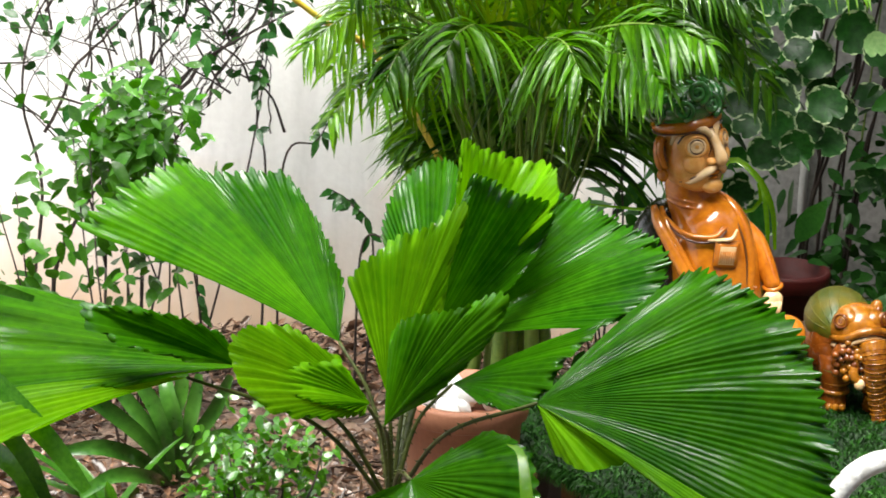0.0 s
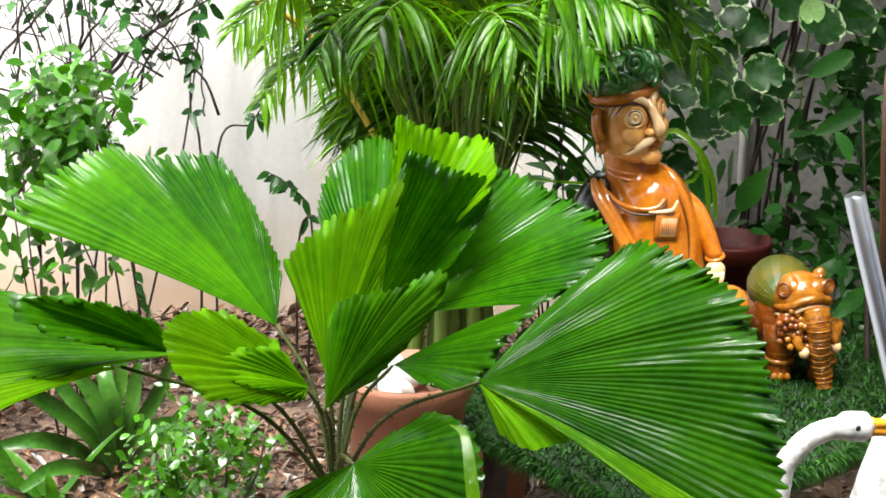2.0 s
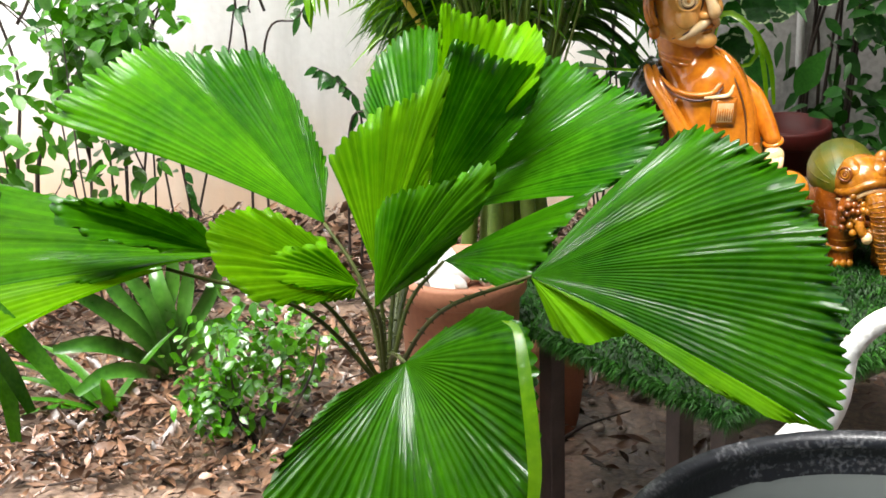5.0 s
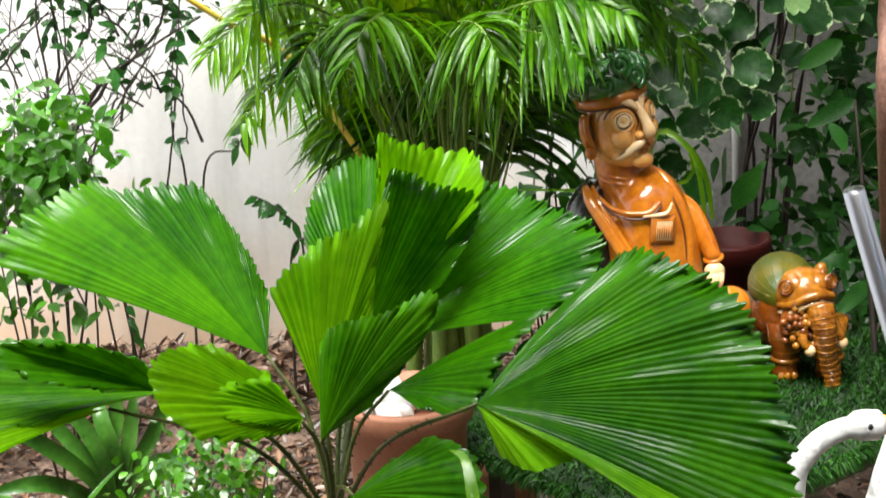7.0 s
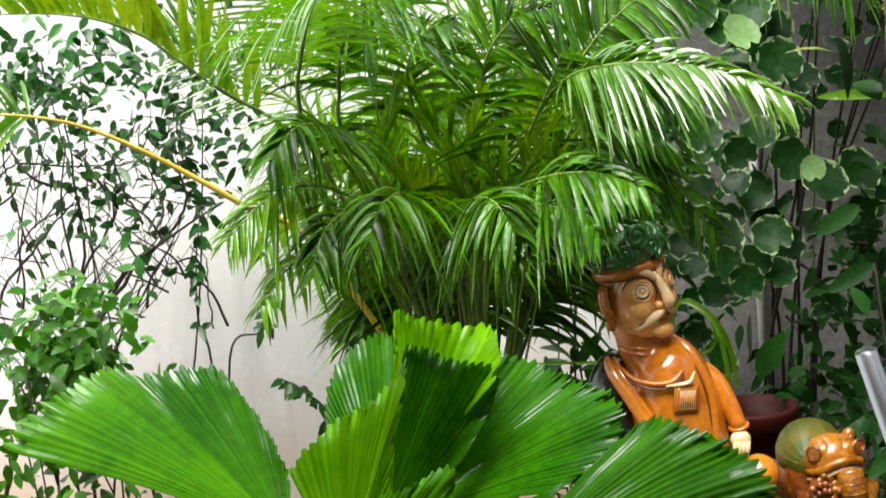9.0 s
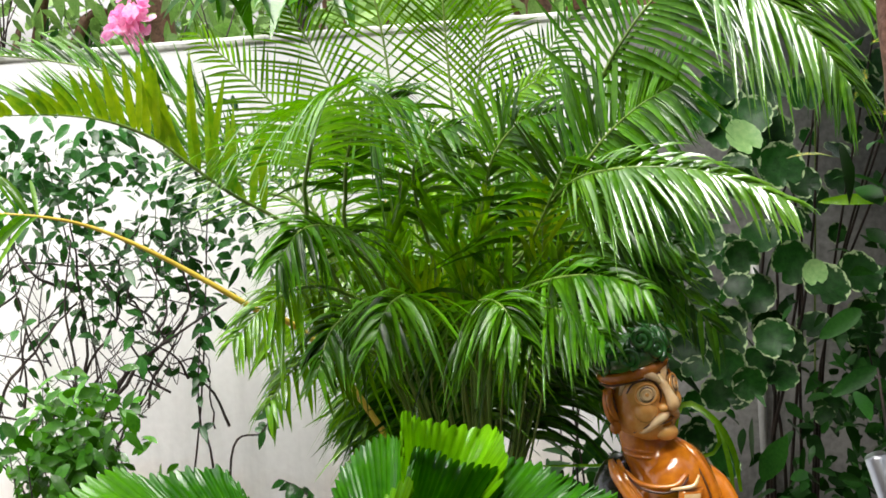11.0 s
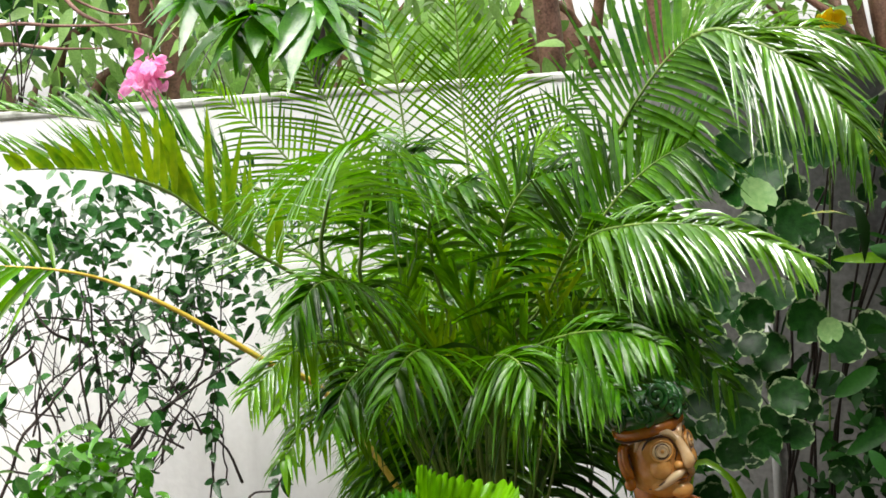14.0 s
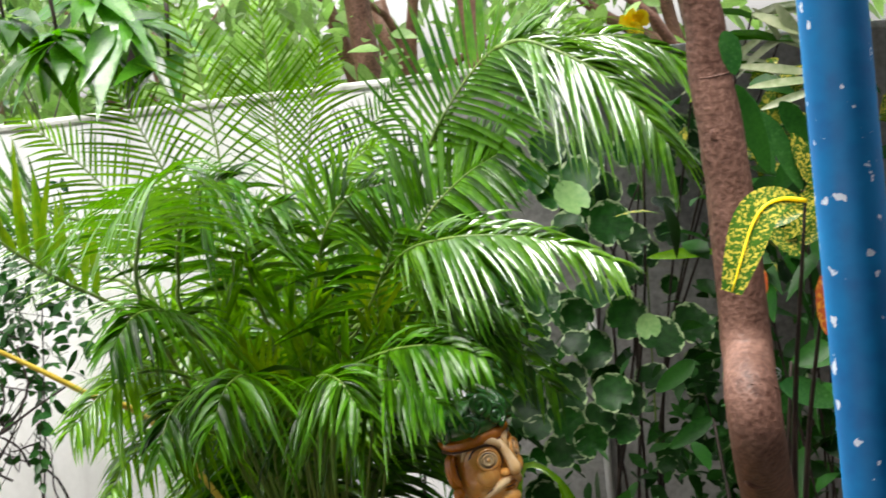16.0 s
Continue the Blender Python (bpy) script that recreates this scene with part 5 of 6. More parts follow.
    b = n["Principled BSDF"]
    col = b.inputs["Base Color"].links[0].from_socket
    co, ln, ns, ad, rp, mx = (n.new(t) for t in ("ShaderNodeTexCoord", "ShaderNodeVectorMath", "ShaderNodeTexNoise", "ShaderNodeMath", "ShaderNodeValToRGB", "ShaderNodeMix"))
    ln.operation, ad.operation, mx.data_type = "LENGTH", "MULTIPLY_ADD", "RGBA"
    k.new(co.outputs["Object"], ln.inputs[0])
    k.new(co.outputs["Object"], ns.inputs["Vector"])
    ns.inputs["Scale"].default_value, ns.inputs["Detail"].default_value = 4.0, 4
    ad.inputs[1].default_value = noisy
    k.new(ns.outputs["Fac"], ad.inputs[0])
    sc = n.new("ShaderNodeMath")
    sc.operation = "MULTIPLY"
    sc.inputs[1].default_value = 0.6
    k.new(ln.outputs["Value"], sc.inputs[0])
    k.new(sc.outputs[0], ad.inputs[2])
    rp.color_ramp.elements[0].position, rp.color_ramp.elements[1].position = edge, edge + 0.03
    k.new(ad.outputs[0], rp.inputs[0])
    k.new(rp.outputs[0], mx.inputs[0])
    k.new(col, mx.inputs[6])
    mx.inputs[7].default_value = (*outer, 1)
    k.new(mx.outputs[2], b.inputs["Base Color"])
    return m


ROUND = round_leaf_mesh()
ROUND.materials.append(margin_material("variegated_leaf", ((0.003, 0.026, 0.002), (0.011, 0.060, 0.006)), (0.30, 0.40, 0.20), 0.725, 0.36))
PALE = ROUND.copy()
PALE.materials[0] = mat("pale_leaf_underside", (0.16, 0.32, 0.10), (0.28, 0.44, 0.17), 3, 0.4, 0.05, 20, through_light=0.2)


def put_leaf(parent, c, r, turn, mesh=None):
    ob = new("leaf", mesh or ROUND)
    ob.matrix_world = Matrix.Translation(c) @ turn @ Matrix.Diagonal((r, r, r, 1))
    ob.parent = parent
    ob.matrix_parent_inverse = parent.matrix_basis.inverted()
    return ob


aralia = thing("aralia_bush", (0.95, 5.1, 0.0), "variegated aralia bush with round cream-edged leaves", "shrub")


def face_turn(tilt=0.0, swing=0.0, spin=0.0):
    """A leaf turned to show its face to the path, leaning up."""
    return pose(0, 0, 0, 62 + tilt, swing, 0) @ pose(0, 0, 0, 0, 0, 90 + spin)


for c, r in (((0.670, 4.620, 1.248), 0.0535), ((0.740, 4.770, 1.097), 0.0718), ((0.786, 4.680, 1.332), 0.0520), ((0.879, 4.800, 1.082), 0.0642), ((0.708, 4.810, 1.371), 0.0642), ((0.711, 4.530, 1.068), 0.0550), ((0.759, 4.510, 1.027), 0.0520), ((0.809, 4.920, 1.212), 0.0504), ((0.626, 4.630, 1.110), 0.0550), ((0.888, 4.620, 1.568), 0.0703), ((0.798, 5.000, 1.763), 0.0642), ((0.880, 4.740, 1.763), 0.0703), ((0.661, 4.920, 1.753), 0.0520), ((0.968, 4.740, 1.508), 0.0520), ((0.895, 4.820, 0.971), 0.0581), ((0.634, 4.580, 1.059), 0.0458), ((0.835, 4.820, 1.014), 0.0550), ((0.739, 4.930, 0.912), 0.0581), ((0.639, 4.760, 1.171), 0.0458), ((0.888, 4.870, 1.680), 0.0550), ((0.952, 4.840, 1.400), 0.0458), ((0.599, 4.530, 1.459), 0.0520), ((0.622, 4.880, 1.325), 0.0520)):
    put_leaf(aralia, c, r * 0.92, face_turn(R.uniform(-25, 25), R.uniform(-35, 35), R.uniform(-40, 40)))
for c, r in (((0.835, 4.700, 1.696), 0.0611), ((0.929, 4.900, 1.633), 0.0593), ((0.790, 4.900, 1.643), 0.0562), ((0.897, 4.800, 1.534), 0.0520), ((0.845, 5.000, 1.490), 0.0541), ((1.011, 4.900, 1.735), 0.0562), ((0.731, 4.900, 1.693), 0.0562), ((1.004, 4.700, 1.234), 0.0748), ((0.937, 4.800, 1.286), 0.0672), ((1.118, 4.800, 1.242), 0.0703)):
    put_leaf(aralia, c, r * 0.95, face_turn(R.uniform(-25, 25), R.uniform(-35, 35), R.uniform(-40, 40)))
put_leaf(aralia, (0.958, 4.600, 1.288), 0.0352, face_turn(20, 0, 10), PALE)
put_leaf(aralia, (0.775, 4.500, 1.657), 0.0516, face_turn(-10, 30, 60), PALE)
put_leaf(aralia, (0.581, 4.500, 1.696), 0.0516, face_turn(-30, -20, 30), PALE)
for i in range(130):
    c = Vector((R.uniform(0.5, 1.55), R.uniform(4.85, 5.7), R.uniform(0.7, 1.8)))
    put_leaf(aralia, c, R.uniform(0.03, 0.062), face_turn(R.uniform(-40, 30), R.uniform(-50, 50), R.uniform(-60, 60)))
for i in range(6):
    x, y = R.uniform(0.6, 1.35), R.uniform(5.0, 5.5)
    bm = bmesh.new()
    tube(bm, spline([(0.95 + (x - 0.95) * 0.6, y, -0.02), (x + R.uniform(-0.05, 0.05), y, 0.6), (x + R.uniform(-0.08, 0.08), y - 0.1, 1.2), (x + R.uniform(-0.15, 0.15), y - 0.25, 1.75)], 14), [0.007, 0.003], 7)
    under(part("stem", bm, M["twig"]), aralia)


# ---- dark leafy plants by the grey wall ----
def leafy(name, at, label, category, boxes, count, size, material, stem_mat, wide=0.5, stems=6, droop=0.3, up=0.2, toward=-0.4):
    """A bush of many leaves in a few soft boxes, on stems from its foot."""
    pl = thing(name, at, label, category)
    verts, faces = [], []
    for i in range(count):
        (cx, cy, cz), (sx, sy, sz) = boxes[i % len(boxes)]
        c = Vector((R.gauss(cx, sx), R.gauss(cy, sy), R.gauss(cz, sz)))
        if c.z < 0.03:
            continue
        l = R.uniform(*size)
        blade_into(verts, faces, c, rv() + Vector((0, 0, up)), rv(0.7) + Vector((0, toward, 0.7)), l, l * wide * R.uniform(0.8, 1.2), droop * R.uniform(0.3, 1.5))
    under(mesh_part("crown", verts, faces, material), pl)
    for i in range(stems):
        (cx, cy, cz), (sx, sy, sz) = boxes[i % len(boxes)]
        bm = bmesh.new()
        foot = Vector((at[0] + R.uniform(-0.06, 0.06), at[1] + R.uniform(-0.06, 0.06), -0.01))
        tip = Vector((R.gauss(cx, sx), R.gauss(cy, sy), cz + sz * 0.6))
        tube(bm, spline([foot, foot.lerp(tip, 0.5) + rv(0.06), tip], 12), [0.0045, 0.002], 6)
        under(part("stem", bm, stem_mat), pl)
    return pl


leafy("dark_bush", (1.35, 5.2, 0), "dark green broad-leaved bush at the grey wall", "shrub", [((1.4, 5.1, 0.9), (0.22, 0.12, 0.25)), ((1.6, 5.0, 1.4), (0.2, 0.15, 0.2)), ((1.185, 5.000, 0.901), (0.09, 0.12, 0.16)), ((1.206, 5.000, 0.601), (0.08, 0.12, 0.12)), ((1.15, 5.3, 0.55), (0.25, 0.12, 0.18))], 560, (0.045, 0.09), M["dark_leaf"], M["twig"], stems=3)
# dark leaves partly added to stand in for the shadow behind the elephant
leafy("low_bush", (0.9, 4.7, 0), "low dark green bush behind the statues, partly filling in for shade", "shrub", [((0.75, 4.8, 0.45), (0.25, 0.1, 0.15)), ((1.15, 4.6, 0.5), (0.2, 0.1, 0.15)), ((1.072, 4.900, 0.468), (0.12, 0.1, 0.10))], 260, (0.05, 0.09), M["dark_leaf"], M["twig"], stems=3)
leafy("hedge_bush", (0.35, 5.2, 0), "dark green narrow-leaved bush behind the palm", "shrub", [((0.3, 5.2, 0.7), (0.25, 0.12, 0.3)), ((0.5, 5.1, 1.15), (0.2, 0.12, 0.2))], 260, (0.10, 0.18), M["dark_leaf"], M["twig"], wide=0.28)
# ---- shrubs along the white wall ----
def twiggy(name, at, label, roots, leaf_n, leaf_size, material, low_leaf, spread=0.85, levels=4, lead=0.42):
    """A sparse shrub: forking dark twigs with small leaves on the outer ones."""
    pl = thing(name, at, label, "shrub")
    verts, faces = [], []
    ends = []
    for root in roots:
        bm = bmesh.new()

        def grow(p, d, r, left):
            l = lead * R.uniform(0.6, 1.1) * (0.82 ** (levels - left))
            d2 = (d + rv(0.22)).normalized()
            q = p + d * l * 0.5 + rv(0.015)
            e = q + d2 * l * 0.5
            tube(bm, spline([p, q, e], 6), [r, r * 0.72], 5)
            if left <= 2:
                ends.append((q, e, d2))
            if left:
                for _ in range(R.choice((2, 2, 3))):
                    grow(e, (d2 + Vector((R.uniform(-1, 1) * spread, R.uniform(-0.25, 0.15), R.uniform(-0.2, 0.55)))).normalized(), r * R.uniform(0.55, 0.75), left - 1)

        grow(Vector(root[0]), Vector(root[1]).normalized(), root[2], levels)
        under(part("branch", bm, M["twig"]), pl)
    for i in range(leaf_n):
        q, e, d = R.choice(ends)
        p = q.lerp(e, R.random())
        if p.z < low_leaf + R.uniform(-0.2, 0.1) or p.z > 1.95 or p.y > 5.75:
            continue
        l = R.uniform(*leaf_size)
        blade_into(verts, faces, p, rv() + Vector((0, -0.3, -0.1)), rv(0.8) + Vector((0, -0.8, 0.5)), l, l * R.uniform(0.4, 0.6), R.uniform(0, 0.4))
    under(mesh_part("foliage", verts, faces, material), pl)
    return pl


twiggy("bare_shrub", (-1.25, 5.35, 0), "sparse dark-twigged shrub against the white wall",
       [((-1.30, 5.35, -0.02), (0.05, 0, 1), 0.007), ((-1.22, 5.38, -0.02), (0.45, 0, 1), 0.006)], 200, (0.035, 0.065), M["shrub"], 0.9, spread=1.1, lead=0.5)
# arching branch that crosses the white wall
arch = thing("arching_shrub", (-1.1, 5.2, 0), "long dark arching branch with few leaves", "shrub")
for pts, r in (([(-1.403, 5.200, 0.358), (-1.315, 5.200, 0.582), (-1.160, 5.200, 0.802), (-0.974, 5.200, 1.036), (-0.784, 5.200, 1.163), (-0.648, 5.200, 1.235)], 0.012),
               ([(-1.467, 5.200, 0.318), (-1.427, 5.200, 0.668), (-1.478, 5.200, 0.932), (-1.434, 5.200, 1.176), (-1.290, 5.200, 1.383)], 0.010),
               ([(-1.160, 5.200, 0.802), (-1.111, 5.200, 1.049), (-1.123, 5.200, 1.254), (-1.085, 5.200, 1.456)], 0.008),
               ([(-1.277, 5.200, 0.673), (-1.198, 5.200, 1.012), (-1.244, 5.200, 1.216), (-1.170, 5.200, 1.420)], 0.007),
               ([(-1.011, 5.200, 0.861), (-0.871, 5.200, 1.005), (-0.801, 5.200, 1.128)], 0.004)):
    bm = bmesh.new()
    if pts[0][2] > 0.05 and r >= 0.010:
        pts = [(pts[0][0], pts[0][1], -0.02)] + pts
    tube(bm, spline(pts, 24), [r * 0.7, r * 0.25], 7)
    under(part("branch", bm, M["twig"]), arch)
for pts, n in (([(-0.748, 5.300, 0.704), (-0.774, 5.300, 0.865), (-0.762, 5.300, 1.043), (-0.730, 5.300, 1.218)], 10), ([(-0.695, 5.300, 0.724), (-0.590, 5.300, 0.818), (-0.538, 5.300, 0.909)], 5), ([(-0.409, 5.300, 0.497), (-0.482, 5.300, 0.623), (-0.544, 5.300, 0.666)], 8), ([(-0.436, 5.200, 0.506), (-0.349, 5.200, 0.546), (-0.299, 5.200, 0.656)], 5), ([(-0.941, 5.200, 0.227), (-0.948, 5.200, 0.376), (-0.964, 5.200, 0.522)], 3)):
    tw = thing("thin_shoot", (pts[0][0], pts[0][1], 0.0), "thin dark shoot with a few small leaves", "shrub", "thin shoots")
    bm = bmesh.new()
    line = spline([(pts[0][0] - 0.02, pts[0][1], -0.01)] + pts, 24)
    tube(bm, line, [0.005, 0.0018], 5)
    under(part("stem", bm, M["twig"]), tw)
    verts, faces = [], []
    for i in range(n * 2):
        p = line[R.randrange(10, 24)]
        blade_into(verts, faces, p, rv() + Vector((0, -0.2, -0.2)), (0, -1, 0.4), R.uniform(0.035, 0.06), 0.024, 0.3)
    under(mesh_part("foliage", verts, faces, M["shrub"]), tw)

c1, c2, c3 = (-1.049, 4.700, 0.904), (-1.031, 4.700, 0.627), (-1.374, 4.900, 0.625)
leafy("green_bush", (c1[0], 4.7, 0), "leafy fresh green bush by the white wall", "shrub", [(c1, (0.085, 0.06, 0.09)), (c2, (0.10, 0.06, 0.11)), (c1, (0.06, 0.06, 0.06))], 340, (0.04, 0.08), M["shrub_light"], M["twig"], stems=3)
leafy("yellowing_bush", (c3[0], 4.9, 0), "thin yellow-green bush by the white wall", "shrub", [(c3, (0.09, 0.06, 0.16)), ((c3[0] - 0.1, 4.9, c3[2] - 0.25), (0.12, 0.06, 0.1))], 150, (0.04, 0.08), M["shrub_light"], M["twig"], stems=3)
b1, b2 = (-1.002, 5.300, 1.655), (-0.672, 5.300, 1.563)
wall_bush = leafy("wall_bush", (-1.0, 5.4, 0), "dense small-leaved bush before the white wall", "shrub", [(b1, (0.15, 0.08, 0.07)), (b2, (0.11, 0.08, 0.12)), ((-1.240, 5.300, 1.638), (0.12, 0.08, 0.09)), ((-0.808, 5.300, 1.352), (0.14, 0.08, 0.10)), ((-1.021, 5.300, 1.436), (0.2, 0.08, 0.12))], 900, (0.035, 0.068), M["shrub"], M["twig"], wide=0.45, stems=3)
# its crossing twigs
for i in range(38):
    p = Vector((R.uniform(-1.5, -0.75), R.uniform(5.2, 5.5), R.uniform(0.85, 1.45)))
    d = Vector((R.uniform(-1, 1), R.uniform(-0.2, 0.2), R.uniform(0.1, 1.1))).normalized() * R.uniform(0.16, 0.40)
    bm = bmesh.new()
    tube(bm, spline([p - d * 0.5, p - d * 0.15 + rv(0.035), p + d * 0.2 + rv(0.035), p + d * 0.5 + rv(0.02)], 12), [R.uniform(0.0025, 0.0055), 0.0012], 5)
    q = p + d * 0.2
    tube(bm, spline([q, q + rv(0.06), q + rv(0.14)], 7), [0.0022, 0.001], 5)
    under(part("twig", bm, M["twig"]), wall_bush)
def wall_branch(pts, rad):
    bm = bmesh.new()
    q = spline(pts, 16)
    tube(bm, [p + rv(0.006) for p in q], [rad * 0.8, rad * 0.35], 6)
    under(part("branch", bm, M["twig"]), wall_bush)


for pts, rad in (([(-1.434, 5.300, 0.816), (-1.328, 5.300, 1.034), (-1.205, 5.300, 1.163), (-1.111, 5.300, 1.260)], 0.008), ([(-1.192, 5.300, 0.746), (-1.106, 5.300, 1.036), (-1.098, 5.300, 1.310), (-1.105, 5.300, 1.515)], 0.008), ([(-1.083, 5.250, 0.889), (-0.952, 5.250, 1.035), (-0.824, 5.250, 1.145), (-0.767, 5.250, 1.226), (-0.772, 5.250, 1.362)], 0.009)):
    wall_branch(pts, rad)
for pts, rad in (([(-1.042, 5.300, 0.788), (-0.894, 5.300, 1.021), (-0.807, 5.300, 1.135)], 0.006), ([(-1.269, 5.300, 1.387), (-1.034, 5.300, 1.357), (-0.847, 5.300, 1.367)], 0.005), ([(-1.424, 5.300, 1.196), (-1.325, 5.300, 1.343), (-1.243, 5.300, 1.397)], 0.007), ([(-0.750, 5.400, 0.814), (-0.747, 5.400, 0.991), (-0.756, 5.400, 1.097)], 0.004),
                 ([(-1.106, 5.300, 1.036), (-0.997, 5.300, 1.200), (-0.965, 5.300, 1.369), (-0.886, 5.300, 1.500)], 0.006), ([(-1.303, 5.300, 1.032), (-1.268, 5.300, 1.219), (-1.303, 5.300, 1.393), (-1.253, 5.300, 1.560)], 0.005)):
    wall_branch(pts, rad)
lb = (-1.064, 4.900, 0.994)
leafy("small_bush", (lb[0], 4.9, 0), "small dark green bush below the tangle of twigs", "shrub", [(lb, (0.07, 0.05, 0.06)), ((lb[0] + 0.02, 4.9, lb[2] - 0.12), (0.1, 0.05, 0.08))], 230, (0.05, 0.08), M["sprout"], M["twig"], wide=0.36, stems=4)


# ---- low plants ----
def strap_plant(at, n, length, width, label, material, lean=0.6, aim=None):
    pl = thing("strap_plant", at, label, "plant", "strap-leaved plants")
    for i in range(n):
        a = R.uniform(0, 6.28)
        d = Vector((math.cos(a) * lean, math.sin(a) * lean * 0.7, R.uniform(0.5, 1.1)))
        if aim:
            d = d * 0.35 + Vector(aim)
        verts, faces = [], []
        blade_into(verts, faces, Vector(at) + rv(0.015), d, (d.x, d.y, 1.5), length * R.uniform(0.7, 1.15), width * R.uniform(0.8, 1.1), R.uniform(0.15, 0.5), 0.5,
                   [(0, 0.9), (0.1, 1.0), (0.25, 1.0), (0.4, 0.95), (0.55, 0.85), (0.7, 0.68), (0.82, 0.45), (0.92, 0.22), (1, 0)])
        under(mesh_part("leaf", verts, faces, material), pl)
    return pl


def ribbon(points, width, material, parent, fold=0.3):
    """A long strap leaf along a few points."""
    line = spline(points, 18)
    verts, faces = [], []
    for i, p in enumerate(line):
        d = (line[min(i + 1, 17)] - line[max(i - 1, 0)]).normalized()
        side = d.cross(Vector((0, -1, 0.4))).normalized()
        nrm = side.cross(d)
        w = width / 2 * math.sin(math.pi * min(1, 0.12 + 0.9 * (1 - i / 17))) ** 0.7
        verts += [(p - side * w + nrm * fold * w)[:], p[:], (p + side * w + nrm * fold * w)[:]]
    for i in range(17):
        a = i * 3
        faces += [(a, a + 1, a + 4, a + 3), (a + 1, a + 2, a + 5, a + 4)]
    return under(mesh_part("leaf", verts, faces, material), parent)


ribbon(low_edge, 0.021, M["areca_light"], fan_palm, 0.2)
edge = thing("blade_plant", (-0.95, 2.7, 0), "plant with long glossy dark green blades", "plant")
for pts, w in (([(-0.95, 2.7, 0.0), (-0.938, 2.600, 1.122), (-0.800, 2.500, 1.078), (-0.684, 2.450, 0.990), (-0.614, 2.420, 0.914)], 0.036), ([(-0.95, 2.7, 0.0), (-0.958, 2.600, 1.083), (-0.826, 2.520, 1.032), (-0.729, 2.480, 0.948), (-0.682, 2.460, 0.863)], 0.03),
               ([(-0.95, 2.7, 0.0), (-0.964, 2.600, 0.986), (-0.840, 2.550, 0.943), (-0.736, 2.500, 0.900), (-0.723, 2.500, 0.794)], 0.034), ([(-0.95, 2.7, 0.0), (-0.971, 2.700, 1.127), (-0.875, 2.700, 1.151), (-0.763, 2.700, 1.126)], 0.022)):
    ribbon(pts, w, M["long_leaf"], edge)
aloe = thing("aloe", (-0.881, 4.468, 0.000), "aloe with thick upright dark green leaves", "plant")
AB = Vector((-0.881, 4.468, 0.000))
for pts, w in (([(-0.922, 4.420, 0.171), (-1.004, 4.420, 0.285), (-1.064, 4.420, 0.382)], 0.028), ([(-0.883, 4.420, 0.187), (-0.852, 4.420, 0.317), (-0.850, 4.420, 0.421)], 0.028), ([(-0.803, 4.300, 0.188), (-0.717, 4.250, 0.257), (-0.637, 4.200, 0.277)], 0.026), ([(-0.942, 4.400, 0.163), (-1.042, 4.350, 0.281), (-1.114, 4.300, 0.348)], 0.031), ([(-0.894, 4.400, 0.196), (-0.932, 4.400, 0.293), (-0.987, 4.400, 0.365)], 0.031), ([(-0.863, 4.400, 0.212), (-0.886, 4.400, 0.309), (-0.906, 4.450, 0.370)], 0.031), ([(-0.834, 4.400, 0.195), (-0.813, 4.400, 0.293), (-0.800, 4.400, 0.372)], 0.028)):
    ribbon([AB] + pts, w * 1.45, M["aloe"], aloe, 0.55)
for pts, w in (([(-0.812, 4.400, 0.179), (-0.745, 4.350, 0.296), (-0.698, 4.300, 0.409)], 0.028), ([(-0.949, 4.350, 0.135), (-1.027, 4.250, 0.210), (-1.131, 4.200, 0.216)], 0.031), ([(-0.792, 4.350, 0.135), (-0.712, 4.300, 0.220), (-0.649, 4.300, 0.299)], 0.025), ([(-0.912, 4.300, 0.108), (-0.992, 4.200, 0.152), (-1.058, 4.100, 0.135)], 0.028)):
    ribbon([AB] + pts, w * 1.45, M["aloe"], aloe, 0.55)
strap_plant((-1.015, 4.252, 0.000), 9, 0.4, 0.035, "low plant with arching green strap leaves", M["shrub_light"], 0.9)
strap_plant((1.381, 5.550, 0.000), 9, 0.5, 0.025, "grey-green plant with narrow strap leaves", M["shrub"], 0.9)
q1, q2 = (-0.631, 4.049, 0.000), (-0.531, 4.179, 0.000)
leafy("seedling", q1, "small bright green leafy seedling in the litter", "plant", [((q1[0], q1[1], 0.26), (0.07, 0.05, 0.07)), ((q2[0], q2[1], 0.22), (0.05, 0.05, 0.06)), ((q1[0] - 0.06, q1[1], 0.14), (0.05, 0.04, 0.05))], 680, (0.020, 0.046), M["sprout"], M["twig"], wide=0.55, stems=9)


reed = thing("reed_plant", (1.208, 5.113, 0.000), "grey-green plant with thin curling strap leaves", "plant")
RB = reed.location.copy()
for pts, w in (([(1.048, 4.300, 0.490), (1.022, 4.300, 0.626), (0.992, 4.300, 0.760)], 0.014), ([(0.965, 4.200, 0.580), (0.957, 4.200, 0.682), (1.018, 4.200, 0.715), (1.101, 4.200, 0.682)], 0.008), ([(0.954, 4.200, 0.574), (1.034, 4.200, 0.591), (1.118, 4.200, 0.580)], 0.010),
               ([(0.958, 4.200, 0.556), (1.049, 4.200, 0.545), (1.118, 4.200, 0.565)], 0.009), ([(0.964, 4.100, 0.546), (1.026, 4.100, 0.511), (1.108, 4.100, 0.477)], 0.012)):
    ribbon([RB] + pts, w, M["shrub"], reed, 0.4)
for pts, w in (([(0.482, 4.300, 0.901), (0.549, 4.250, 1.043), (0.615, 4.200, 1.020), (0.661, 4.200, 0.939), (0.676, 4.200, 0.833)], 0.020), ([(0.594, 4.300, 0.896), (0.632, 4.250, 0.994), (0.651, 4.200, 0.904), (0.660, 4.200, 0.791)], 0.016)):
    ribbon([(0.1, 4.35, 0.9)] + pts, w * 0.8, M["areca_light"], areca, 0.5)


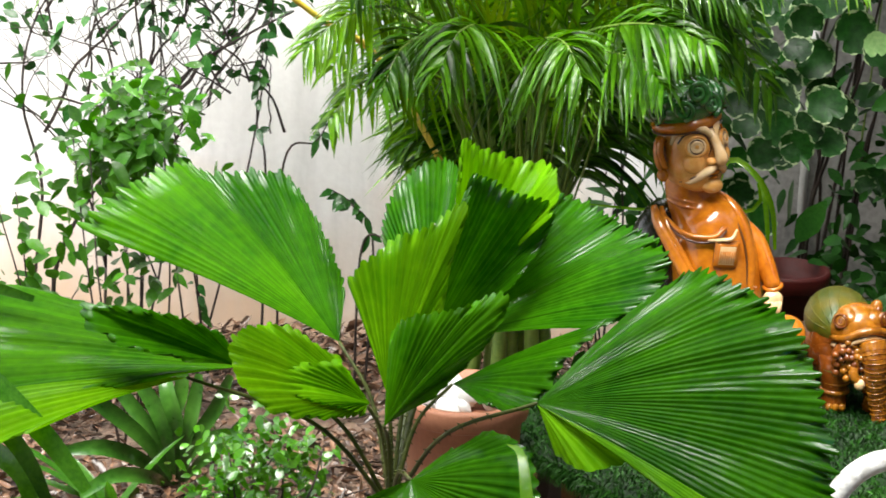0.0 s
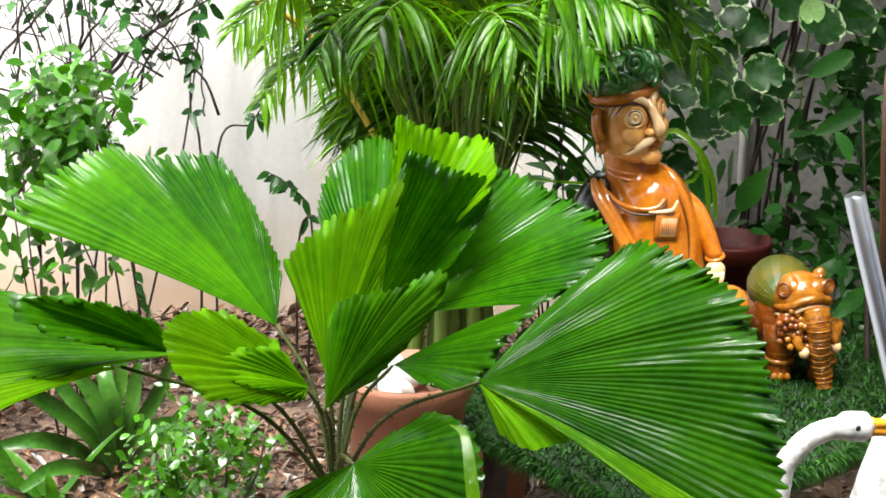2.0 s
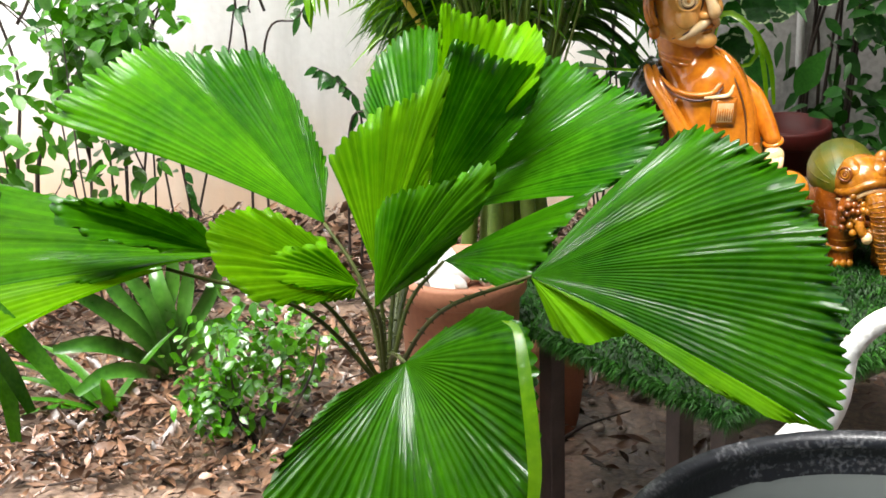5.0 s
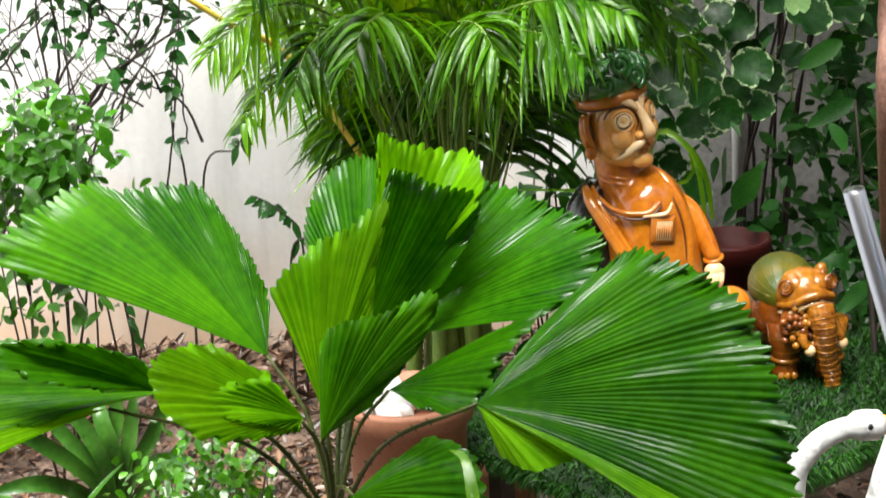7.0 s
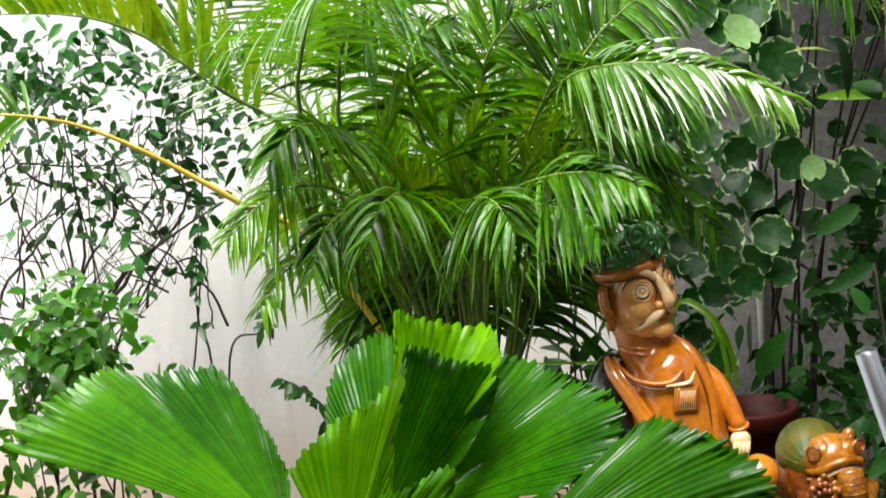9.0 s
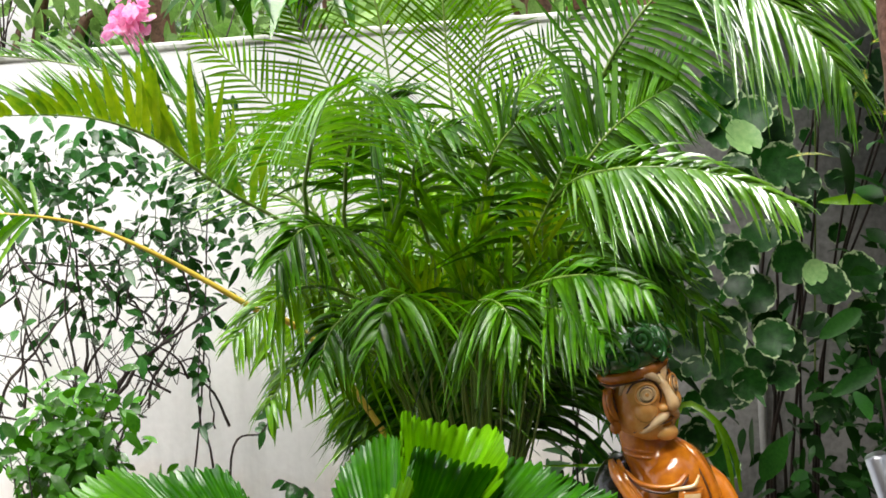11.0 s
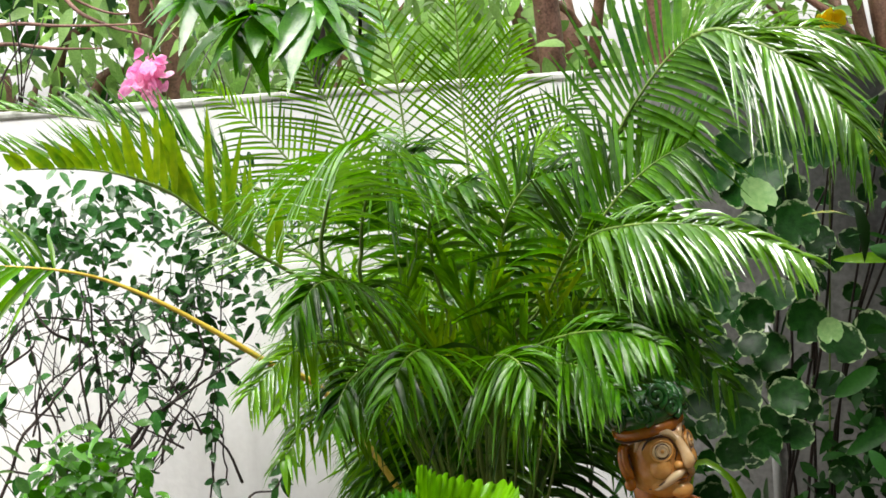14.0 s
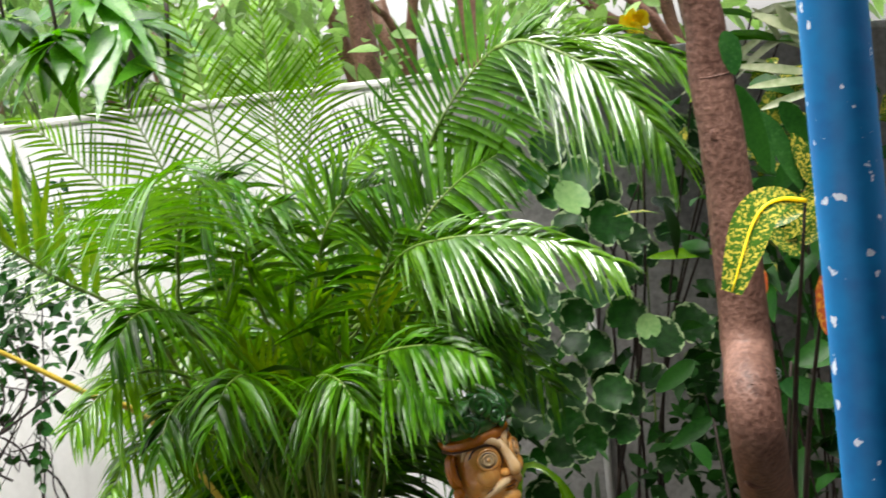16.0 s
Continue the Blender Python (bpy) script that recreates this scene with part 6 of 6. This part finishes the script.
# ---- litter ----
def litter():
    verts, faces = [], []
    for i in range(36000):
        x, y = R.uniform(-2.0, 1.2), R.uniform(3.3, 5.8)
        if noise.noise((x * 1.3, y * 1.3, 5)) < -0.25 and R.random() < 0.7:
            continue
        if (y < 3.85 and R.random() < 0.7) or (x > 0.05 and y < 4.3 and R.random() < 0.9):
            continue
        l = R.uniform(0.025, 0.075) if i % 3 == 0 else R.uniform(0.008, 0.035)
        a = R.uniform(0, 6.28)
        blade_into(verts, faces, (x, y, R.uniform(0.012, 0.05)), (math.cos(a), math.sin(a), R.uniform(-0.15, 0.35)), rv(0.5) + Vector((0, 0, 1)), l, l * R.uniform(0.16, 0.52), R.uniform(-0.5, 0.4), R.uniform(0.1, 1.1), twist=R.uniform(-1.6, 1.6))
    m = M["litter"]
    n, k = m.node_tree.nodes, m.node_tree.links
    geo = n.new("ShaderNodeNewGeometry")
    hsv = [q for q in n if q.type == "HUE_SAT"][0]
    mr = [q for q in n if q.type == "MAP_RANGE"][0]
    k.new(geo.outputs["Random Per Island"], mr.inputs["Value"])
    mr.inputs["To Min"].default_value, mr.inputs["To Max"].default_value = 0.12, 1.9
    tagged(mesh_part("leaf_litter", verts, faces, m), "layer of wet brown fallen leaves", "litter", kind="stuff")
    verts, faces = [], []
    for i in range(90):
        x, y = R.uniform(-1.6, 0.6), R.uniform(3.4, 5.6)
        bm_s = R.uniform(0.006, 0.02)
        o = len(verts)
        for z, r in ((0, 0.8), (0.6, 1.0), (1.0, 0.5)):
            for j in range(7):
                a = 2 * math.pi * j / 7
                verts.append((x + bm_s * r * math.cos(a) * R.uniform(0.8, 1.2), y + bm_s * r * math.sin(a), 0.005 + bm_s * z * 0.8))
        for q in range(2):
            for j in range(7):
                a, b = o + q * 7 + j, o + q * 7 + (j + 1) % 7
                faces.append((a, b, b + 7, a + 7))
        faces.append(tuple(o + 14 + j for j in range(7)))
    tagged(mesh_part("gravel", verts, faces, M["stone"]), "scattered small pale stones on the soil", "gravel", kind="stuff")
    for i in range(60):
        x, y, a = R.uniform(-1.4, 0.2), R.uniform(3.8, 5.2), R.uniform(0, 6.28)
        l = R.uniform(0.08, 0.25)
        bm = bmesh.new()
        p = Vector((x, y, 0.02))
        d = Vector((math.cos(a), math.sin(a), R.uniform(0, 0.25)))
        tube(bm, spline([p, p + d * l * 0.5 + rv(0.02), p + d * l], 7), [0.005, 0.002], 5)
        tagged(part("fallen_twig", bm, M["twig"]), "thin fallen twig among the dead leaves", "twig", "fallen twigs")


litter()


# ---- drooping long-leaved branch with a pink flower ----
def oleander():
    ol = thing("oleander", (-0.45, 6.5, 0.0), "drooping long-leaved bush with a pink flower", "shrub")
    hub = [((-0.509, 5.000, 2.230), 26), ((-0.319, 5.000, 2.247), 22), ((-0.415, 5.100, 2.338), 22), ((-0.659, 5.100, 2.292), 16), ((-0.218, 5.000, 2.131), 9)]
    for c, n in hub:
        bm = bmesh.new()
        c = Vector(c)
        tube(bm, spline([(-0.45, 6.5, -0.02), (-0.45, 6.4, 1.6), (-0.42, 6.1, 2.5), c + Vector((0, 0.1, 0.22)), c], 18), [0.020, 0.005], 7)
        under(part("branch", bm, M["twig"]), ol)
        for i in range(n):
            a = R.uniform(0, 6.28)
            d = Vector((math.cos(a), math.sin(a) * 0.8, R.uniform(-0.5, 0.25)))
            verts, faces = [], []
            blade_into(verts, faces, c + rv(0.02), d, rv(0.4) + Vector((0, -0.3, 1)), R.uniform(0.15, 0.25), R.uniform(0.048, 0.07), R.uniform(0.3, 0.8), 0.25, twist=R.uniform(-0.5, 0.5))
            under(mesh_part("leaf", verts, faces, M["long_leaf"]), ol)
    f = Vector((-0.804, 4.950, 2.082))
    bm = bmesh.new()
    tube(bm, spline([hub[3][0], f + Vector((0.05, 0.02, 0.09)), f + Vector((0, 0, 0.03))], 10), [0.005, 0.003], 6)
    under(part("flower_stalk", bm, M["rachis"]), ol)
    verts, faces = [], []
    for i in range(60):
        c = f + Vector((R.gauss(0, 0.024), R.gauss(0, 0.022), R.gauss(0, 0.024)))
        blade_into(verts, faces, c, rv() + Vector((0, -0.5, -0.1)), rv() + Vector((0, -1, 0)), R.uniform(0.028, 0.044), 0.032, 0.3, -0.35, [(0, 0.3), (0.4, 0.9), (0.75, 1.0), (1, 0.5)])
    under(mesh_part("flower", verts, faces, M["pink"], None, "cluster of ruffled pink petals"), ol)


oleander()


# ---- crotons and flowers near the tree ----
def spotted(name, c1, c2, spot, scale):
    m = mat(name, c1, c2, 6, 0.35, 0.1, 60, through_light=0.15, coat=0.1, spec=0.2)
    n, k = m.node_tree.nodes, m.node_tree.links
    b = n["Principled BSDF"]
    col = b.inputs["Base Color"].links[0].from_socket
    co, ns, rp, mx = (n.new(t) for t in ("ShaderNodeTexCoord", "ShaderNodeTexNoise", "ShaderNodeValToRGB", "ShaderNodeMix"))
    ns.inputs["Scale"].default_value, ns.inputs["Detail"].default_value = scale, 2
    k.new(co.outputs["Object"], ns.inputs["Vector"])
    rp.color_ramp.elements[0].position, rp.color_ramp.elements[1].position = 0.52, 0.57
    k.new(ns.outputs["Fac"], rp.inputs[0])
    mx.data_type = "RGBA"
    mx.inputs[7].default_value = (*spot, 1)
    k.new(rp.outputs[0], mx.inputs[0])
    k.new(col, mx.inputs[6])
    k.new(mx.outputs[2], b.inputs["Base Color"])
    return m


CROTON = spotted("croton_leaf", (0.022, 0.075, 0.008), (0.05, 0.13, 0.012), (0.55, 0.46, 0.06), 170)
CROTON_RED = spotted("red_croton_leaf", (0.30, 0.05, 0.02), (0.45, 0.10, 0.03), (0.65, 0.30, 0.04), 110)
WIDE = [(0, 0.1), (0.08, 0.55), (0.25, 0.95), (0.45, 1.0), (0.65, 0.92), (0.85, 0.6), (0.95, 0.3), (1, 0)]


def croton():
    cr = thing("croton", (1.02, 3.75, 0), "croton with yellow and red mottled leaves", "plant")
    curve = [(1.024, 3.270, 1.706), (0.976, 3.250, 1.717), (0.934, 3.230, 1.709), (0.905, 3.220, 1.678), (0.880, 3.210, 1.629), (0.850, 3.200, 1.563)]
    base = Vector(curve[0])
    ribbon(curve, 0.078, CROTON, cr, 0.12)
    bm = bmesh.new()
    tube(bm, [p + Vector((0, -0.004, 0.001)) for p in spline(curve, 16)], [0.0045, 0.0016], 6)
    under(part("midrib", bm, M["yellow"]), cr)
    for p, e, w, m in (((1.088, 3.400, 1.551), (1.082, 3.400, 1.428), 0.06, CROTON_RED), ((1.144, 3.600, 1.367), (1.069, 3.600, 1.341), 0.05, M["dark_leaf"]), ((1.029, 3.600, 1.298), (1.145, 3.600, 1.246), 0.06, M["shrub"]),
                       ((1.085, 3.700, 1.322), (1.210, 3.700, 1.330), 0.05, M["dark_leaf"]), ((1.132, 3.700, 1.549), (1.053, 3.700, 1.619), 0.05, CROTON), ((1.170, 3.700, 1.689), (1.133, 3.700, 1.814), 0.05, CROTON),
                       ((1.138, 3.800, 1.563), (1.244, 3.800, 1.612), 0.05, CROTON), ((0.997, 3.600, 1.926), (1.061, 3.600, 1.744), 0.055, M["shrub"]), ((0.947, 3.500, 1.466), (0.992, 3.500, 1.563), 0.05, CROTON_RED),
                       ((1.016, 4.200, 1.111), (0.902, 4.200, 1.057), 0.045, M["dark_leaf"]), ((1.029, 4.400, 1.217), (0.921, 4.400, 1.158), 0.05, M["dark_leaf"]), ((1.139, 4.500, 1.475), (0.955, 4.500, 1.491), 0.03, M["areca_light"]),
                       ((0.971, 3.500, 1.929), (1.023, 3.500, 1.754), 0.05, M["dark_leaf"]),
                       ((1.237, 3.900, 2.009), (1.128, 3.900, 2.072), 0.03, M["cream_strap"]),
                       ((1.246, 3.900, 1.971), (1.181, 3.900, 2.091), 0.03, M["cream_strap"]),
                       ((1.254, 3.900, 1.920), (1.078, 3.900, 1.965), 0.022, M["cream_strap"]),
                       ((1.244, 3.850, 1.908), (1.086, 3.850, 1.915), 0.02, M["cream_strap"]),
                       ((1.251, 3.900, 1.895), (1.318, 3.900, 2.050), 0.03, M["cream_strap"]),
                       ((1.235, 3.850, 1.884), (1.112, 3.850, 1.862), 0.02, M["cream_strap"]),
                       ((1.076, 3.700, 1.857), (1.146, 3.700, 1.692), 0.045, M["shrub"]),
                       ((1.182, 3.750, 1.782), (1.098, 3.750, 1.683), 0.05, M["dark_leaf"]),
                       ((1.143, 3.800, 1.871), (1.208, 3.800, 1.765), 0.05, M["dark_leaf"]),
                       ((1.182, 3.700, 1.688), (1.099, 3.700, 1.589), 0.05, CROTON),
                       ((1.020, 3.600, 1.632), (1.112, 3.600, 1.655), 0.035, CROTON),
                       ((0.884, 3.200, 2.038), (0.897, 3.200, 1.960), 0.05, M["shrub"])):
        verts, faces = [], []
        d = Vector(e) - Vector(p)
        blade_into(verts, faces, p, d, (R.uniform(-0.4, 0.4), -1, 0.5), d.length, w, 0.05, 0.25, WIDE)
        under(mesh_part("leaf", verts, faces, m), cr)
    for e in (base, Vector((1.088, 3.400, 1.551)), Vector((1.132, 3.700, 1.549)), Vector((1.085, 3.700, 1.322)), Vector((1.016, 4.200, 1.111)), Vector((0.997, 3.600, 1.926))):
        bm = bmesh.new()
        tube(bm, spline([(1.02, 3.75, -0.02), Vector((1.02, 3.75, 0)).lerp(e, 0.55) + Vector((0, 0.05, 0.15)), e], 12), [0.010, 0.003], 6)
        under(part("stem", bm, M["twig"]), cr)


croton()
leafy("croton_bush", (1.25, 4.0, 0), "dense dark croton bush beside the tree", "shrub", [((1.22, 4.1, 1.5), (0.12, 0.1, 0.2)), ((1.25, 4.1, 1.1), (0.14, 0.1, 0.2)), ((1.2, 4.2, 0.7), (0.15, 0.1, 0.2))], 230, (0.08, 0.16), M["dark_leaf"], M["twig"], wide=0.35, droop=0.5)
leafy("spotted_bush", (1.3, 4.3, 0), "yellow-speckled croton bush by the wall", "shrub", [((1.3, 4.3, 1.75), (0.15, 0.1, 0.12))], 60, (0.09, 0.16), CROTON, M["twig"], wide=0.3, droop=0.5)


def flower_plant():
    fp = thing("yellow_flower_plant", (1.05, 5.35, 0), "plant with a yellow flower and pale strap leaves", "plant")
    f = Vector((1.086, 5.000, 2.087))
    bm = bmesh.new()
    tube(bm, spline([(1.05, 5.35, -0.02), (1.1, 5.3, 1.2), f + Vector((0, 0.02, -0.03))], 14), [0.004, 0.002], 6)
    under(part("stem", bm, M["rachis"]), fp)
    verts, faces = [], []
    for i in range(26):
        blade_into(verts, faces, f + rv(0.018), rv() + Vector((0, -0.4, 0.2)), rv() + Vector((0, -1, 0)), R.uniform(0.035, 0.05), 0.035, 0.2, -0.2, [(0, 0.4), (0.5, 1), (0.85, 0.8), (1, 0.4)])
    under(mesh_part("flower", verts, faces, M["yellow"], None, "ruffled yellow bloom"), fp)
    for c0 in ((1.242, 4.600, 1.938), (1.355, 4.500, 1.996), (1.201, 4.800, 1.959), (1.315, 4.600, 2.062)):
        for i in range(7):
            verts, faces = [], []
            a = R.uniform(-0.6, 3.7)
            d = Vector((math.cos(a), -0.3, math.sin(a) * 0.8))
            blade_into(verts, faces, c0, d, (0, -1, 0.6), R.uniform(0.14, 0.26), 0.022, 0.3, 0.4, [(0, 0.8), (0.3, 1), (0.6, 0.8), (0.85, 0.4), (1, 0)])
            under(mesh_part("leaf", verts, faces, M["cream_strap"] if i % 3 else M["shrub_light"]), fp)
        bm = bmesh.new()
        tube(bm, spline([(1.05, 5.35, -0.02), (1.1, 5.2, 1.0), c0], 12), [0.005, 0.003], 6)
        under(part("stem", bm, M["twig"]), fp)


flower_plant()


def wall_pipe():
    a = (1.005, 5.800, 0.549)
    bm = bmesh.new()
    tube(bm, [(a[0], 5.815, 0.0), (a[0], 5.815, 0.6), (a[0], 5.815, 1.25)], 0.014, 14)
    tagged(part("downpipe", bm, M["pale_pipe"]), "thin pale pipe down the grey wall", "pipe")


wall_pipe()


# ---- beyond the wall ----
def far_tree(x, y, h, r, n, material, seed_leaf, label):
    tr = thing("far_tree", (x, y, 0), label, "tree", "trees beyond the wall")
    bm = bmesh.new()
    tube(bm, spline([(x, y, -0.05), (x + 0.1, y, h * 0.4), (x - 0.05, y, h * 0.75)], 10), [0.12, 0.05], 10)
    under(part("trunk", bm, M["bark"]), tr)
    for i in range(6):
        bm = bmesh.new()
        e = Vector((x + R.uniform(-r, r), y + R.uniform(-r, r) * 0.5, h * R.uniform(0.6, 1.0)))
        tube(bm, spline([(x + 0.05, y, h * R.uniform(0.25, 0.6)), Vector((x, y, h * 0.6)).lerp(e, 0.5) + rv(0.15), e], 8), [0.045, 0.012], 7)
        under(part("limb", bm, M["bark"]), tr)
    verts, faces = [], []
    centres = [Vector((x + R.uniform(-r, r), y + R.uniform(-r, r) * 0.6, h * R.uniform(0.5, 1.1))) for _ in range(16)]
    for i in range(n):
        c = R.choice(centres) + Vector((R.gauss(0, r * 0.22), R.gauss(0, r * 0.22), R.gauss(0, r * 0.2)))
        l = R.uniform(*seed_leaf)
        blade_into(verts, faces, c, rv() + Vector((0, 0, -0.2)), rv() + Vector((0, -0.5, 0.8)), l, l * 0.42, 0.3)
    under(mesh_part("crown", verts, faces, material), tr)


far_tree(-2.1, 8.6, 2.9, 0.8, 700, M["shrub"], (0.10, 0.2), "leafy dark green tree beyond the wall")
far_tree(-0.6, 10.5, 3.4, 1.1, 1500, M["far_green"], (0.10, 0.2), "light green tree beyond the wall")
far_tree(0.7, 9.8, 3.2, 1.0, 800, M["far_green"], (0.10, 0.2), "light green tree beyond the wall")
far_tree(2.2, 9.0, 3.2, 0.9, 500, M["far_green"], (0.10, 0.2), "light green tree beyond the wall")
for x, y in ((0.42, 7.6), (0.95, 8.2), (-1.35, 8.0), (-1.2, 7.8)):
    bm = bmesh.new()
    tube(bm, spline([(x, y, -0.05), (x + 0.05, y, 1.5), (x - 0.05, y, 3.6)], 12), [0.07, 0.05], 10)
    tagged(part("dead_tree", bm, M["bark"]), "bare brown trunk beyond the wall", "tree", "trunks beyond the wall")
twiggy("dry_shrub", (-1.35, 6.6, 0), "dry tangled twigs beyond the wall", [((-1.4, 6.6, -0.02), (0.1, 0, 1), 0.02), ((-1.25, 6.7, -0.02), (0.3, 0, 1), 0.02), ((-1.5, 6.7, -0.02), (-0.1, 0, 1), 0.02)], 60, (0.04, 0.08), M["shrub_light"], 9.0, lead=0.75)
for pts in ([(-1.718, 6.600, 2.312), (-1.405, 6.600, 2.306), (-1.077, 6.500, 2.287)], [(-1.725, 6.600, 2.240), (-1.434, 6.600, 2.225), (-1.247, 6.600, 2.212)], [(-1.396, 6.700, 2.417), (-1.199, 6.600, 2.285), (-1.041, 6.500, 2.230)], [(-1.116, 6.600, 2.516), (-1.049, 6.600, 2.326), (-0.955, 6.600, 2.216)], [(-1.487, 6.600, 2.543), (-1.315, 6.600, 2.386), (-1.132, 6.600, 2.332)]):
    bm = bmesh.new()
    tube(bm, spline([pts[0], Vector(pts[0]).lerp(Vector(pts[1]), 0.5) + rv(0.03), pts[1], Vector(pts[1]).lerp(Vector(pts[2]), 0.5) + rv(0.03), pts[2]], 20), [0.009, 0.003], 6)
    under(part("branch", bm, M["bark"]), bpy.data.objects["dry_shrub"])


def far_hedge():
    """A belt of mixed foliage beyond the wall."""
    verts, faces = [], []
    for i in range(7000):
        x = R.uniform(-3.4, 3.6)
        z = R.uniform(1.7, 3.1)
        y = R.uniform(7.2, 9.5)
        if noise.noise((x * 1.5, y * 0.6, z * 1.5)) < (-0.02 if x < 0.2 else 0.10):
            continue
        l = R.uniform(0.06, 0.15)
        blade_into(verts, faces, (x, y, z), rv() + Vector((0, 0, -0.3)), rv() + Vector((0, -0.5, 0.8)), l, l * 0.45, 0.3)
    for i in range(5200):
        x, y, z = R.uniform(-3.6, 0.2), R.uniform(6.8, 9.4), R.uniform(1.6, 3.3)
        if noise.noise((x * 2.2, y, z * 2.2)) < -0.06:
            continue
        l = R.uniform(0.06, 0.14)
        blade_into(verts, faces, (x, y, z), rv() + Vector((0, 0, -0.3)), rv() + Vector((0, -0.5, 0.8)), l, l * 0.45, 0.3)
    tagged(mesh_part("far_foliage", verts, faces, M["far_green"]), "mixed light green foliage beyond the wall", "foliage", kind="stuff")


far_hedge()
